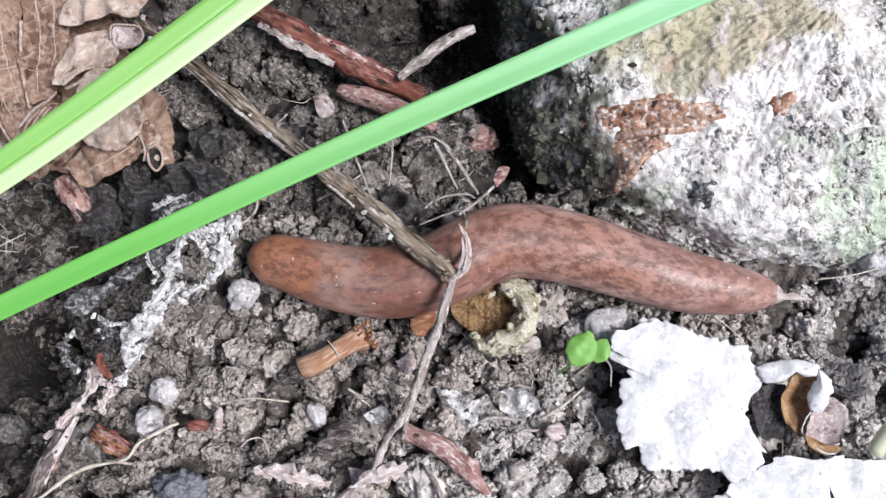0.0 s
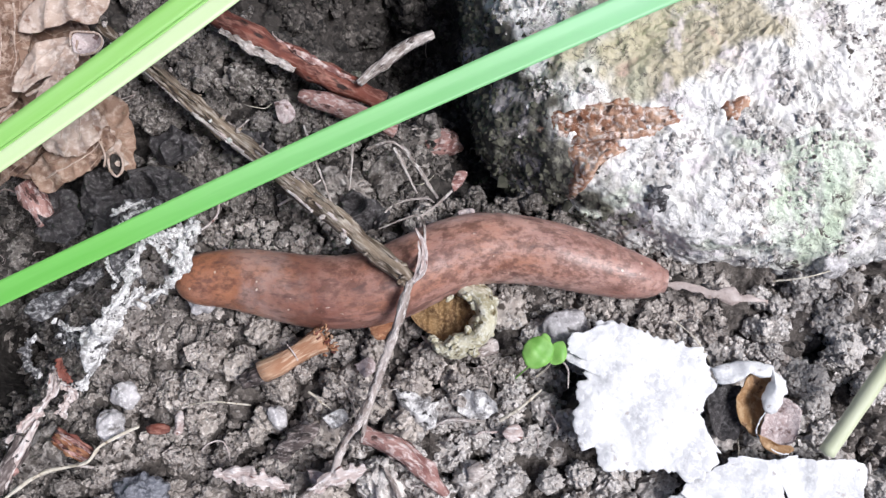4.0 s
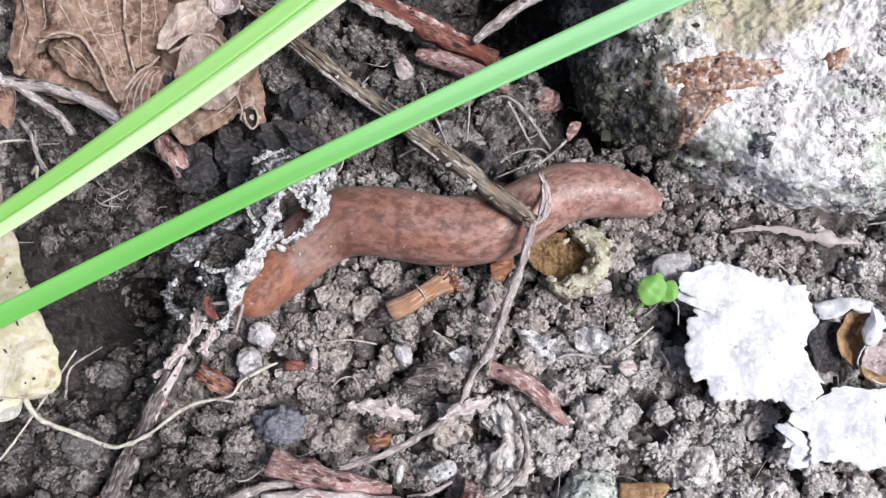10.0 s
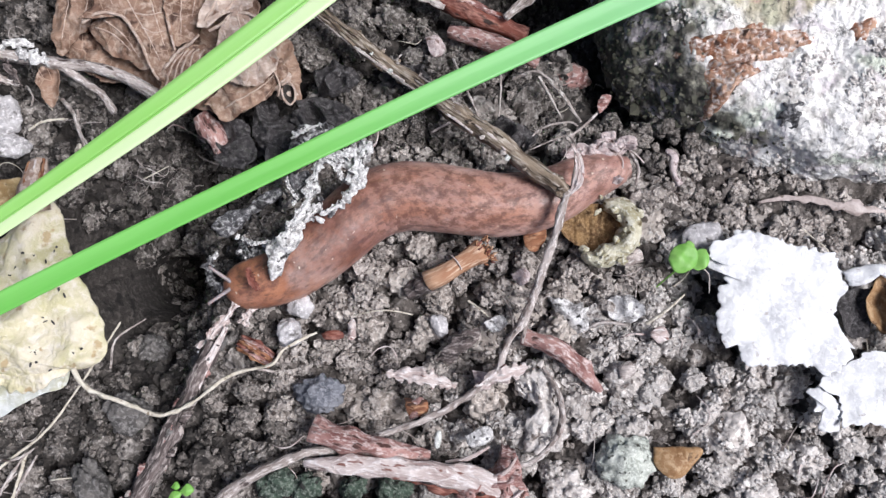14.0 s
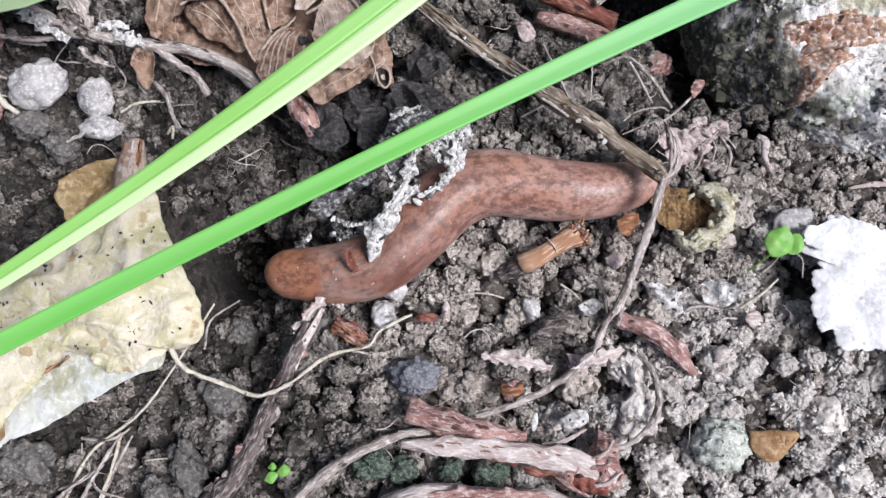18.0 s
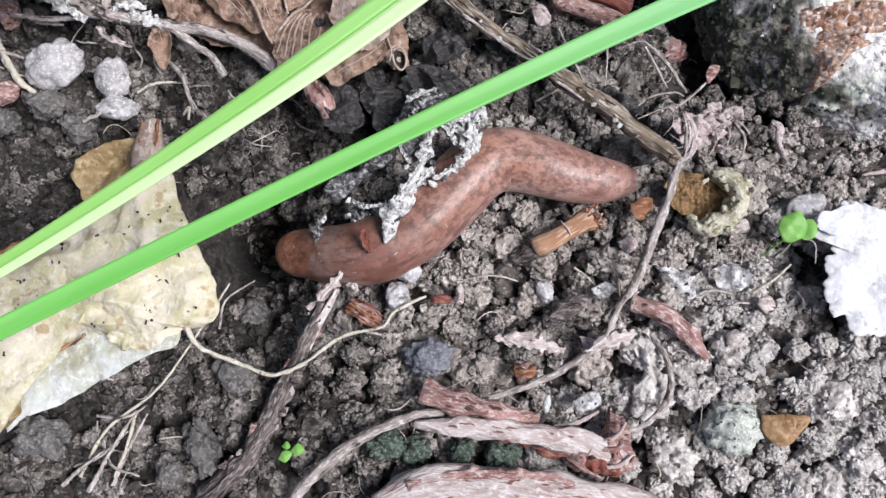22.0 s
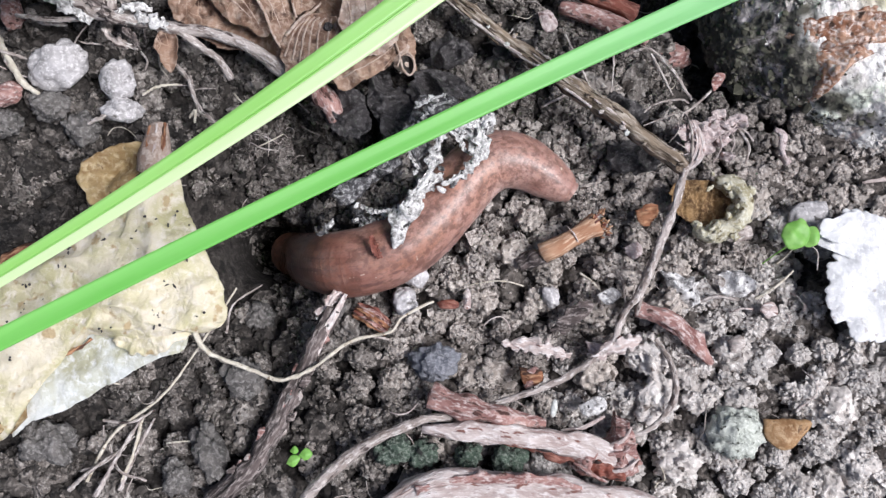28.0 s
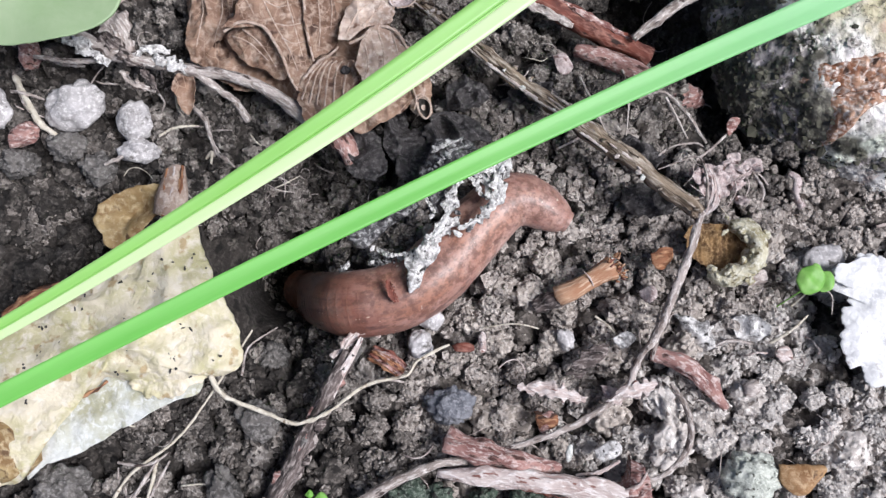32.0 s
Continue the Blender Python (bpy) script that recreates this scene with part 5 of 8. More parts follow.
    # inner shade of the rolled tip set as a dark sheet
    part("hollow", leaf([(-27.5, 9.5), (-26.6, 9.3), (-26.2, 8.1), (-26.7, 7.5), (-27.4, 8.3)], lambda x, y, r: 4.2 - 0.8 * (1 - r), 0.12, 6, 30, 0.1, 77), M_SOIL_DARK, lf, "mouth of the rolled tip, its shade a dark sheet")
    part("rim", tube(on([(-27.6, 9.4), (-26.9, 9.7), (-26.3, 9), (-26.2, 7.9), (-26.7, 7.3), (-27.4, 8), (-27.6, 9)], 4.5), 0.13, 7, 0.3, 78), M_LEAF_PALE, lf, "pale rim of the rolled tip")
    part("vein", tube(on([(-29.8, 13.3), (-28.7, 11.6), (-27.7, 9.4), (-27.9, 8.2)], [6.2, 5.8, 5.2, 4.6]), [0.13, 0.1], 5, 0.2, 79), M_LEAF_PALE, lf)


WHITE_RIM = [(18.3, -10.2), (16.6, -10.4), (15.4, -10.1), (15.4, -8.7), (16.6, -7.6), (18.4, -6.8), (20.4, -6.5), (22.2, -6.6), (23.4, -7.4), (25, -8), (26.6, -8.3), (28.2, -8.8), (29, -10.2), (28.9, -12.5), (28.3, -15.4), (28.6, -17.2), (29.3, -19), (28, -20.7), (26, -20.8), (24, -19.9), (22, -19.7), (20.4, -20), (18.4, -19.7), (17.9, -18.4), (16.6, -17.4), (16.3, -15), (15.9, -13.3), (16.4, -12), (17.6, -10.9)]


def build_white_leaf():
    wl = thing("bleached_leaf", *WHITE_RIM[2], 1, "torn papery leaf bleached white, flat on the soil", "leaf", "bleached leaves")
    part("blade", leaf(WHITE_RIM, lambda x, y, r: 2.6 - 0.5 * r ** 6 + 1.0 * (grain(x, y, 4.0, 71) - 0.5) + 0.35 * (grain(x, y, 1.5, 72) - 0.5) + 0.1 * (grain(x, y, 0.5, 73) - 0.5), 0.07, 44, 620, 1.5, 7, centre=(22.8, -13.5)), M_LEAF_WHITE, wl)
    part("torn_lobe", leaf([(15.2, -9.5), (15.7, -7.9), (17.2, -7.3), (19.7, -6.8), (20.2, -7.9), (18.8, -9.3), (16.8, -10.1)], lambda x, y, r: 3.3 - 0.5 * r + 0.6 * (grain(x, y, 1.6, 76) - 0.5), 0.07, 12, 90, 1.2, 21), M_LEAF_WHITE, wl)
    rim = [(25.6, -21.8), (27, -20.4), (28.7, -19.5), (30.4, -18.8), (32.6, -18.8), (34.7, -18.8), (36.9, -18.8), (39, -19.1), (42.2, -19.7), (42.3, -23.6), (40.4, -26.6), (36.9, -26.5), (36.9, -24.5), (36.3, -22.9), (35, -21.7), (34.8, -23.2), (35.2, -24.5), (35.3, -26.4), (33, -26.3), (30.3, -26), (27.6, -26.1), (27.6, -24.5), (27.2, -23.3), (26.3, -22.6)]
    wl = thing("bleached_leaf", *rim[1], 1, "torn papery leaf bleached white, lying on another", "leaf", "bleached leaves")
    part("blade", leaf(rim, lambda x, y, r: 2.3 - 0.15 * r + 0.8 * (grain(x, y, 4.0, 73) - 0.5) + 0.5 * (grain(x, y, 1.4, 74) - 0.5), 0.07, 40, 420, 1.3, 8, centre=(34.5, -20.8)), M_LEAF_WHITE, wl)
    part("torn_lobe", leaf([(24.5, -22.8), (25.6, -22), (26.6, -22.7), (27.6, -23.7), (27.8, -24.6), (27.4, -26.3), (25.4, -26.2), (26, -24.9), (25.1, -24.6), (25.4, -23.8)], lambda x, y, r: 1.9 - 0.5 * r + 0.7 * (grain(x, y, 1.3, 77) - 0.5), 0.14, 14, 90, 0.8, 22), M_LEAF_WHITE, wl)
    lf = thing("torn_leaf", *rim[0], 0, "torn dry leaf, pale outside with an orange-brown inside", "leaf")
    part("pale_fold", leaf([(28.8, -10.9), (30, -10.4), (31.7, -10), (33.6, -10.2), (34.9, -10.7), (34.7, -11.6), (33.2, -11.7), (32.4, -11.3), (31.3, -12.1), (29.6, -12.2)], lambda x, y, r: 3.1 - 0.8 * r * r + 0.7 * (grain(x, y, 1.4, 75) - 0.5), 0.14, 14, 110, 0.7, 5), M_LEAF_WHITE, lf, "pale outer fold")
    part("pale_fold", leaf([(34.5, -10.7), (35.2, -11.3), (35.8, -12.2), (35, -13.9), (33.9, -14.8), (33.3, -14.4), (33.4, -13.3), (34.2, -12)], lambda x, y, r: 3.2 - 0.7 * r * r + 0.7 * (grain(x, y, 1.2, 78) - 0.5), 0.14, 12, 90, 0.9, 6), M_LEAF_WHITE, lf, "pale outer fold")
    part("inside", leaf([(31.3, -13.9), (32, -12.5), (33.2, -11.3), (34.4, -11.6), (35.3, -12.1), (34.8, -13.6), (34.8, -15), (33.9, -16.1), (33.1, -17.1), (32.2, -16.6), (31.5, -15.8)], lambda x, y, r: 0.7 + 0.7 * r * r + 0.6 * (grain(x, y, 1.6, 79) - 0.5), 0.14, 16, 80, 0.6, 9), M_LEAF_ORANGE, lf, "orange-brown inner face")
    part("flap", leaf([(34.1, -14), (35.5, -13.6), (36.8, -14.6), (36.8, -16.2), (36.1, -17.7), (34.7, -18.3), (33.5, -17.7), (32.9, -16.7), (33.3, -15.6), (33.9, -14.8)], lambda x, y, r: 1.7 + 0.6 * r * r + 0.6 * (grain(x, y, 1.2, 80) - 0.5), 0.14, 14, 80, 0.7, 10), M_TUFT, lf, "pinkish white torn flap")
    part("tip", leaf([(32.6, -16.7), (33.7, -17.2), (34.7, -17.7), (35.7, -17.8), (35.8, -18.3), (34.8, -18.6), (33.9, -18.4), (33, -17.8)], lambda x, y, r: 2.4 + 0.2 * r + 0.4 * (grain(x, y, 0.9, 81) - 0.5), 0.14, 8, 50, 0.4, 11), M_LEAF_ORANGE, lf, "orange-brown tip")
    part("rim", tube(on([(34.5, -11.9), (33.6, -13.4), (33.7, -14.7), (33, -15.6), (32.6, -16.7), (33.3, -17.6), (34.4, -18.4), (35.4, -18.5)], [2.6, 2.3, 2.2, 2.3, 2.4, 2.4, 2.5, 2.5]), 0.07, 7, 0.6, 82), M_LEAF_WHITE, lf, "pale torn rim")
    # near-black sheet paints the shade in the torn hole
    part("dark_side", leaf([(29, -12.6), (30.6, -12.4), (32, -12.8), (31.4, -14.6), (31.9, -16.4), (31, -17.8), (29.5, -17.4), (28.8, -15)], lambda x, y, r: 0.2 + 0.5 * r * r + 0.9 * (grain(x, y, 1.2, 83) - 0.5), 0.14, 14, 70, 0.8, 12), M_LEAF_DARK, lf, "dark sheet for the shade inside the torn fold")


YELLOW_RIM = [(-72.7, -16.5), (-67.9, -12.3), (-66.7, -10.8), (-63.2, -9.6), (-59.2, -7.9), (-54.5, -4.7), (-53.2, -2.5), (-50.9, -2.2), (-49.4, -5.9), (-48, -8.6), (-46.7, -11.4), (-45.3, -14.1), (-44.8, -16.5), (-45.3, -18.2), (-47.1, -18.9), (-48.8, -18.8), (-51.2, -19.3), (-53.6, -20), (-55.7, -19.6), (-58.1, -18.9), (-59.1, -20.1), (-61.1, -21.3), (-63.3, -22.7), (-64.2, -24), (-64.2, -25.6), (-64.8, -27.9), (-66.5, -29.1), (-71.6, -28.5)]


def yellow_height(x, y, r):
    return 4.9 - 1.5 * r ** 4 + 1.5 * (grain(x, y, 5.0, 81) - 0.5) + 1.0 * (0.5 - np.abs(2 * grain(x * 0.6, y * 1.4, 3.0, 85) - 1)) + 0.5 * (grain(x, y, 1.3, 82) - 0.5)


def build_yellow_leaf():
    lf = thing("fading_leaf", *YELLOW_RIM[5], 0, "yellowing fallen leaf with dark specks, wrinkled", "leaf")
    part("blade", leaf(YELLOW_RIM, yellow_height, 0.16, 40, 240, 0.5, 11), M_LEAF_YELLOW, lf)
    part("fold", leaf(FOLD, lambda x, y, r: 2.3 + 0.8 * (grain(x, y, 3.0, 83) - 0.5) + 0.4 * (grain(x, y, 1.1, 86) - 0.5), 0.14, 20, 110, 0.5, 12), M_LEAF_FOLD, lf, "pale turned-under fold")
    part("lip", ribbon(on(LIP, [3.6, 4.0, 4.2, 3.8]), [1.0, 1.8, 2.0, 1.0], 0.14, 0.1, 0.25, 87, ragged=0.4), M_LEAF_YELLOW, lf, "puckered lip")
    part("roll", tube(on(ROLL, [3.4, 3.2, 2.8]), [2.6, 2.8, 2.0], 16, 0.15, 88, ribs=0.05), M_LEAF_TAN, lf, "tan rolled end")
    part("brown_edge", tube(on(EDGE, [4.2, 4.9, 4.6]), [0.5, 0.45, 0.3], 8, 0.4, 89), M_BROWN, lf, "curled brown edge")
    part("stalk", tube(on(STALK, [4.9, 5.5, 5.2]), [1.1, 1.5, 1.7], 14, 0.15, 90, flat=0.6, ribs=0.05), M_LEAF_PALE, lf, "pale flattened leaf stalk")
    for k, o in enumerate((-0.7, 0.1, 0.8)):
        part("stalk_rib", tube(on(STALK, [5.6, 6.3, 6.0]) + (o, 0.2 * o, -0.2 * abs(o)), [0.18, 0.25, 0.15], 6, 0.3, 91 + k), M_BROWN if k != 1 else M_PALE_WOOD, lf)
    part("back", leaf(BACK, lambda x, y, r: 3.6 - 1.6 * (1 - r) ** 2 + 1.0 * (grain(x, y, 2.0, 84) - 0.5) + 0.4 * (grain(x, y, 0.8, 94) - 0.5), 0.14, 16, 80, 0.6, 13), M_LEAF_TAN, lf, "tan curled back")
    part("margin", tube(on([(-69.6, -26.5), (-67.5, -25.3), (-65.7, -24.2), (-63.9, -22.8), (-62.3, -21.8), (-60.7, -21.0), (-59.2, -20.3), (-58.2, -19.5)], [3.4, 3.6, 3.6, 3.5, 3.4, 3.3, 3.2, 2.8]), [0.28, 0.2, 0.3, 0.18, 0.24, 0.12], 8, 0.7, 95, flat=0.5), M_BROWN, lf, "withered brown margin")
    rng = random.Random(4)
    more = []
    while len(more) < 26:
        p = rng.uniform(-66, -47), rng.uniform(-20, -5)
        if inside(np.array([p[0]]), np.array([p[1]]), YELLOW_RIM)[0]:
            more.append(p)
    for x, y in SPECKS + more:
        for _ in range(rng.choice((1, 2, 2, 3))):
            px_, py_ = x + rng.uniform(-0.7, 0.7), y + rng.uniform(-0.5, 0.5)
            h = float(yellow_height(np.array([px_]), np.array([py_]), np.array([0.6]))[0])
            part("speck", pebble(px_, py_, h + 0.03, rng.uniform(0.1, 0.3), rng.uniform(0.08, 0.16), 0.1, rng.uniform(0, 180), rng.randint(0, 99), 0.4, 1), M_LEAF_DARK, lf)
    return lf


FOLD = [(-60, -18.1), (-57.9, -18.1), (-54.7, -19.2), (-51.9, -18.8), (-49.1, -18.6), (-49.2, -20.7), (-51.4, -21.4), (-54.5, -23), (-59.5, -26), (-63.2, -27.4), (-64.5, -28), (-65.7, -29.1), (-65.7, -26.3), (-65.6, -23), (-62, -20.2)]
LIP = [(-55.7, -19.5), (-53, -20), (-50.6, -19.4), (-48.2, -18.6)]
ROLL = [(-69.5, -24.8), (-67.3, -25.8), (-65.8, -28.1)]
EDGE = [(-68.3, -13.1), (-65.7, -11.1), (-62.7, -9.8)]
STALK = [(-52, 1.9), (-51.9, -0.5), (-52.1, -2.9)]
BACK = [(-60.4, -3.6), (-59.9, -2), (-57.6, -0.4), (-53.7, 0.5), (-53.2, -1.4), (-54.5, -3.6), (-56.5, -5.4), (-58.7, -6.2), (-60, -4.9)]
SPECKS = [(-64, -16.4), (-57.1, -10), (-54, -10.3), (-58, -12.5), (-56.2, -15.7), (-60.2, -18.1), (-59.2, -17.3), (-55.5, -17.8), (-51, -18.1), (-65.8, -19.4), (-64.6, -21.4), (-61.8, -18.8), (-50.2, -14.1), (-60.4, -20), (-62.8, -19.1), (-58.7, -15.1), (-55, -14.1), (-53.2, -9), (-66.3, -18.1)]


def build_decayed_leaf():
    lf = thing("decayed_leaf", *[(-25.2, -2.7)][0], 3, "grey decayed leaf skeleton arched over the soil", "leaf")
    def crinkled(h, lift, seed):
        return lambda x, y, r: h - lift * r * r + 1.3 * (0.6 - np.abs(2 * grain(x * 0.8 + y * 0.4, y * 0.8, 1.7, seed) - 1)) + 0.7 * (grain(x, y, 0.6, seed + 1) - 0.5)
    part("crown", leaf(CROWN, crinkled(6.3, 1.8, 91), 0.25, 24, 120, 1.2, 14), M_LEAF_ASH, lf, "dark grey crinkled crown")
    part("membrane", leaf(MEMBRANE, crinkled(4.9, 0.3, 93), 0.15, 14, 70, 1.0, 16), M_LEAF_ASH, lf, "dark grey membrane")
    part("flap", leaf(FLAP, lambda x, y, r: 4.8 - 0.9 * r * r + 1.4 * (0.5 - np.abs(2 * grain(x * 0.5 + y * 0.9, y * 0.4 - x * 0.2, 1.5, 97) - 1)) + 0.5 * (grain(x, y, 0.6, 98) - 0.5), 0.2, 16, 80, 0.7, 17), M_LEAF_ASH, lf, "blackish folded flap")
    part("sheet", leaf(SHEET, crinkled(5.6, 0.5, 99), 0.2, 16, 80, 1.3, 18), M_LEAF_GREY, lf, "white-crusted torn sheet")
    part("sheet", leaf(LACE, crinkled(6.3, 0.3, 101), 0.2, 16, 90, 1.4, 19), M_LEAF_GREY, lf, "white-crusted torn sheet")
    part("dark_lobe", leaf([(-30.1, 4.9), (-27.1, 6.7), (-24.8, 5.8), (-24.7, 2.5), (-27.1, 0.7), (-30, 1.4)], lambda x, y, r: 2.4 - r + 1.4 * (grain(x, y, 2.0, 95) - 0.5), 0.2, 16, 70, 1.0, 15), M_LEAF_DARK, lf, "blackened lobe")
    part("flap", ribbon(on([(-30.3, -9.2), (-30.0, -10.4), (-29.5, -11.5)], [5.9, 5.6, 5.0]), [0.4, 0.9, 0.5], 0.14, 0.5, 0.12, 103, ragged=0.5), M_RED, lf, "red-brown curled flap")
    rng = random.Random(12)
    for k, (pts, hs, ws, m, crust) in enumerate(STRIPS):
        line = on(pts, hs)
        part("strip", ribbon(line, [w * rng.uniform(0.5, 1.7) for w in np.repeat(ws, 4)], 0.15, 0.1, 0.2, 20 + k, ragged=0.5, count=60, across=9), m, lf)
        part("rib", tube(line + (0.1, 0.1, -0.1), [0.25 * w for w in ws[:-1]] + [0.1], 8, 0.6, 60 + k), m, lf)
        for x, y, z in spline(line, max(2, crust // 2)):
            q = rng.uniform(0.09, 0.26)
            part("crust", pebble(x + rng.uniform(-0.5, 0.5), y + rng.uniform(-0.5, 0.5), z - slope(y) + rng.uniform(-0.15, 0.1), q * rng.uniform(1.0, 2.2), q, q * 0.45, rng.uniform(0, 180), rng.randint(0, 99), 0.7, 3), M_LEAF_GREY if rng.random() < 0.75 else M_LEAF_ASH, lf, "white crumb of crust")


CROWN = [(-27, 2.4), (-26.6, 3.7), (-24.8, 5), (-23.1, 5.3), (-21.8, 4.9), (-20.8, 3.6), (-21.5, 2.3), (-23.7, 2), (-24.8, 1), (-26.8, 0.2)]
MEMBRANE = [(-27.1, -0.3), (-24.9, 0.6), (-24, -0.9), (-25.1, -2.5), (-26, -2.9), (-26.7, -1.9)]
FLAP = [(-34.4, -5.4), (-33.9, -4.4), (-32.8, -3.6), (-30.9, -3.1), (-29.2, -1.5), (-27.6, -1.2), (-27.4, -2), (-29.4, -3.3), (-30.9, -4.6), (-32.5, -6), (-33.9, -6.2)]
SHEET = [(-28.7, -7), (-27.3, -6), (-25.7, -5.6), (-25.4, -6.8), (-26.5, -8.4), (-27.3, -10), (-28.4, -11), (-28.5, -9)]
LACE = [(-23.5, 0.8), (-22.2, 1.6), (-20.2, 2.2), (-19, 3.5), (-18.2, 2.9), (-18.5, 1.2), (-19.5, 0.6), (-20, -1.4), (-20.8, -1.4), (-20.7, 0.1), (-21.5, 0.9), (-22.4, 1)]
STRIPS = [
    ([(-18.5, 2.9), (-19.3, 1.2), (-19.4, -0.6), (-20.5, -2.4), (-22.1, -3.6), (-23.4, -4.2)], [6.6, 6.8, 6.6, 6.2, 5.8, 5.4], [1.0, 1.2, 1.0, 0.9, 0.8, 0.5], M_LEAF_GREY, 22),
    ([(-23.5, 1), (-22.2, 1.5), (-20.8, 1.7), (-19.5, 2.2)], [6.4, 6.8, 6.8, 6.6], [0.7, 0.9, 1.0, 1.0], M_LEAF_GREY, 12),
    ([(-23.4, 1), (-23.9, -0.7), (-24.3, -2.3), (-25.1, -3.9), (-26.3, -5.5), (-27.2, -6.7), (-28.9, -6.8)], [6.4, 6.4, 6.3, 6.2, 6.0, 5.6, 4.6], [0.8, 1.0, 0.9, 1.0, 1.0, 0.9, 0.5], M_LEAF_GREY, 26),
    ([(-22.4, 1.2), (-21.5, 0.2), (-21, -0.9), (-19.9, -0.7)], [6.6, 6.2, 6.0, 6.2], [0.4, 0.5, 0.5, 0.4], M_LEAF_GREY, 6),
    ([(-29.1, -6.8), (-30.4, -6.8), (-31.7, -6.2)], [4.6, 4.2, 3.4], [0.4, 0.35, 0.2], M_LEAF_GREY, 6),
    ([(-32.3, -7), (-31.3, -7.9), (-29.8, -8.1), (-29.1, -7.6)], [1.6, 2.2, 2.8, 3.4], [0.9, 1.1, 1.1, 0.8], M_LEAF_ASH, 12),
    ([(-26.8, -0.3), (-26.5, -1.4), (-25.7, -2.6)], [5.6, 5.6, 5.2], [0.25, 0.3, 0.2], M_LEAF_GREY, 2),
    ([(-35.2, -8), (-35.5, -9), (-35.3, -10.5), (-34.2, -11.5)], [1.2, 1.2, 1.0, 0.8], [0.6, 0.8, 0.9, 0.7], M_LEAF_ASH, 4),
    ([(-32.6, -10.9), (-32.3, -12.7), (-33.5, -14.6), (-34.6, -15.8), (-35.4, -17.5)], [1.4, 2.2, 2.4, 2.4, 2.4], [0.9, 0.8, 0.8, 0.9, 0.9], M_PALE_WOOD, 3),
    ([(-31.8, -12), (-30.6, -13), (-31.2, -14), (-31.7, -15.3)], [1.8, 1.9, 1.6, 1.0], [0.7, 0.7, 0.5, 0.4], M_PALE_WOOD, 2),
    ([(-26.9, -6.9), (-28.1, -9.7), (-30.0, -12.7)], [3.4, 2.6, 1.8], [0.7, 0.9, 0.6], M_LEAF_GREY, 6),
    ([(-23.4, -3.0), (-25.3, -4.9), (-27.4, -6.4), (-29.3, -7.5)], [5.2, 4.6, 4.0, 3.2], [0.7, 0.9, 0.9, 0.6], M_LEAF_GREY, 10),
    ([(-30.2, -12.3), (-31.3, -13.8), (-32.3, -14.9)], [1.8, 1.6, 1.2], [0.5, 0.6, 0.4], M_PALE_WOOD, 2),
    ([(-26.1, 3.4), (-24.8, 4.2), (-23.1, 4.7)], [6.9, 7.2, 7.2], [0.3, 0.4, 0.3], M_LEAF_GREY, 7),
    ([(-25.4, 2.3), (-24.1, 3.6), (-22.5, 4.1)], [6.9, 7.3, 7.2], [0.3, 0.3, 0.3], M_LEAF_GREY, 6),
]


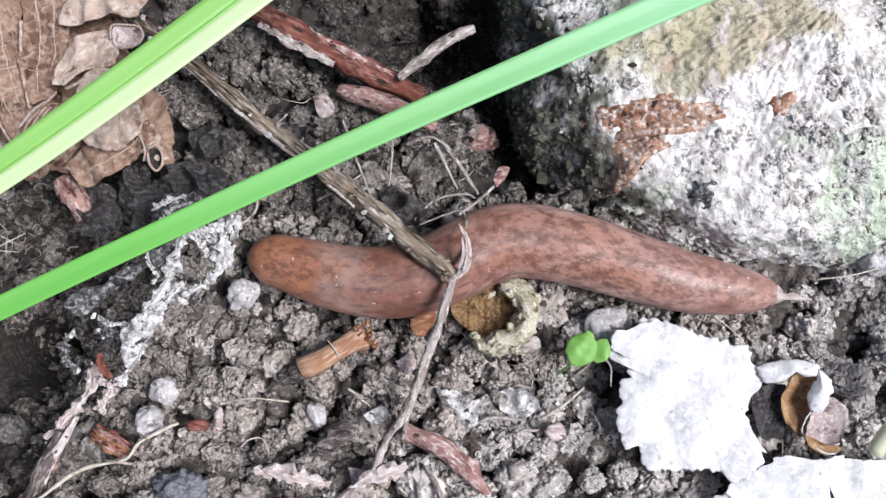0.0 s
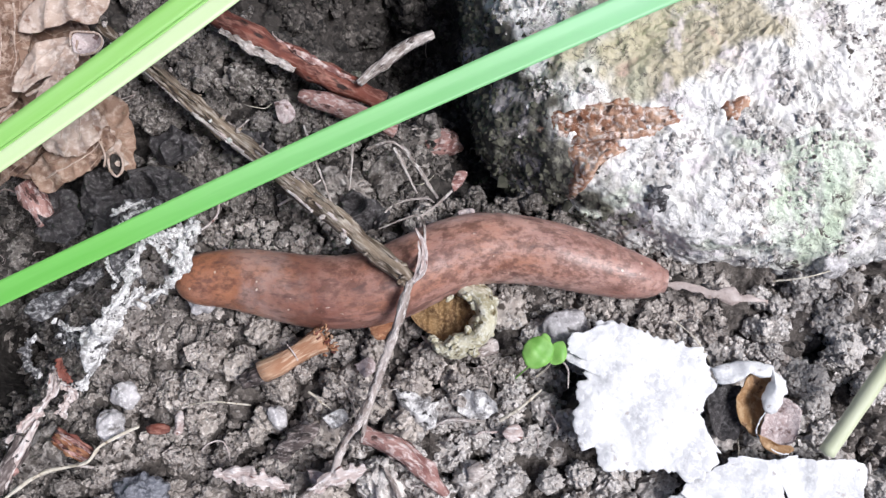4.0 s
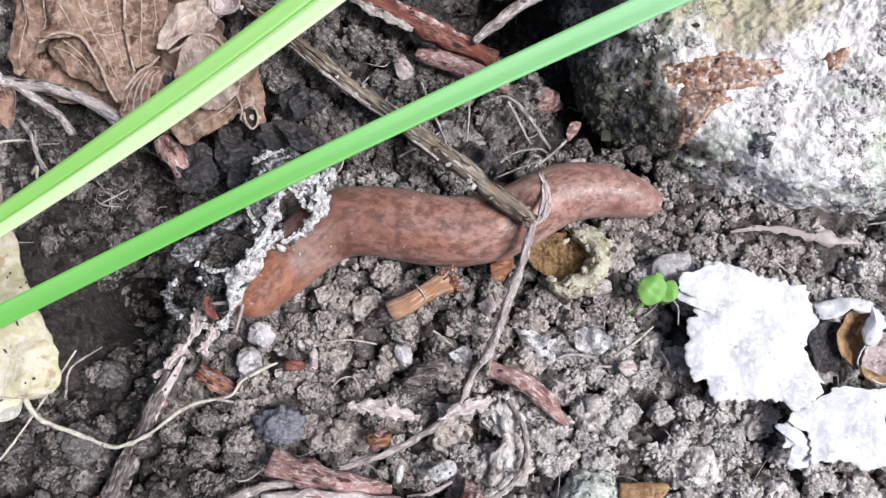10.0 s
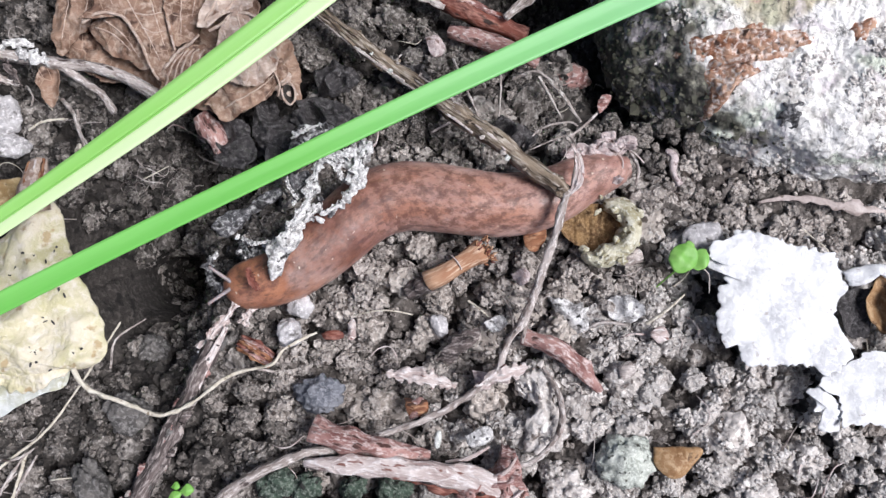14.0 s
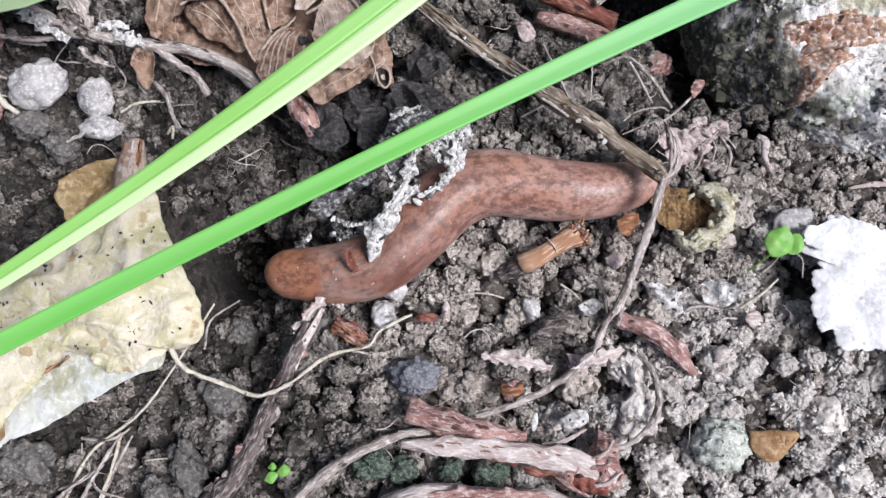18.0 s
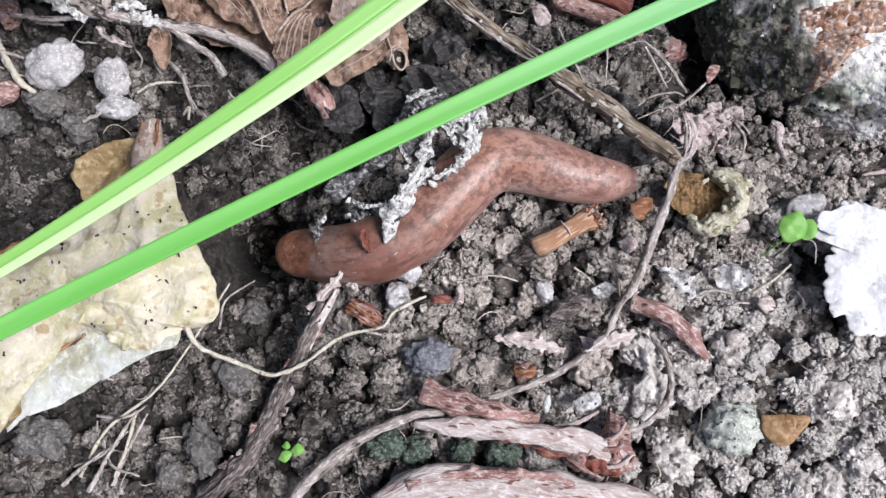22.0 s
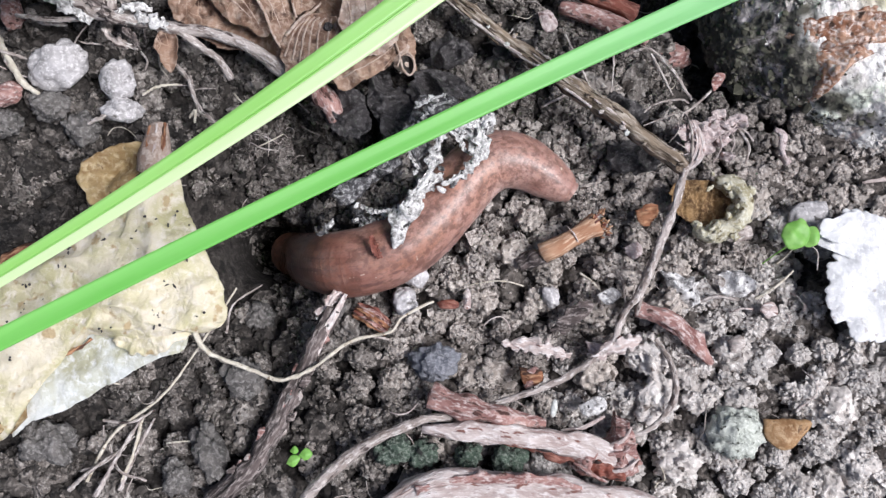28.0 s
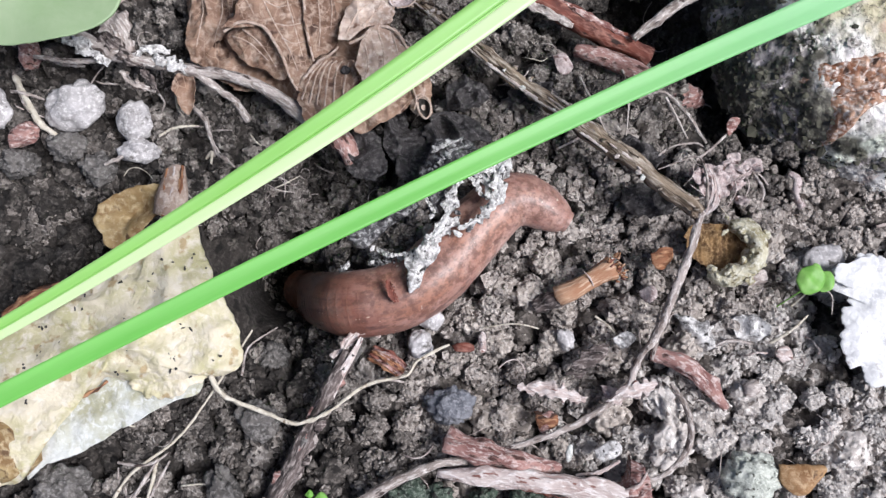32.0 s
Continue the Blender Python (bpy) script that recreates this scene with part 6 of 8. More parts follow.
def build_dark_litter():
    """Blackened leaf remains in the hollow behind the trail."""
    pieces = [
        ([(-26.6, 7.8), (-24.5, 8.9), (-21.1, 7.8), (-19.9, 5.5), (-22.6, 5), (-25.9, 5.3)], 2.2), ([(-25.2, 11.4), (-22.4, 12.6), (-20.2, 11.1), (-21.2, 8.9), (-24.2, 8.6)], 1.6), ([(-31.3, 7.8), (-29.4, 8.3), (-28.1, 5.5), (-29.6, 2.8), (-31.4, 4.4)], 1.4),
        ([(-16.9, 12.6), (-13.5, 12), (-12.4, 10), (-15.7, 9.2), (-17.6, 10.6)], 1.2), ([(-5.2, 6.1), (-2.4, 5.3), (-1.3, 3.3), (-3.8, 2.2), (-5.7, 3.9)], 1.0), ([(-35.6, 7.3), (-32, 6.4), (-30.7, 2.6), (-33.7, 0.8), (-36.5, 3.9)], 1.8),
        ([(-5.4, 0.5), (-2.4, 0.8), (-0.7, -1.6), (-3.8, -2.8), (-5.8, -1.6)], 1.0), ([(5.1, -13.1), (7.7, -12.6), (9.2, -14.6), (7.6, -15.9), (5, -15.1)], 1.6), ([(-0.7, -13.1), (2.4, -13.6), (3.5, -16.2), (0.8, -16.7)], 1.2),
    ]
    for k, (rim, h) in enumerate(pieces):
        single("rotten_leaf", leaf(rim, lambda x, y, r, h=h, k=k: h - 0.5 * r + 2.0 * (0.5 - np.abs(2 * grain(x * 0.9 + y * 0.5, y * 0.8 - x * 0.4, 1.9, 110 + k) - 1)) + 0.8 * (grain(x, y, 0.7, 130 + k) - 0.5), 0.2, 20, 90, 1.8, 30 + k), M_LEAF_DARK if k < 7 else M_LEAF_GREY, "blackened piece of rotten leaf in the litter" if k < 7 else "grey crumpled piece of rotten leaf", "leaf", "rotten leaves")
    tuft = thing("fibre_tuft", *[(5.2, 1.6)][0], 0, "pinkish tuft of dry fibres and husks", "fibres")
    rng = random.Random(21)
    (cx, cy), = [(4.7, 1.7)]
    for k in range(20):
        a, d = rng.uniform(0, 6.28), rng.uniform(0.0, 3.4)
        x, y = cx + 1.25 * d * math.cos(a), cy + 0.85 * d * math.sin(a)
        z, q = rng.uniform(0.5, 2.4), rng.uniform(0.8, 1.9)
        rim = [(x + q * rng.uniform(0.5, 1.2) * math.cos(b), y + q * rng.uniform(0.35, 0.9) * math.sin(b)) for b in (0, 1.1, 2.2, 3.3, 4.4, 5.4)]
        part("scrap", leaf(rim, lambda x, y, r, z=z, k=k: z + 1.4 * (grain(x, y, 1.1, 200 + k) - 0.5) + 0.8 * (grain(x, y, 0.45, 230 + k) - 0.5) - 0.3 * r, 0.12, 8, 36, 0.7, 240 + k), M_TUFT, tuft)
    for k in range(10):
        x, y, b, q = cx + rng.uniform(-4, 4), cy + rng.uniform(-2.5, 2.5), rng.uniform(0, 6.28), rng.uniform(1.0, 2.4)
        part("fibre", tube(on([(x - q * math.cos(b), y - q * math.sin(b)), (x + 0.3, y), (x + q * math.cos(b), y + q * math.sin(b))], [1.2, 2.2, 1.4]), [0.09, 0.05], 5, 0.3, 70 + k, count=12), M_PALE_WOOD, tuft)
    wisp = thing("root_wisp", *[(-41.7, -0.3)][0], 0, "tangle of fine grey root hairs", "roots")
    (cx, cy), = [(-41.5, 0.2)]
    for k in range(18):
        x, y, a = cx + rng.uniform(-2.5, 2.5), cy + rng.uniform(-1.8, 1.8), rng.uniform(0, 6.28)
        p, bend = [], rng.uniform(-0.8, 0.8)
        for _ in range(7):
            p.append((x, y))
            x, y, a = x + 0.5 * math.cos(a), y + 0.5 * math.sin(a), a + 1.6 * bend * rng.uniform(0.2, 1.6)
        part("root_hair", tube(on(p, [rng.uniform(-0.6, 1.2) for _ in range(7)]), [0.045, 0.03], 5, 0.1, k, count=26), M_BARK_DARK if k % 3 else M_TWIG, wisp)


def build_sticks():
    stem = thing("dry_stem", *[(-13.6, 9.6)][0], 2, "dry brown grooved stem forking above the soil", "stem")
    part("stalk", tube(on([(-30.3, 22.8), (-23.8, 17.5), (-19, 13.5), (-13, 8.8), (-7.6, 4.5), (-2.3, 0.1), (0.9, -2.5)], [2.0, 2.4, 2.6, 3.4, 4.6, 5.6, 6.0]), [0.5, 0.62, 0.75, 0.8, 0.88, 0.88, 0.75], 18, 0.35, 2, ribs=0.09), M_STEM, stem)
    line = spline(on([(-30.3, 22.8), (-23.8, 17.5), (-19, 13.5), (-13, 8.8), (-7.6, 4.5), (-2.3, 0.1), (0.9, -2.5)], [2.0, 2.4, 2.6, 3.4, 4.6, 5.6, 6.0]), 61)
    rng = random.Random(14)
    for k in range(16):
        a, n = rng.randint(4, 46), rng.randint(8, 14)
        side, lift = rng.uniform(-0.85, 0.85), rng.uniform(-0.1, 0.2)
        run = line[a:min(60, a + n):3] + (0.62 * side, 0.78 * side, 0.8 * math.sqrt(1 - side * side) + lift)
        run[-1] += (rng.uniform(-0.3, 0.3), rng.uniform(-0.3, 0.3), 0.2)
        part("fibre", tube(run, [0.1, 0.2, 0.12], 6, 0.4, 130 + k), rng.choice((M_PALE_WOOD, M_STEM, M_STEM, M_TWIG)), stem)
    for k in range(44):
        x, y, z = line[int(60 * rng.random() ** 1.5)]
        side = rng.uniform(-1.1, 1.1)
        q = rng.uniform(0.08, 0.24)
        part("crust", pebble(x + 0.62 * side, y + 0.78 * side, z - slope(y) + 0.75 * math.sqrt(max(0, 1.2 - side * side)), q * 1.3, q, q * 0.6, rng.uniform(0, 180), k, 0.8, 3), M_LICHEN if k % 9 == 0 else M_STEM if k % 2 else M_TWIG, stem)
    part("side_twig", tube(np.vstack([on([(0.9, -2.4), (-0.1, -6), (-1.7, -10.4), (-3.4, -14.5), (-5.3, -17.5)], [6.2, 5.6, 4.6, 3.8, 3.0]), on([(-6.5, -20.3), (-11.5, -23.7), (-16.7, -25.6), (-20.7, -26.8)], [2.6, 2.2, 2.0, 1.6])]), [0.44, 0.42, 0.36, 0.32, 0.28], 10, 0.4, 3), M_TWIG, stem, "thin grey twig")
    part("side_twig", tube(on([(-2, -10.6), (-3.1, -14.6), (-3.6, -17.3)], [4.2, 3.2, 2.4]), [0.18, 0.28, 0.2], 7, 0.15, 4), M_TWIG, stem, "thin grey twig")
    part("peel", ribbon(on([(1.4, 2.3), (2.2, 0.6), (2.1, -1.5), (1.1, -2.6)], [7.4, 7.4, 7.2, 6.4]), [0.15, 0.5, 0.6, 0.5], 0.12, 0.1, 0.05, 31), M_PALE_WOOD, stem, "pale split fibres")
    part("peel", ribbon(on([(1.7, 1.1), (1.8, -0.5), (1.4, -2.4)], [7.6, 7.4, 6.6]), [0.12, 0.35, 0.4], 0.12, 0.1, 0.05, 32), M_PALE_WOOD, stem, "pale split fibres")
    for pts, hs, rs in (([(1.5, -1.9), (2.2, 1.1), (1.8, 3.5), (-0.1, 3.1), (-2.2, 2.3)], [6, 4.6, 3.6, 3, 2.4], [0.2, 0.15, 0.11, 0.07]), ([(1.5, 3.2), (3.5, 4.7), (5.4, 6.5)], [3.6, 3.4, 3.4], [0.12, 0.13, 0.16])):
        part("side_twig", tube(on(pts, hs), rs, 7, 0.15, 5), M_TWIG, stem, "thin grey twig")
    part("withered_tip", leaf([(4.6, 6.5), (5.3, 7.8), (6.3, 7.7), (5.9, 6.6), (5, 5.7)], lambda x, y, r: 3.8 + 0.5 * (grain(x, y, 0.8, 7) - 0.5), 0.2, 8, 40, 0.4, 16), M_PINK, stem, "withered reddish leaf tip")

    rs = thing("red_stick", *[(-10.5, 19.4)][0], 0, "dark red bark-covered stick in the litter", "stick")
    part("bark", tube(on([(-20.1, 24.5), (-16.1, 22.3), (-12.1, 20.1), (-7.5, 17.7), (-2, 15.1)], [1.2, 1.4, 1.2, 0.8, 0.2]), [1.0, 1.15, 1.2, 1.2, 0.9], 16, 0.25, 6), M_RED, rs)
    part("bark_peel", ribbon(on([(-18.3, 22.3), (-14.6, 20.1), (-10.7, 18.2)], [2.2, 2.4, 2.0]), [0.5, 0.9, 0.5], 0.15, -0.2, 0.15, 37, ragged=0.6), M_TWIG, rs, "grey peeling edge")
    part("bark_peel", ribbon(on([(-12.5, 21.2), (-9.1, 19.2), (-4.6, 16.9)], [2.4, 2.3, 1.6]), [0.3, 0.7, 0.4], 0.15, -0.2, 0.15, 38, ragged=0.6), M_PINK, rs, "pale peeling edge")
    single("red_stick", tube(on([(-10.3, 15.8), (-7.5, 14.9), (-3.6, 13.5), (-0.8, 12.1)], [0.4, 0.6, 0.3, 0]), [0.8, 1.0, 1.0, 0.6], 10, 0.3, 7), M_PINK, "reddish broken stick beside a longer one", "stick")
    single("grey_stick", tube(on([(-4.3, 16.7), (-2.1, 18.4), (0.3, 20.3), (3, 21.7)], [2.4, 2.8, 3, 2.6]), [0.45, 0.6, 0.6, 0.5], 10, 0.35, 8), M_TWIG, "short grey weathered stick", "stick")
    stub = thing("stem_stub", *[(-8.8, -9.9)][0], 0, "short broken brown stem with a frayed end", "stem")
    axis = [(-13.0, -11.1), (-11.6, -10.4), (-9.8, -9.4), (-8.3, -8.6), (-7.3, -8.1)]
    part("stalk", tube(on(axis, [1.7, 2.0, 2.2, 2.3, 2.3]), [1.15, 1.05, 0.95, 1.0, 1.2], 20, 0.16, 9, ribs=0.03), M_STUB, stub, "peeled tan stem")
    # dark red end, painted darker for the shadow it lies in
    part("dark_end", tube(on([(-15.2, -12.3), (-14.0, -11.7), (-12.8, -11.1)], [0.0, 0.5, 1.1]), [0.6, 0.85, 0.9], 14, 0.4, 10), M_BARK_DARK, stub, "dark end, its shadow painted into the bark")
    part("splinter", tube(on([(-10.6, -8.3), (-9.9, -9.1), (-9.5, -9.9)], [3.3, 3.4, 3.1]), [0.04, 0.08, 0.05], 5, 0.2, 11, count=10), M_PALE_WOOD, stub, "pale splinter")
    rng = random.Random(3)
    for k in range(60):
        u, side, up = rng.uniform(-0.5, 0.9), rng.uniform(-1.25, 1.25), rng.uniform(-0.9, 1.2)
        p = np.array([(-7.3 + 0.9 * u - 0.42 * side, -8.1 + 0.45 * u + 0.9 * side, slope(-8.1) + 2.3 + up), (-7.0 + 0.75 * u - 0.48 * side + rng.uniform(-0.25, 0.25), -7.95 + 0.38 * u + 1.0 * side + rng.uniform(-0.25, 0.25), slope(-8.1) + 2.4 + 1.15 * up)])
        part("fibre", tube(p, [0.17, 0.07], 5, 0.4, k, count=4), (M_BROWN, M_BROWN, M_STUB, M_RED)[k % 4], stub)

    st = thing("dark_stick", *[(-39.6, -25.5)][0], 0, "dark peeling stick pushed into the soil", "stick")
    part("stalk", tube(on([(-34.3, -16.6), (-35.8, -19.7), (-37.4, -23), (-39.8, -28), (-42.5, -32.3), (-46.3, -36.1)], [2.6, 2.2, 2, 1.8, 1.5, 1]), [0.7, 0.85, 0.9, 0.95, 1.05, 1.1], 14, 0.45, 10, ribs=0.06), M_BARK_DARK, st)
    rng = random.Random(23)
    for k, (x, y) in enumerate(spline([(-34.4, -17.3), (-35.9, -20.4), (-38, -24.5), (-40.1, -29), (-43.3, -33)], 40)):
        q = rng.uniform(0.12, 0.4)
        part("crust", pebble(x + rng.uniform(-1.0, 1.0), y + rng.uniform(-0.8, 0.8), 2.9 - 0.02 * k + rng.uniform(-0.4, 0.1), q * 1.8, q, q * 0.5, rng.uniform(40, 80), k, 0.8, 3), (M_CLOD, M_PINK, M_TWIG, M_BARK_DARK)[k % 4], st)
    part("split_end", ribbon(on([(-33, -15.1), (-33.7, -16.5), (-35.1, -19), (-35.9, -21.2)], [3.2, 3.2, 2.9, 2.6]), [0.4, 0.7, 0.8, 0.4], 0.2, 0.1, 0.1, 34), M_PALE_WOOD, st, "pale split end")
    single("pale_root", tube(on([(-47.7, -18.7), (-47, -20.2), (-45.4, -21.4), (-42.5, -22.4), (-39.1, -23.5), (-35.8, -22.1), (-32.5, -19.8), (-28.6, -18.9), (-27.3, -17.4), (-24.2, -15.9)], [4.2, 3.6, 3.2, 3, 3, 3.2, 3, 2.8, 2.6, 2]), [0.24, 0.19, 0.17, 0.12], 9, 0.7, 11, count=90), M_ROOT, "thin pale root curving over the soil", "root")
    tw = thing("branched_twig", *[(-53, 13.5)][0], 1, "dark forked twig with white lichen at one end", "twig")
    part("stalk", tube(on([(-70, 19.3), (-64.8, 17.4), (-61, 14.8), (-58, 13.6), (-52.1, 12.5), (-45.8, 11.4), (-42.2, 9.7), (-38.9, 7.2)], [4, 4.4, 4.6, 4.6, 4.4, 4.2, 3.6, 2.4]), [0.35, 0.55, 0.7, 0.65, 0.6, 0.6, 0.8, 0.9], 10, 0.3, 12), M_TWIG, tw)
    part("branch", tube(on([(-51.2, 12.4), (-48.7, 10.6), (-46.6, 9.1), (-45.3, 7.1)], [4.4, 4, 3.6, 3]), [0.45, 0.4, 0.4, 0.35], 8, 0.3, 13), M_TWIG, tw)
    part("branch", tube(on([(-68.2, 14), (-64, 13.4), (-59.9, 13.6)], [3, 3.4, 4]), [0.25, 0.3, 0.3], 8, 0.3, 14), M_TWIG, tw)
    part("broken_end", tube(on([(-36.6, 6.8), (-35.2, 4.5), (-34.4, 2.8)], [2, 1.4, 1]), [0.9, 1.2, 1.0], 10, 0.35, 15), M_PINK, tw)
    peel = [([(-64.7, 16.1), (-62.1, 14.5), (-59.5, 12.9)], [1.0, 1.5, 1.0]), ([(-61.5, 18.6), (-59, 17), (-57.3, 13.9)], [2.4, 2.8, 1.2]), ([(-60.4, 16), (-58.5, 14.2), (-55.9, 12.9)], [1.4, 1.6, 1.0]), ([(-57.1, 13.3), (-55.5, 14.4), (-53.3, 14.1)], [0.7, 1.0, 0.5]), ([(-58.1, 12.1), (-56.6, 10.6), (-54.5, 10)], [0.6, 0.8, 0.4]), ([(-56.1, 12.4), (-54.9, 10.9), (-54.3, 9.7)], [0.5, 0.7, 0.4]), ([(-55.5, 13), (-53.2, 12.9), (-51.2, 12.3)], [1.1, 1.3, 0.8])]
    for k, (pts, ws) in enumerate(peel):
        part("bark_peel", ribbon(on(pts, [5.0, 5.4, 4.8]), ws, 0.18, 0.15, 0.3, 90 + k, ragged=0.6, count=30), (M_LEAF_GREY, M_TWIG, M_BARK_DARK)[k % 3], tw, "grey peeling bark")
    # bark and sticks low in the litter
    single("bark_stick", tube(on([(-24.5, -25.2), (-20.7, -26.4), (-16.7, -27.3), (-13.1, -28.2)], [2.4, 2.6, 2.2, 1.4]), [1.25, 1.4, 1.0, 0.5], 18, 0.45, 16), M_PINK, "reddish peeling bark stick", "stick", "bark sticks")
    part("bark", ribbon(on([(-18, -29.5), (-13.6, -30.3), (-9.1, -31.4), (-5.3, -32.7)], [2.4, 2.2, 1.9, 1.6]), [0.6, 1.3, 1.5, 0.7], 0.2, -0.2, 0.2, 96, ragged=0.7), M_RED, single("bark_stick", tube(on([(-25.3, -28.4), (-21.3, -28.5), (-16.8, -28.8), (-11.8, -29.5), (-7.9, -30.6), (-4.6, -32.2)], [2.4, 3, 3, 2.8, 2.4, 2]), [0.4, 0.9, 0.95, 1.1, 1.2, 0.7], 18, 0.45, 17, flat=0.5), M_PALE_WOOD, "pale split stick with a red underside", "stick", "bark sticks"), "dark red bark")
    end = thing("bark_stick", -6.3, -30.8, 0, "reddish splintered bark end in the soil", "stick", "bark sticks")
    part("bark", leaf([(-5.8, -27.1), (-4.4, -27.9), (-3.7, -29.9), (-3.7, -32.6), (-5.9, -33.9), (-9.3, -33.1), (-11.5, -31), (-9, -30.6), (-7, -29.9), (-6.2, -28.8)], lambda x, y, r: 2.5 - 1.4 * r ** 3 + 1.1 * (0.5 - np.abs(2 * grain(x * 0.5 + y, y * 0.4 - x, 1.2, 201) - 1)) + 0.7 * (grain(x, y, 0.9, 202) - 0.5), 1.2, 26, 150, 1.4, 203), M_PINK, end)
    part("bark_peel", leaf([(-9.6, -31.3), (-8, -31.1), (-6.2, -31.9), (-5.2, -33.1), (-6.4, -33.5), (-8.8, -32.6)], lambda x, y, r: 3.0 - 0.8 * r ** 3 + 0.9 * (grain(x * 0.6 + y, y - x, 0.8, 204) - 0.5), 0.4, 14, 90, 1.0, 205), M_RED, end, "rust-red splintered face")
    for k, (a, b) in enumerate((((-7.4, -30.2), (-4.6, -28.2)), ((-8.2, -30.9), (-4.1, -29.8)), ((-7.6, -32.6), (-4.0, -31.2)), ((-10.4, -31.6), (-7.2, -33.4)))):
        part("splinter", tube(on([a, ((a[0] + b[0]) / 2 + 0.3, (a[1] + b[1]) / 2 - 0.2), b], [2.4, 3.0, 2.6]), [0.14, 0.26, 0.1], 6, 0.4, 206 + k, count=14), (M_PALE_WOOD, M_PINK)[k % 2], end)
    single("thin_twig", tube(on([(-37.4, -36.2), (-35.7, -33.8), (-31.3, -30.1), (-25.8, -27.7), (-22.4, -27.4)], [1.6, 2, 2.4, 2, 1.4]), [0.6, 0.6, 0.55, 0.4], 9, 0.25, 19), M_TWIG, "thin brown twig half under bark", "twig")
    wp = thing("wood_piece", *[(-16.7, -34.9)][0], 0, "broken piece of pale dry wood with peeling bark", "wood")
    part("wood", tube(on([(-28.5, -36.3), (-24.6, -34.3), (-16.8, -34.3), (-8.5, -35.5), (2.7, -39.5)], [1.5, 2.4, 2.6, 2.4, 2]), [1.8, 2.0, 2.0, 2.2, 2.2], 18, 0.25, 20, flat=0.7), M_PALE_WOOD, wp)
    part("bark", ribbon(on([(-26, -33.8), (-20.8, -32.7), (-14.2, -32.9), (-7.2, -34.5)], [3.6, 4.0, 4.0, 3.7]), [0.8, 1.2, 1.0, 0.7], 0.2, -0.15, 0.15, 36, ragged=0.6), M_PINK, wp, "thin reddish bark")
    single("bark_strip", tube(on([(-3.5, -16.6), (-0.9, -17.6), (1.6, -19.2), (4.2, -22.3)], [2.2, 2.6, 2.2, 1]), [0.7, 1.05, 0.9, 0.35], 16, 0.5, 21, flat=0.6), M_PINK, "curved strip of reddish bark", "bark")
    single("thin_twig", tube(on([(-1.6, -19.8), (-0.3, -22), (0.1, -24.8), (-1.1, -27.3), (-3.1, -28.9), (-4.8, -29.2)], [1.5, 2, 2, 1.8, 1.6, 1.2]), [0.2, 0.3, 0.34, 0.3, 0.25], 7, 0.2, 22), M_TWIG, "thin curved grey twig", "twig")
    single("bark_chip", leaf([(-11.9, -18.9), (-10.1, -16.4), (-7.4, -15.7), (-7.9, -17.2), (-10.1, -18.7)], lambda x, y, r: 1.6 - 0.5 * r + 0.7 * (grain(x, y, 1, 5) - 0.5), 0.25, 14, 90, 1.8, 17), M_BARK_DARK, "dark purplish flat chip of bark", "bark")
    single("leaf_chip", leaf([(9, -27.7), (13.4, -27.8), (13.5, -28.7), (11.8, -30.4), (10.2, -30.7), (9, -29.3)], lambda x, y, r: 2.2 - 0.6 * r * r, 0.25, 10, 50, 0.3, 18), M_LEAF_ORANGE, "small orange-brown piece of leaf", "leaf")
    single("leaf_chip", leaf([(-15.4, -22.9), (-13.7, -22.6), (-13.2, -24), (-14.9, -24.8)], lambda x, y, r: 1.7 - 0.6 * r * r, 0.25, 8, 40, 0.5, 19), M_PINK, "small reddish piece of leaf", "leaf")
    single("leaf_chip", leaf([(-12.9, 15.1), (-11.5, 15.3), (-10.7, 13.5), (-12.1, 13)], lambda x, y, r: 1.4 - 0.4 * r + 0.4 * (grain(x, y, 0.8, 8) - 0.5), 0.3, 8, 40, 0.2, 20), M_TUFT, "small pale pinkish chip", "leaf")
    chips = (
        ([(-24.1, -16.1), (-23.3, -15.8), (-21.8, -16), (-21.9, -16.7), (-23.5, -16.8)], M_RED, "small reddish chip of bark", "bark"), ([(-21.2, -15), (-20.5, -14.9), (-20.3, -16.6), (-21.1, -16.8)], M_PALE_WOOD, "small pale upright chip of wood", "wood"),
        ([(-15.4, -22.8), (-13.3, -22.7), (-13, -24), (-14.8, -24.5), (-15.5, -23.8)], M_BROWN, "small rusty chip of bark", "bark"), ([(-9.7, -26.4), (-7.4, -25.6), (-6.7, -26.7), (-8.6, -27.6)], M_LEAF_GREY, "pale grey chip of leaf", "leaf"),
        ([(-8.8, -20), (-6.1, -20.5), (-6.7, -21.6), (-8.4, -21.3)], M_TUFT, "pale pinkish chip of leaf", "leaf"), ([(5.8, -20), (7.3, -19.3), (7.7, -20.6), (6.3, -21.2)], M_TWIG, "small brown chip of bark", "bark"),
        ([(-7.5, -15.3), (-5.8, -14.5), (-4.9, -15.5), (-6.4, -16.5)], M_LEAF_GREY, "pale grey chip of leaf", "leaf"), ([(6.1, -8.6), (8.5, -8.2), (9, -9.4), (6.6, -9.8)], M_TWIG, "small brown chip of bark", "bark"),
        ([(-4.4, -10.5), (-3.1, -9.9), (-2.6, -10.9), (-3.8, -11.7)], M_TUFT, "pale pinkish chip of leaf", "leaf"), ([(9.2, -16.7), (10.8, -15.9), (11.5, -17.1), (10, -17.8)], M_PALE_WOOD, "small pale chip of wood", "wood"))
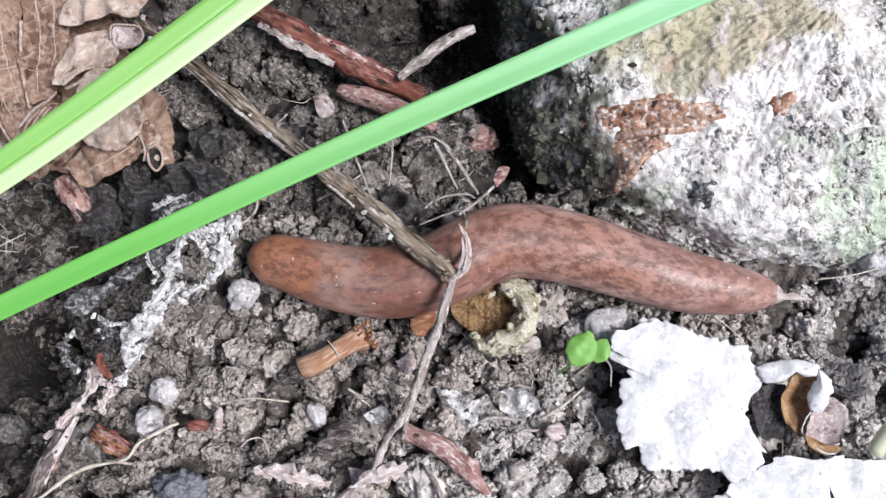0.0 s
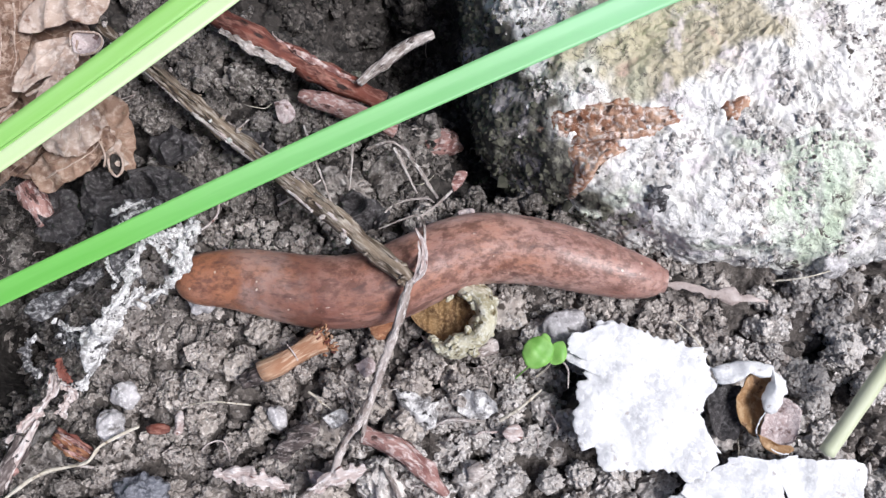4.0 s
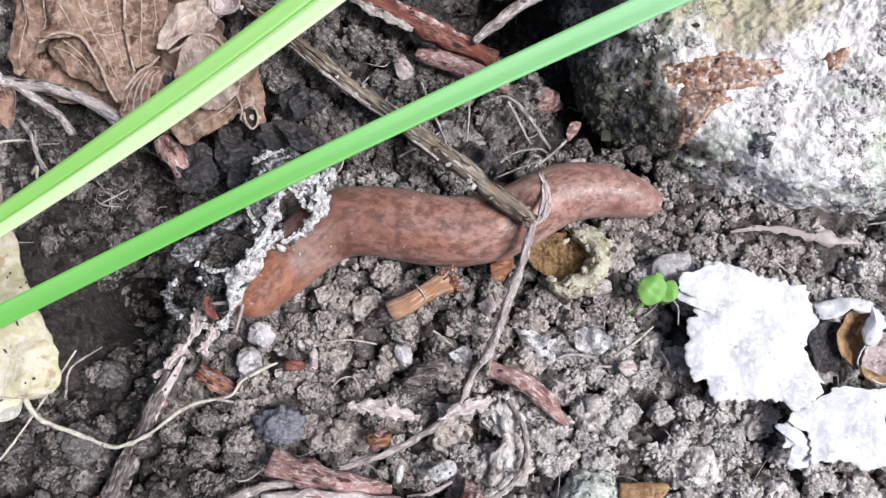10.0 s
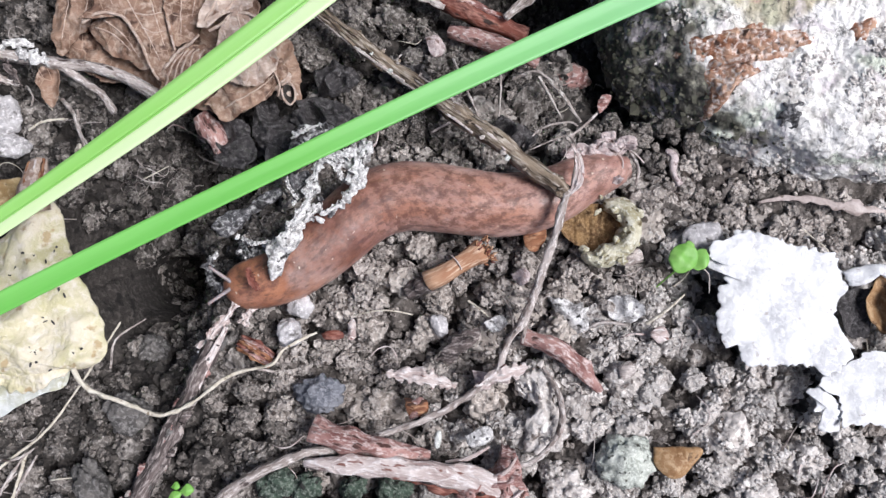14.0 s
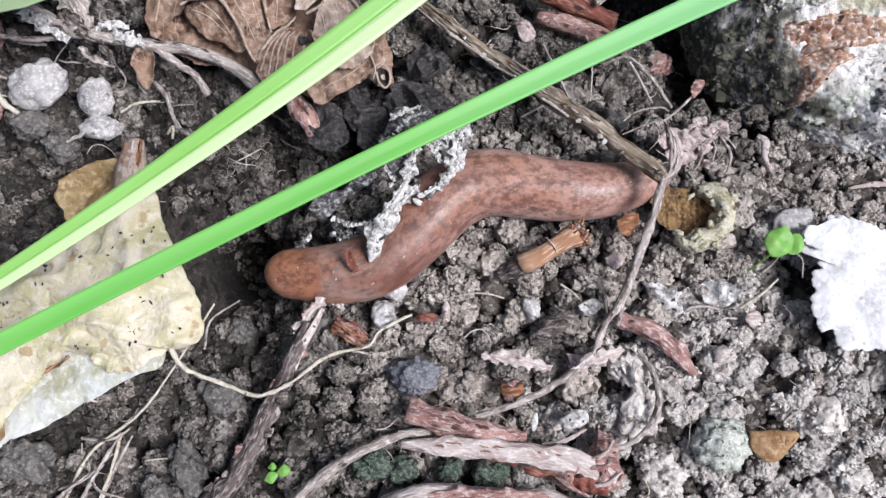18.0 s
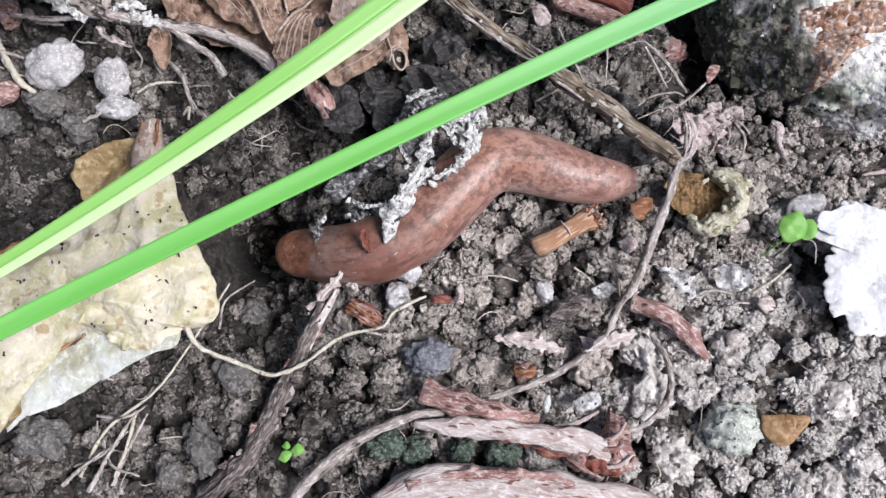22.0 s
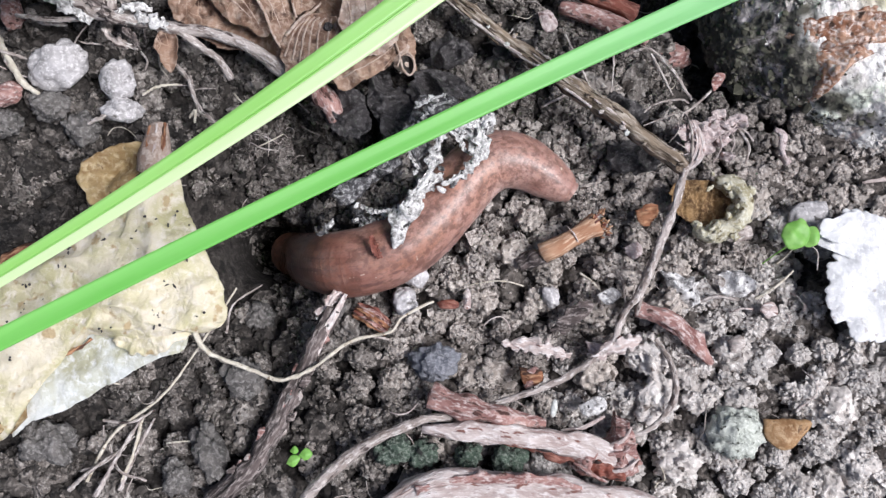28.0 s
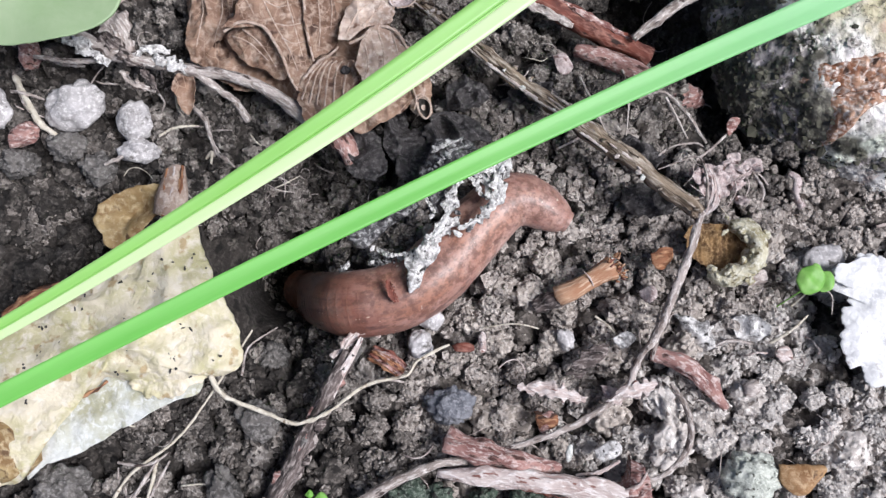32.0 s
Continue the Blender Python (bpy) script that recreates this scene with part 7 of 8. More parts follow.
    for k, (rim, m, label, kind) in enumerate(chips):
        single("litter_chip", leaf(rim, lambda x, y, r, k=k: 1.7 - 0.5 * r + 0.7 * (grain(x, y, 0.8, 150 + k) - 0.5), 0.25, 8, 40, 0.6, 160 + k), m, label + " among crumbs", kind, "litter chips")
    single("pale_strip", ribbon(on([(-17.3, -20.1), (-15.0, -20.4), (-12.4, -20.8), (-10.3, -21.5)], [1.6, 2.0, 2.0, 1.4]), [0.5, 1.3, 1.5, 0.7], 0.35, -0.15, 0.2, 39, ragged=0.7), M_PALE_WOOD, "pale weathered strip of dry wood", "wood")
    single("pale_strip", ribbon(on([(-8.5, -21.6), (-6.8, -20.8), (-4.8, -20.0), (-3.2, -19.7)], [2.6, 3.0, 3.0, 2.2]), [0.5, 1.2, 1.4, 0.6], 0.35, -0.15, 0.2, 42, ragged=0.7), M_PALE_WOOD, "pale flat splint of wood beside a twig", "wood")
    single("wood_sliver", tube(on([(-11.5, -28.7), (-9.2, -28.2), (-7.2, -27.2)], [1.6, 2.4, 2.2]), [0.12, 0.24, 0.16], 7, 0.3, 43), M_PALE_WOOD, "thin pale sliver of wood", "wood")
    single("seed", pebble(-12.2, -26.5, 2.0, 0.95, 0.36, 0.34, 82, 12, 0.12, 3), M_LICHEN, "small pale ribbed seed standing in soil", "seed")
    single("stem_bit", tube(on([(12.2, 2.1), (12.9, 1.5), (12.8, -0.1), (13.4, -1.6)], [1.2, 1.3, 1.1, 0.8]), [0.3, 0.42, 0.36, 0.42], 9, 0.35, 24), M_TUFT, "short pinkish bit of stem on soil", "stem")
    single("slime_strip", ribbon(on([(22, -3.5), (25.8, -3.2), (30, -4), (33.2, -4.5), (35.5, -4.9)], [-0.6, -0.2, 0.1, 0.2, -0.2]), [0.3, 0.7, 0.8, 1.2, 0.3], 0.12, 0.03, 0.05, 35, ragged=0.7), M_FILM, "pale pinkish dry strip beside the stone", "litter")
    for k, (pts, r) in enumerate((
            ([(-58.7, -33.7), (-56.2, -29.1), (-51.4, -25.3), (-48.2, -20.9), (-44.4, -14.6)], 0.22), ([(-55.4, -34.5), (-53.4, -30.2), (-52.1, -27.5)], 0.3), ([(-59.4, -32.7), (-56.6, -31.6), (-54, -29.2)], 0.2),
            ([(-57.8, -35.1), (-55.3, -30.8), (-53.2, -27.2)], 0.34), ([(-60.4, -34.5), (-58, -32.4), (-54.8, -30.2)], 0.3), ([(-56.7, -30.2), (-55.2, -32.4), (-52.6, -33.5)], 0.26), ([(-53.5, -27.5), (-53.9, -30.8), (-55.1, -33.5)], 0.28), ([(-57.4, -27.8), (-54.3, -27.8), (-52.1, -26.7)], 0.24),
            ([(-45.4, -19.2), (-44.6, -16.3), (-41.8, -14.3)], 0.18), ([(-55.2, 5.8), (-53.2, 6.6), (-49.7, 6.8)], 0.18), ([(-50.3, 7.9), (-49.3, 5.2), (-48, 3.1)], 0.2),
            ([(2.5, -16.4), (4.6, -15.5), (6.9, -15.8)], 0.3), ([(9.2, -15.8), (11.1, -14.4), (13.1, -12.9)], 0.25), ([(-5.3, 14.1), (-4.9, 10.1), (-5.2, 6.1)], 0.2), ([(-0.2, 10.6), (1.4, 8.4), (3.4, 5.3)], 0.35),
            ([(-3.6, 10.3), (-1.3, 10.9), (0.3, 10.1)], 0.22), ([(-2.7, 2.8), (-0.8, 4.7), (2, 5.3), (3.1, 4.9)], 0.2), ([(14.3, -9.8), (15.5, -10.8), (15.6, -12.8)], 0.16), ([(35.8, -2.9), (38.6, -2.5), (42.3, -1.6)], 0.12),
            ([(0.3, 8.3), (-0.8, 10.2), (1.4, 5.8)], 0.25), ([(-9.9, 12.7), (-8.2, 8.2), (-6.5, 3.9)], 0.2), ([(8.5, 2.1), (9.1, 0.2), (8.8, -1.6)], 0.3), ([(-71.4, 12.6), (-69.3, 8.8), (-66.7, 6.3)], 0.25))):
        single("rootlet", tube(on(pts, [0.6, 1.6, 1.2]), [r * 0.8, r * 0.45], 6, 0.35, 40 + k), M_TWIG if k % 6 else M_ROOT, "thin dry rootlet lying on soil", "root", "rootlets")
    dark_roots = [
        ([(-70.9, 12.2), (-69.2, 9.4), (-67.6, 7.0), (-66.0, 5.7)], 0.42),
        ([(-71.2, 10.5), (-69.6, 10.2), (-67.5, 9.6)], 0.2),
        ([(-60.6, 2.6), (-59.2, 3.1), (-57.9, 4.0), (-57.5, 4.5)], 0.24),
        ([(-55.1, 5.7), (-53.7, 6.4), (-52.3, 6.7), (-50.8, 6.8)], 0.16),
        ([(-51.7, 9.0), (-50.3, 7.5), (-49.5, 5.4), (-49.0, 3.9)], 0.26),
        ([(-49.0, 3.9), (-47.9, 3.3), (-46.9, 2.4)], 0.2),
        ([(-50.0, 3.3), (-49.2, 3.9), (-49.4, 2.7)], 0.2),
        ([(-55.6, 10.5), (-54.5, 9.3), (-54.9, 8.4)], 0.14),
        ([(-49.5, 6.3), (-48.4, 6.3), (-47.3, 6.4)], 0.1),
        ([(-53.6, 10.3), (-53.1, 8.7), (-52.6, 7.8)], 0.12),
        ([(-67.6, 14.2), (-65.8, 13.6), (-63.5, 13.3)], 0.3),
        ([(-43.2, 1.5), (-41.7, 1.1), (-40.4, 0.3)], 0.08),
        ([(-42.9, 0.0), (-41.4, 0.6), (-40.0, 1.5)], 0.08),
        ([(-41.6, -0.9), (-41.4, 0.3), (-41.7, 1.5)], 0.08),
        ([(-43.5, 0.6), (-42.1, -0.1), (-40.5, -0.3)], 0.08),
        ([(-45.4, 5.9), (-44.7, 5.1), (-44.2, 4.7)], 0.1),
    ]
    for k, (pts, r) in enumerate(dark_roots):
        single("rootlet", tube(on(pts, [1.2, 1.9, 1.3]), [r * 0.8, r, r * 0.6], 7, 0.45, 220 + k), M_TWIG if k % 3 else M_ROOT, "thin pale rootlet over dark soil", "root", "rootlets")


def build_fibres():
    """Fine roots and fibres strewn over the soil."""
    rng = random.Random(77)
    count = 0
    while count < 95:
        x, y = rng.uniform(-70, 36), rng.uniform(-38, 26)
        spot = np.array([x]), np.array([y])
        if near_track(*spot)[0] < 6 or any(inside(*spot, rim)[0] for rim in [STONE_RIM, *COVERED]):
            continue
        a, bend, q = rng.uniform(0, 6.28), rng.uniform(-0.9, 0.9), rng.uniform(0.8, 3.2)
        p = []
        for j in range(5):
            p.append((x, y, float(soil_height(x, y, False)) + rng.uniform(-0.2, 0.9) - 0.5 * (j in (0, 4))))
            x, y = x + q * 0.5 * math.cos(a), y + q * 0.5 * math.sin(a)
            a += bend * rng.uniform(0.2, 1.2)
        r = rng.uniform(0.05, 0.15)
        single("fibre", tube(p, [r, r * 0.6], 5, 0.25, count, count=14), rng.choice((M_TWIG, M_TWIG, M_ROOT, M_PALE_WOOD)), "fine dry fibre lying on soil crumbs", "fibre", "fibres")
        count += 1


def build_small_things():
    husk = thing("husk", *[(5.7, -6.4)][0], 0, "curled yellowish husk, brown and hollow inside", "husk")
    curl = [(5.4, -3.6), (7.2, -4.0), (8.0, -5.7), (7.4, -7.6), (5.8, -8.7), (4.2, -9.0), (3.1, -8.5)]
    part("rim", tube(on(curl, [1.4, 1.9, 2.0, 1.9, 1.7, 1.4, 1.0]), [0.6, 1.1, 1.25, 1.25, 1.2, 1.05, 0.6], 20, 0.35, 51), M_HUSK, husk)
    rng = random.Random(31)
    for x, y in spline(curl, 46):
        part("crust", pebble(x + rng.uniform(-0.9, 0.9), y + rng.uniform(-0.9, 0.9), 2.3 + rng.uniform(-0.5, 0.6), rng.uniform(0.2, 0.55), rng.uniform(0.2, 0.45), rng.uniform(0.15, 0.35), rng.uniform(0, 180), rng.randint(0, 99), 0.6, 2), M_HUSK, husk)
    bowl = [(0.5, -4.8), (1.5, -3.7), (3.6, -3.5), (6, -3.7), (7.4, -5.1), (7.1, -7.3), (5.4, -8.6), (3.5, -8.6), (1.9, -7.4), (0.8, -6.2)]
    part("inside", leaf(bowl, lambda x, y, r: 1.0 * r ** 3 + 0.3 - 0.3 * np.maximum(0, -y - 5.6) + 0.45 * (0.5 - np.abs(2 * grain(x * 1.0, y * 0.18, 0.55, 52) - 1)) + 0.4 * (grain(x, y, 0.8, 53) - 0.5), 0.3, 24, 110, 0.5, 52), M_HUSK_IN, husk, "brown hollow inside")
    part("scrap", leaf([(-3.1, -6.6), (-2, -6.1), (-0.7, -6), (-0.9, -7.3), (-1.7, -8.2), (-2.8, -7.9)], lambda x, y, r: 1.0 + 0.4 * r * r + 0.6 * (grain(x, y, 0.9, 54) - 0.5), 0.3, 10, 50, 0.8, 53), M_BROWN, husk, "rust-brown scrap")
    seed = thing("seedling", *[(13.5, -9.9)][0], -1, "tiny bright green seedling with round leaves", "seedling")
    for pts, h in (([(11, -9.2), (11.7, -8.1), (13.1, -7.7), (14.1, -8.7), (13.6, -10.1), (11.9, -10.6)], 4.0), ([(13.8, -8.5), (15.1, -8.3), (15.3, -9.8), (14.3, -10.5), (13.5, -10)], 3.0)):
        part("leaf", leaf(pts, lambda x, y, r, h=h: h - 0.25 * r * r + 0.5 * (grain(x, y, 1.0, 9) - 0.5), 0.15, 8, 40, 0.25, 1), M_SPROUT, seed)
    part("stalk", tube(on([(13.1, -9.5), (11.7, -11.1), (10.6, -12.6)], [3.2, 0.6, -2]), [0.09, 0.08], 6, 0.05), M_SPROUT, seed)
    part("leaf", leaf([(12.6, -8), (13.2, -7.4), (13.8, -7.9), (13.6, -8.8), (12.9, -8.8)], lambda x, y, r: 3.9 - 0.3 * r, 0.12, 6, 24, 0.1, 3), M_SPROUT, seed)
    sprout = thing("seedling", *[(-38, -31.6)][0], -1, "tiny green sprout between clods", "seedling")
    for pts in ([(-38.8, -31.8), (-38.3, -31), (-37.4, -31.2), (-38, -32.1)], [(-37.6, -31), (-36.9, -30.3), (-36.2, -30.9), (-36.9, -31.5)], [(-38.5, -30.6), (-38, -30.1), (-37.6, -30.6), (-38, -30.9)]):
        part("leaf", leaf(pts, lambda x, y, r: 2.0 - 0.3 * r, 0.15, 6, 24, 0.05, 2), M_SPROUT, sprout)
    rocks = [
        ([(3.7, 11.6)], 1.8, 1.5, 1.3, 10, M_PINK, "pinkish rounded pebble"), ([(-27.1, -16)], 1.3, 1.5, 1.2, 0, M_PEBBLE, "smooth pale grey pebble"),
        ([(-11.9, -15.6)], 0.9, 1.2, 0.9, 20, M_PEBBLE, "small angular pale pebble"), ([(-26.1, -13.3)], 1.2, 1.3, 1.0, 60, M_PEBBLE, "small angular pale pebble"),
        ([(-19, -4.3)], 1.6, 1.3, 1.2, 40, M_PEBBLE, "small angular pale pebble"), ([(-64.6, 9)], 3.2, 2.6, 2.0, 10, M_PEBBLE, "large grey rough pebble"),
        ([(-57.8, 7.3)], 1.8, 2.1, 1.9, 0, M_PEBBLE, "upright pale grey pebble"), ([(-57.2, 4.1)], 2.0, 1.3, 1.5, 0, M_PEBBLE, "upright pale grey pebble"),
        ([(-61.9, 2.2)], 1.9, 1.7, 1.5, 0, M_CLOD, "dark grey clod"), ([(-65.2, 4.6)], 1.9, 1.5, 1.5, 0, M_CLOD, "dark grey clod"),
        ([(-70.2, 2.7)], 1.9, 1.6, 1.5, 0, M_CLOD, "dark grey clod"), ([(-72.5, 8.3)], 1.4, 2.2, 1.5, 0, M_PEBBLE, "pale grey pebble"),
        ([(-69.5, 5.8)], 1.8, 1.1, 1.0, 30, M_PINK, "pinkish rounded pebble"), ([(-70, 15)], 1.1, 1.9, 1.2, 10, M_PINK, "pinkish rounded pebble"),
        ([(-62.5, -29.6)], 2.9, 2.0, 1.8, -15, M_CLOD, "grey clod of soil"), ([(-46.6, -30.8)], 1.5, 2.9, 1.6, 20, M_CLOD, "grey clod of soil"),
        ([(-50, -33.5)], 1.6, 1.9, 1.5, 0, M_CLOD, "grey clod of soil"), ([(-43.7, -23.7)], 2.2, 2.0, 1.6, 0, M_CLOD, "dark rounded clod"),
        ([(-43.3, -18.1)], 1.6, 1.6, 1.4, 0, M_CLOD, "dark rounded clod"), ([(4.2, 11.9)], 1.7, 1.5, 1.3, 0, M_PINK, "pinkish rounded pebble"),
        ([(-5.9, 19.1)], 1.4, 1.0, 0.9, 0, M_MOSS_SHADE, "mossy grey pebble"), ([(12.5, 17.7)], 0.8, 0.9, 0.7, 0, M_LICHEN, "small white pebble"), ([(12.2, 15.2)], 0.7, 0.7, 0.6, 0, M_LICHEN, "small white pebble"),
        ([(41.6, -1)], 1.5, 1.6, 1.3, 0, M_PEBBLE, "smooth pale grey pebble"), ([(15.7, -7.2)], 2.2, 1.6, 1.3, 20, M_PEBBLE, "pale grey rough pebble"),
    ]
    for k, ((p,), sx, sy, sz, turn, m, label) in enumerate(rocks):
        z = soil_height(*p, False) - slope(p[1])
        single("pebble" if m is not M_CLOD else "clod", pebble(*p, z + 0.45 * sz, sx, sy, sz, turn, 100 + k, 0.4 if m in (M_CLOD, M_MOSS_SHADE) else 0.3, 4, 0.31 if m in (M_CLOD, M_MOSS_SHADE) else 0.02), m, label + " on the soil", "pebble" if m is not M_CLOD else "clod", "pebbles" if m is not M_CLOD else "clods")
    (p,) = [(6.2, -29.1)]
    single("clod", pebble(*p, 1.0, 2.5, 2.4, 1.6, 0, 7, 0.3, 4, 0.3), M_GREY_GREEN, "grey-green lichen-dusted crumbly clod", "clod")
    # clods added in place of green-tinged shadows
    for (p,), q in (([(-28.1, -30.7)], 1.3), ([(-25.3, -31.1)], 1.1), ([(-16.5, -31.5)], 1.2), ([(-20.7, -31.3)], 1.0)):
        single("clod", pebble(*p, 0.6, 1.4 * q, 1.2 * q, q, 20, int(q * 50), 0.4, 4, 0.35), M_GREEN_SHADE, "dark green clod standing in for a shadow", "clod", "clods")
    (p,) = [(-23.9, -22.2)]
    single("clod", pebble(*p, 0.8, 2.3, 1.9, 1.4, 0, 8, 0.35, 4, 0.35), M_BLUE, "blue-grey crumbly clod of earth", "clod")
    bud = thing("bud_scale", *[(-30.8, -17.6)][0], 0, "small brown ribbed bud scale on soil", "bud")
    for k in range(6):
        part("scale", ribbon(on([(-32.1, -16.6), (-30.4, -17.3), (-28.7, -18.6)], [1.6, 2.4, 1.6]) + (0.12 * k - 0.4, 0.26 * k - 0.8, -0.15 * abs(k - 3)), [0.3, 0.6, 0.2], 0.15, 0.3, 0.2, 170 + k, ragged=0.7, count=18), (M_BROWN, M_PINK, M_RED)[k % 3], bud)


# ---- the slug: rigid rings that slide along its way ----
RINGS, RING_LENGTH = 84, 1.25
WAIST = ((0, 2.65), (0.075, 2.65), (0.15, 3.1), (0.28, 3.5), (0.45, 3.65), (0.62, 3.5), (0.78, 3.15), (0.87, 2.8), (0.93, 2.4), (0.97, 1.95), (0.99, 1.6), (1.0, 1.2))


def waist(s):
    tip = 2.65 * np.sqrt(np.maximum(0, 1 - np.maximum(0, 1 - np.asarray(s) / 0.075) ** 2))
    return np.minimum(tip + 10 * (np.asarray(s) > 0.075), np.interp(s, [a for a, _ in WAIST], [b for _, b in WAIST]))


def build_slug():
    slug = thing("slug", *TRACK[0], 0, "reddish-brown slug with fine dark flecks, gliding over soil", "slug")
    rings = []
    around = 40
    a = np.linspace(0, 2 * np.pi, around, endpoint=False)
    length = 46.0
    for k in range(RINGS):
        s0, s1 = k / RINGS, (k + 1) / RINGS
        verts, rest = [], []
        stations = np.linspace(-0.5, 0.5, 6) * RING_LENGTH
        for u in stations:
            s = np.clip((s0 + s1) / 2 + u / length, 0, 1)
            w = waist(s)
            inset = 1 - 0.004 * (2 * abs(u) / RING_LENGTH) ** 4
            wrinkle = 1 + 0.012 * (grain(a * 6 + 3, np.full(around, s * 160), 1.0, 4) - 0.5) + 0.02 * (grain(a * 2, np.full(around, s * 40), 1.0, 5) - 0.5)
            y = np.cos(a) * w * inset * wrinkle
            z = np.where(np.sin(a) > 0, 0.88, 0.62) * np.sin(a) * w * inset * wrinkle
            verts.append(np.stack([np.full(around, -u), y, z], 1))
            rest.append(np.stack([np.full(around, s * length), y * 1.0, z], 1))
        v, r = np.vstack(verts) * MM, np.vstack(rest) * MM
        faces = []
        n = len(stations)
        for i in range(n - 1):
            for m in range(around):
                q = (m + 1) % around
                faces.append((i * around + m, (i + 1) * around + m, (i + 1) * around + q, i * around + q))
        me = mesh_of("body_ring", v, faces, M_SLUG, True, r)
        ob = new("body_ring", me)
        ob.parent = slug
        if k in (0, RINGS - 1):
            ends = pebble(0, 0, 0, 0.35 if k == 0 else 0.8, 0.9 if k == 0 else 0.8, 0.8 if k == 0 else 0.55, 0, 3, 0.04, 3)
            cap = new("head_tip" if k == 0 else "tail_tip", mesh_of("tip", ends[0] * MM, ends[1], M_SLUG, True, (ends[0] + ((0, 0, 0) if k == 0 else (length, 0, 2))) * MM * (-1 if k == 0 else 1)))
            cap.parent = slug
            rings.append((0.008 if k == 0 else 0.988, cap))
        rings.append(((s0 + s1) / 2, ob))
    feelers = []
    for side in (-1, 1):
        t = part("tentacle", tube([(0, 0, 0), (2.2, 0, 0.2), (4.6, 0, 0.5)], [0.40, 0.22, 0.17], 10, 0.05), M_TENTACLE, slug, "thin grey eye stalk")
        part("eye_tip", pebble(2.3, 0, 0.5, 0.24, 0.22, 0.22, 0, 1, 0.05, 2), M_LEAF_DARK, t, "dark rounded eye tip")
        t.children[0].location = (2.3 * MM, 0, 0.35 * MM)
        feelers.append((side, t))
    grit = pebble(0, 0, 0, 1.15, 0.8, 0.6, 10, 5, 0.35, 3)
    carried = new("crumb", mesh_of("crumb", grit[0] * MM, grit[1], M_CRUMB, True, grit[0] * MM))
    carried.parent = slug
    tagged(carried, "pale crumb of soil stuck to the back")
    return slug, rings, feelers, carried


def spine_at(t):
    """The back line (mm, 61 points, head first) at t seconds."""
    times = [q for q, _ in SPINES]
    k = min(len(times) - 2, max(0, int(np.searchsorted(times, t, "right")) - 1))
    u = (t - times[k]) / (times[k + 1] - times[k])
    p = [SPINES[min(len(SPINES) - 1, max(0, i))][1] for i in (k, k + 1)]
    return p[0] * (1 - u) + p[1] * u


def bed_height(t):
    """Height of the body's middle over the slope: the head dips into the hollow in the end."""
    return np.interp(t, [0, 19, 23, 32], [1.6, 1.6, 1.4, 1.2]), np.interp(t, [0, 17, 21, 28, 32], [0.0, 0.0, 4.5, 18.0, 20.0])


CRUMB_ROWS = []
SWAY_LONG = [(0, -0.13, 0.09), (3, -0.04, 0.1), (6, -0.09, 0.23), (9, 0.25, 0.32), (12, -0.09, 0.03), (14.5, -0.11, -0.43), (17, 0.19, -0.19), (20, 0.32, -0.17), (24, 0.07, 0.07), (28, -0.08, 0.04), (32, -0.28, -0.09)]
SWAY_FOLDED = [(0, -0.4, 0.06), (3, -0.37, -0.15), (6, -0.05, -0.32), (9, 0.46, -0.54), (12, 0.02, 0.09), (14.5, -0.13, 0.27), (17, -0.05, 0.6), (20, 0.47, -0.14), (24, 0.25, 0.12), (28, -0.02, 0.15), (32, -0.11, -0.73)]


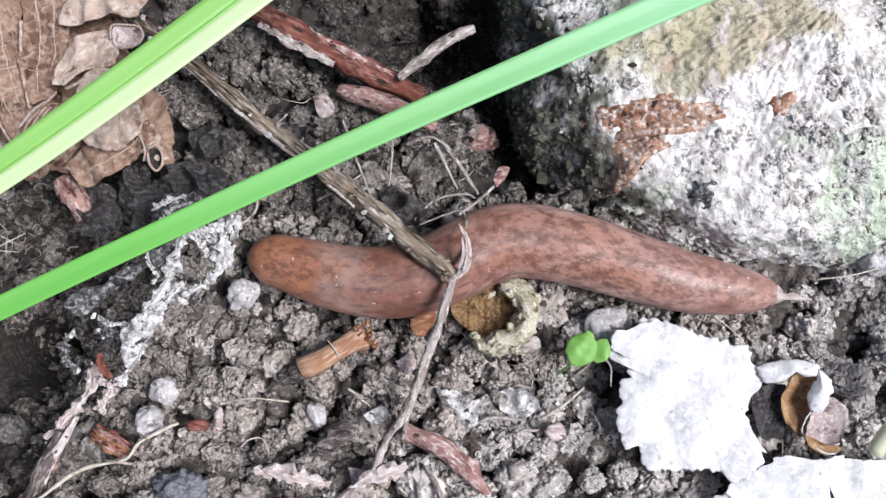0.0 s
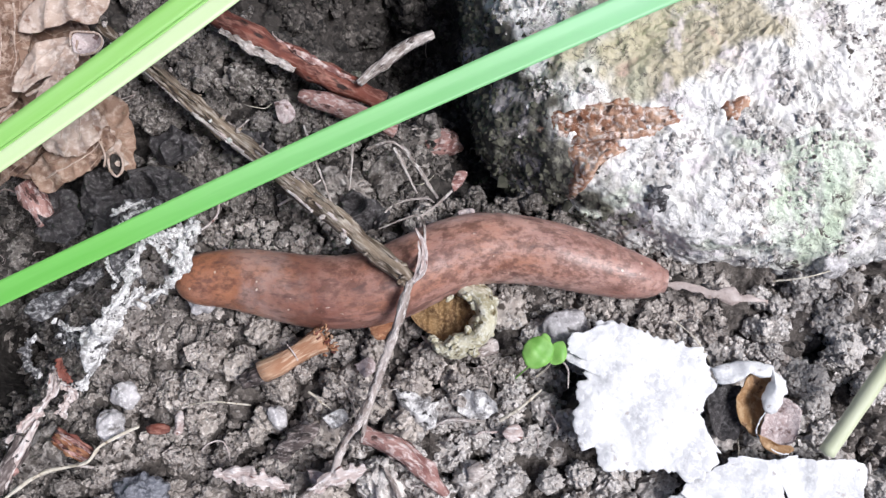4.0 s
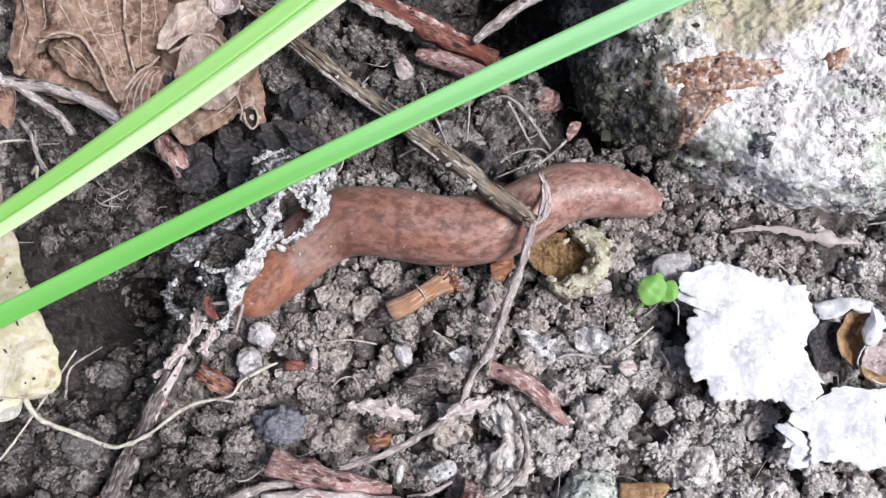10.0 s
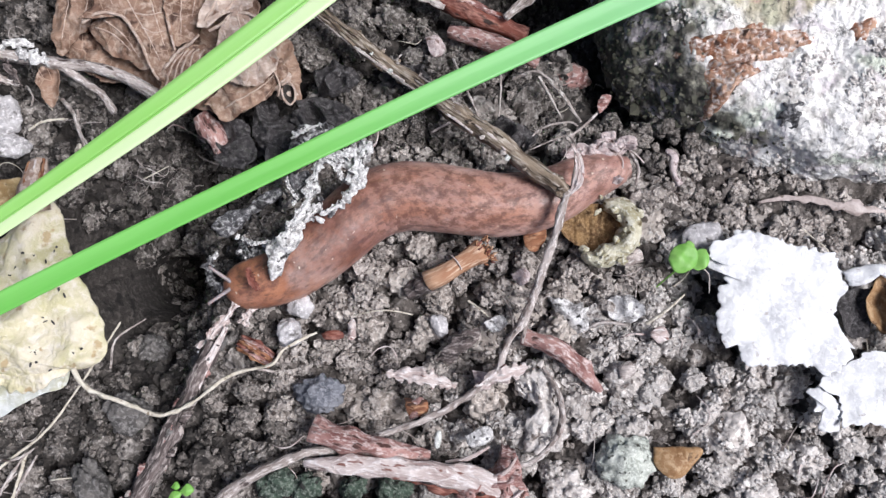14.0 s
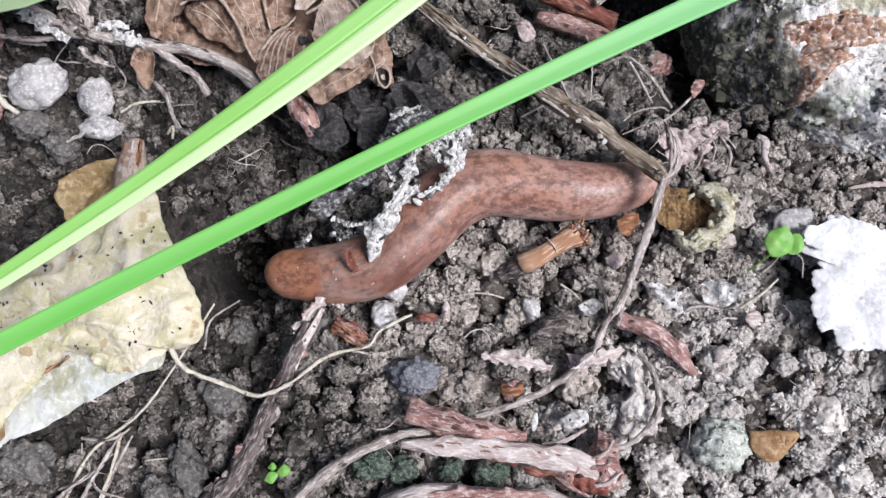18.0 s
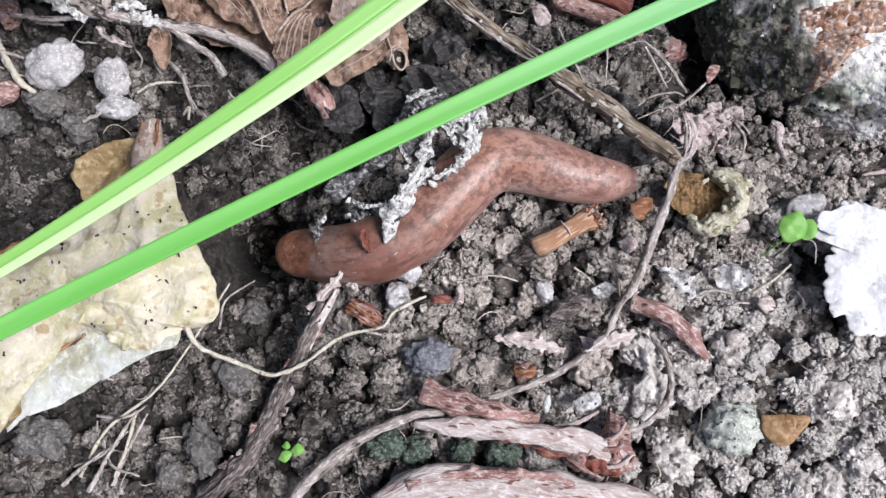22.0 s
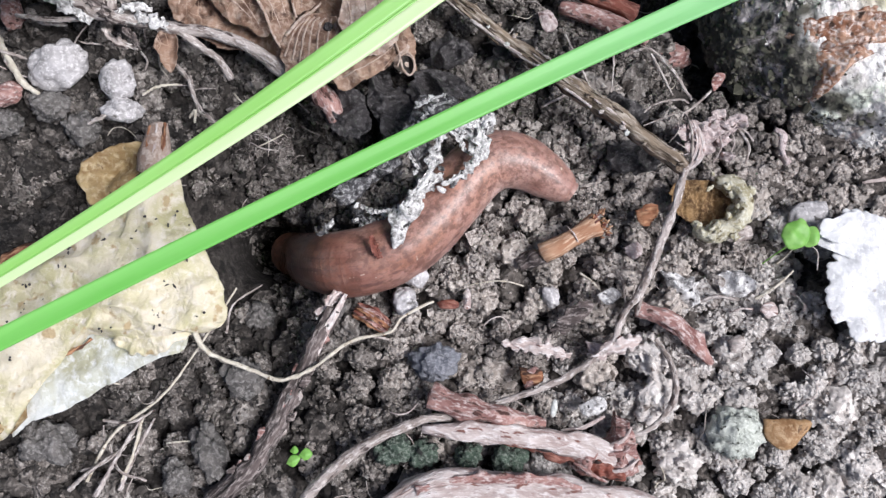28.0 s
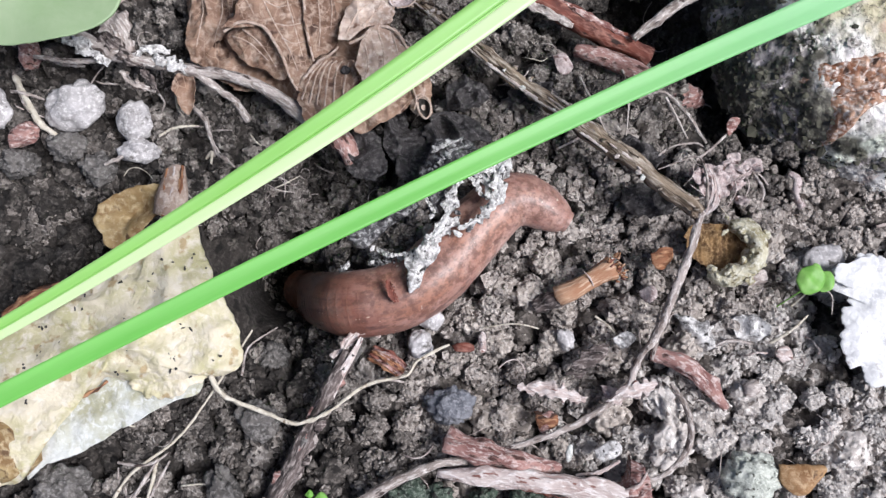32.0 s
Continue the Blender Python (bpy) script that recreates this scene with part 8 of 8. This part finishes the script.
def motions():
    origin = np.array(SLUG.location) / MM
    times = sorted({0.0, 1.0, 2.0, 3.0, 4.5, 5.5, *[float(k) for k in range(6, 33)], 14.5, 16.5})
    poses = {}
    for t in times:
        p = spine_at(t)
        seg = np.concatenate([[0], np.cumsum(np.linalg.norm(np.diff(p, axis=0), axis=1))])
        h, dip = bed_height(t)
        poses[t] = (p, seg, h, dip)

    def at(t, s):
        p, seg, h, dip = poses[t]
        d = s * seg[-1]
        w = [max(0.0, d - 1.5), min(seg[-1], d + 1.5)]
        x, y = np.interp(d, seg, p[:, 0]), np.interp(d, seg, p[:, 1])
        (x0, x1), (y0, y1) = np.interp(w, seg, p[:, 0]), np.interp(w, seg, p[:, 1])
        def level(q):
            u = min(1.0, max(0.0, q / 0.29))
            yy = np.interp(min(1, max(0, q)) * seg[-1], seg, p[:, 1])
            return slope(yy) + h - dip * (1 - u * u * (3 - 2 * u)) - 1.3 * max(0, (q - 0.8) / 0.2)
        z = level(s)
        pitch = math.degrees(math.atan2(level(s + 0.025) - level(s - 0.025), 0.05 * seg[-1]))
        return x, y, z, math.degrees(math.atan2(y0 - y1, x0 - x1)), pitch

    for s, ob in RING_PARTS:
        rows = []
        for t in times:
            x, y, z, turn, pitch = at(t, s)
            rows.append((t, pose((x - origin[0]) * MM, (y - origin[1]) * MM, (z - origin[2]) * MM, 0, pitch, turn)))
        walk(ob, rows)
    for k, t in enumerate(times):
        x, y, z, turn, pitch = at(t, 0.60)
        side = np.interp(t, [0, 3, 9, 11, 14.5, 16.5, 19, 32], [3.3, 3.2, 1.6, 0.8, 0.9, 1.8, 3.1, 3.3])
        up = 3.1 * math.sqrt(max(0.08, 1 - (side / 3.6) ** 2))
        a = radians(turn + 180 + 90)
        CRUMB_ROWS.append((t, pose((x - origin[0] + side * math.cos(a)) * MM, (y - origin[1] + side * math.sin(a)) * MM, (z - origin[2] + up) * MM, 0, 0, turn)))
    walk(CARRIED, CRUMB_ROWS)
    for ob, sway, (ax, ay) in ((BLADES[0], SWAY_LONG, (0.44, -0.90)), (BLADES[1], SWAY_FOLDED, (0.58, -0.81))):
        home = ob.location.copy()
        walk(ob, [(t, pose(home.x + d * ax * MM, home.y + d * ay * MM, home.z, 0, 0, turn)) for t, d, turn in sway])
    out_times = [0, 5, 7, 13, 16, 17, 19, 32]
    out = [-3.2, -2.4, 0.4, 0.4, 0.3, -0.6, -6.0, -6.0]
    for side, ob in FEELER_PARTS:
        rows = []
        for t in times:
            x, y, z, turn, pitch = at(t, 0.02)
            e = np.interp(t, out_times, out)
            ang = radians(turn + side * 36)
            rows.append((t, pose((x - origin[0] + e * math.cos(ang)) * MM + 0.4 * side * math.sin(-ang) * MM, (y - origin[1] + e * math.sin(ang)) * MM + 0.4 * side * math.cos(ang) * MM, (z - origin[2] + np.interp(e, [-2, 0], [-0.9, 1.0])) * MM, 0, -6, turn + side * 36)))
        walk(ob, rows)


COVERED = [BROWN_RIM, WHITE_RIM, YELLOW_RIM]
build_ground()
build_stone()
build_blades()
build_brown_leaf()
build_white_leaf()
build_yellow_leaf()
build_decayed_leaf()
build_dark_litter()
build_sticks()
build_small_things()
build_fibres()
build_crumbs()
SLUG, RING_PARTS, FEELER_PARTS, CARRIED = build_slug()
motions()
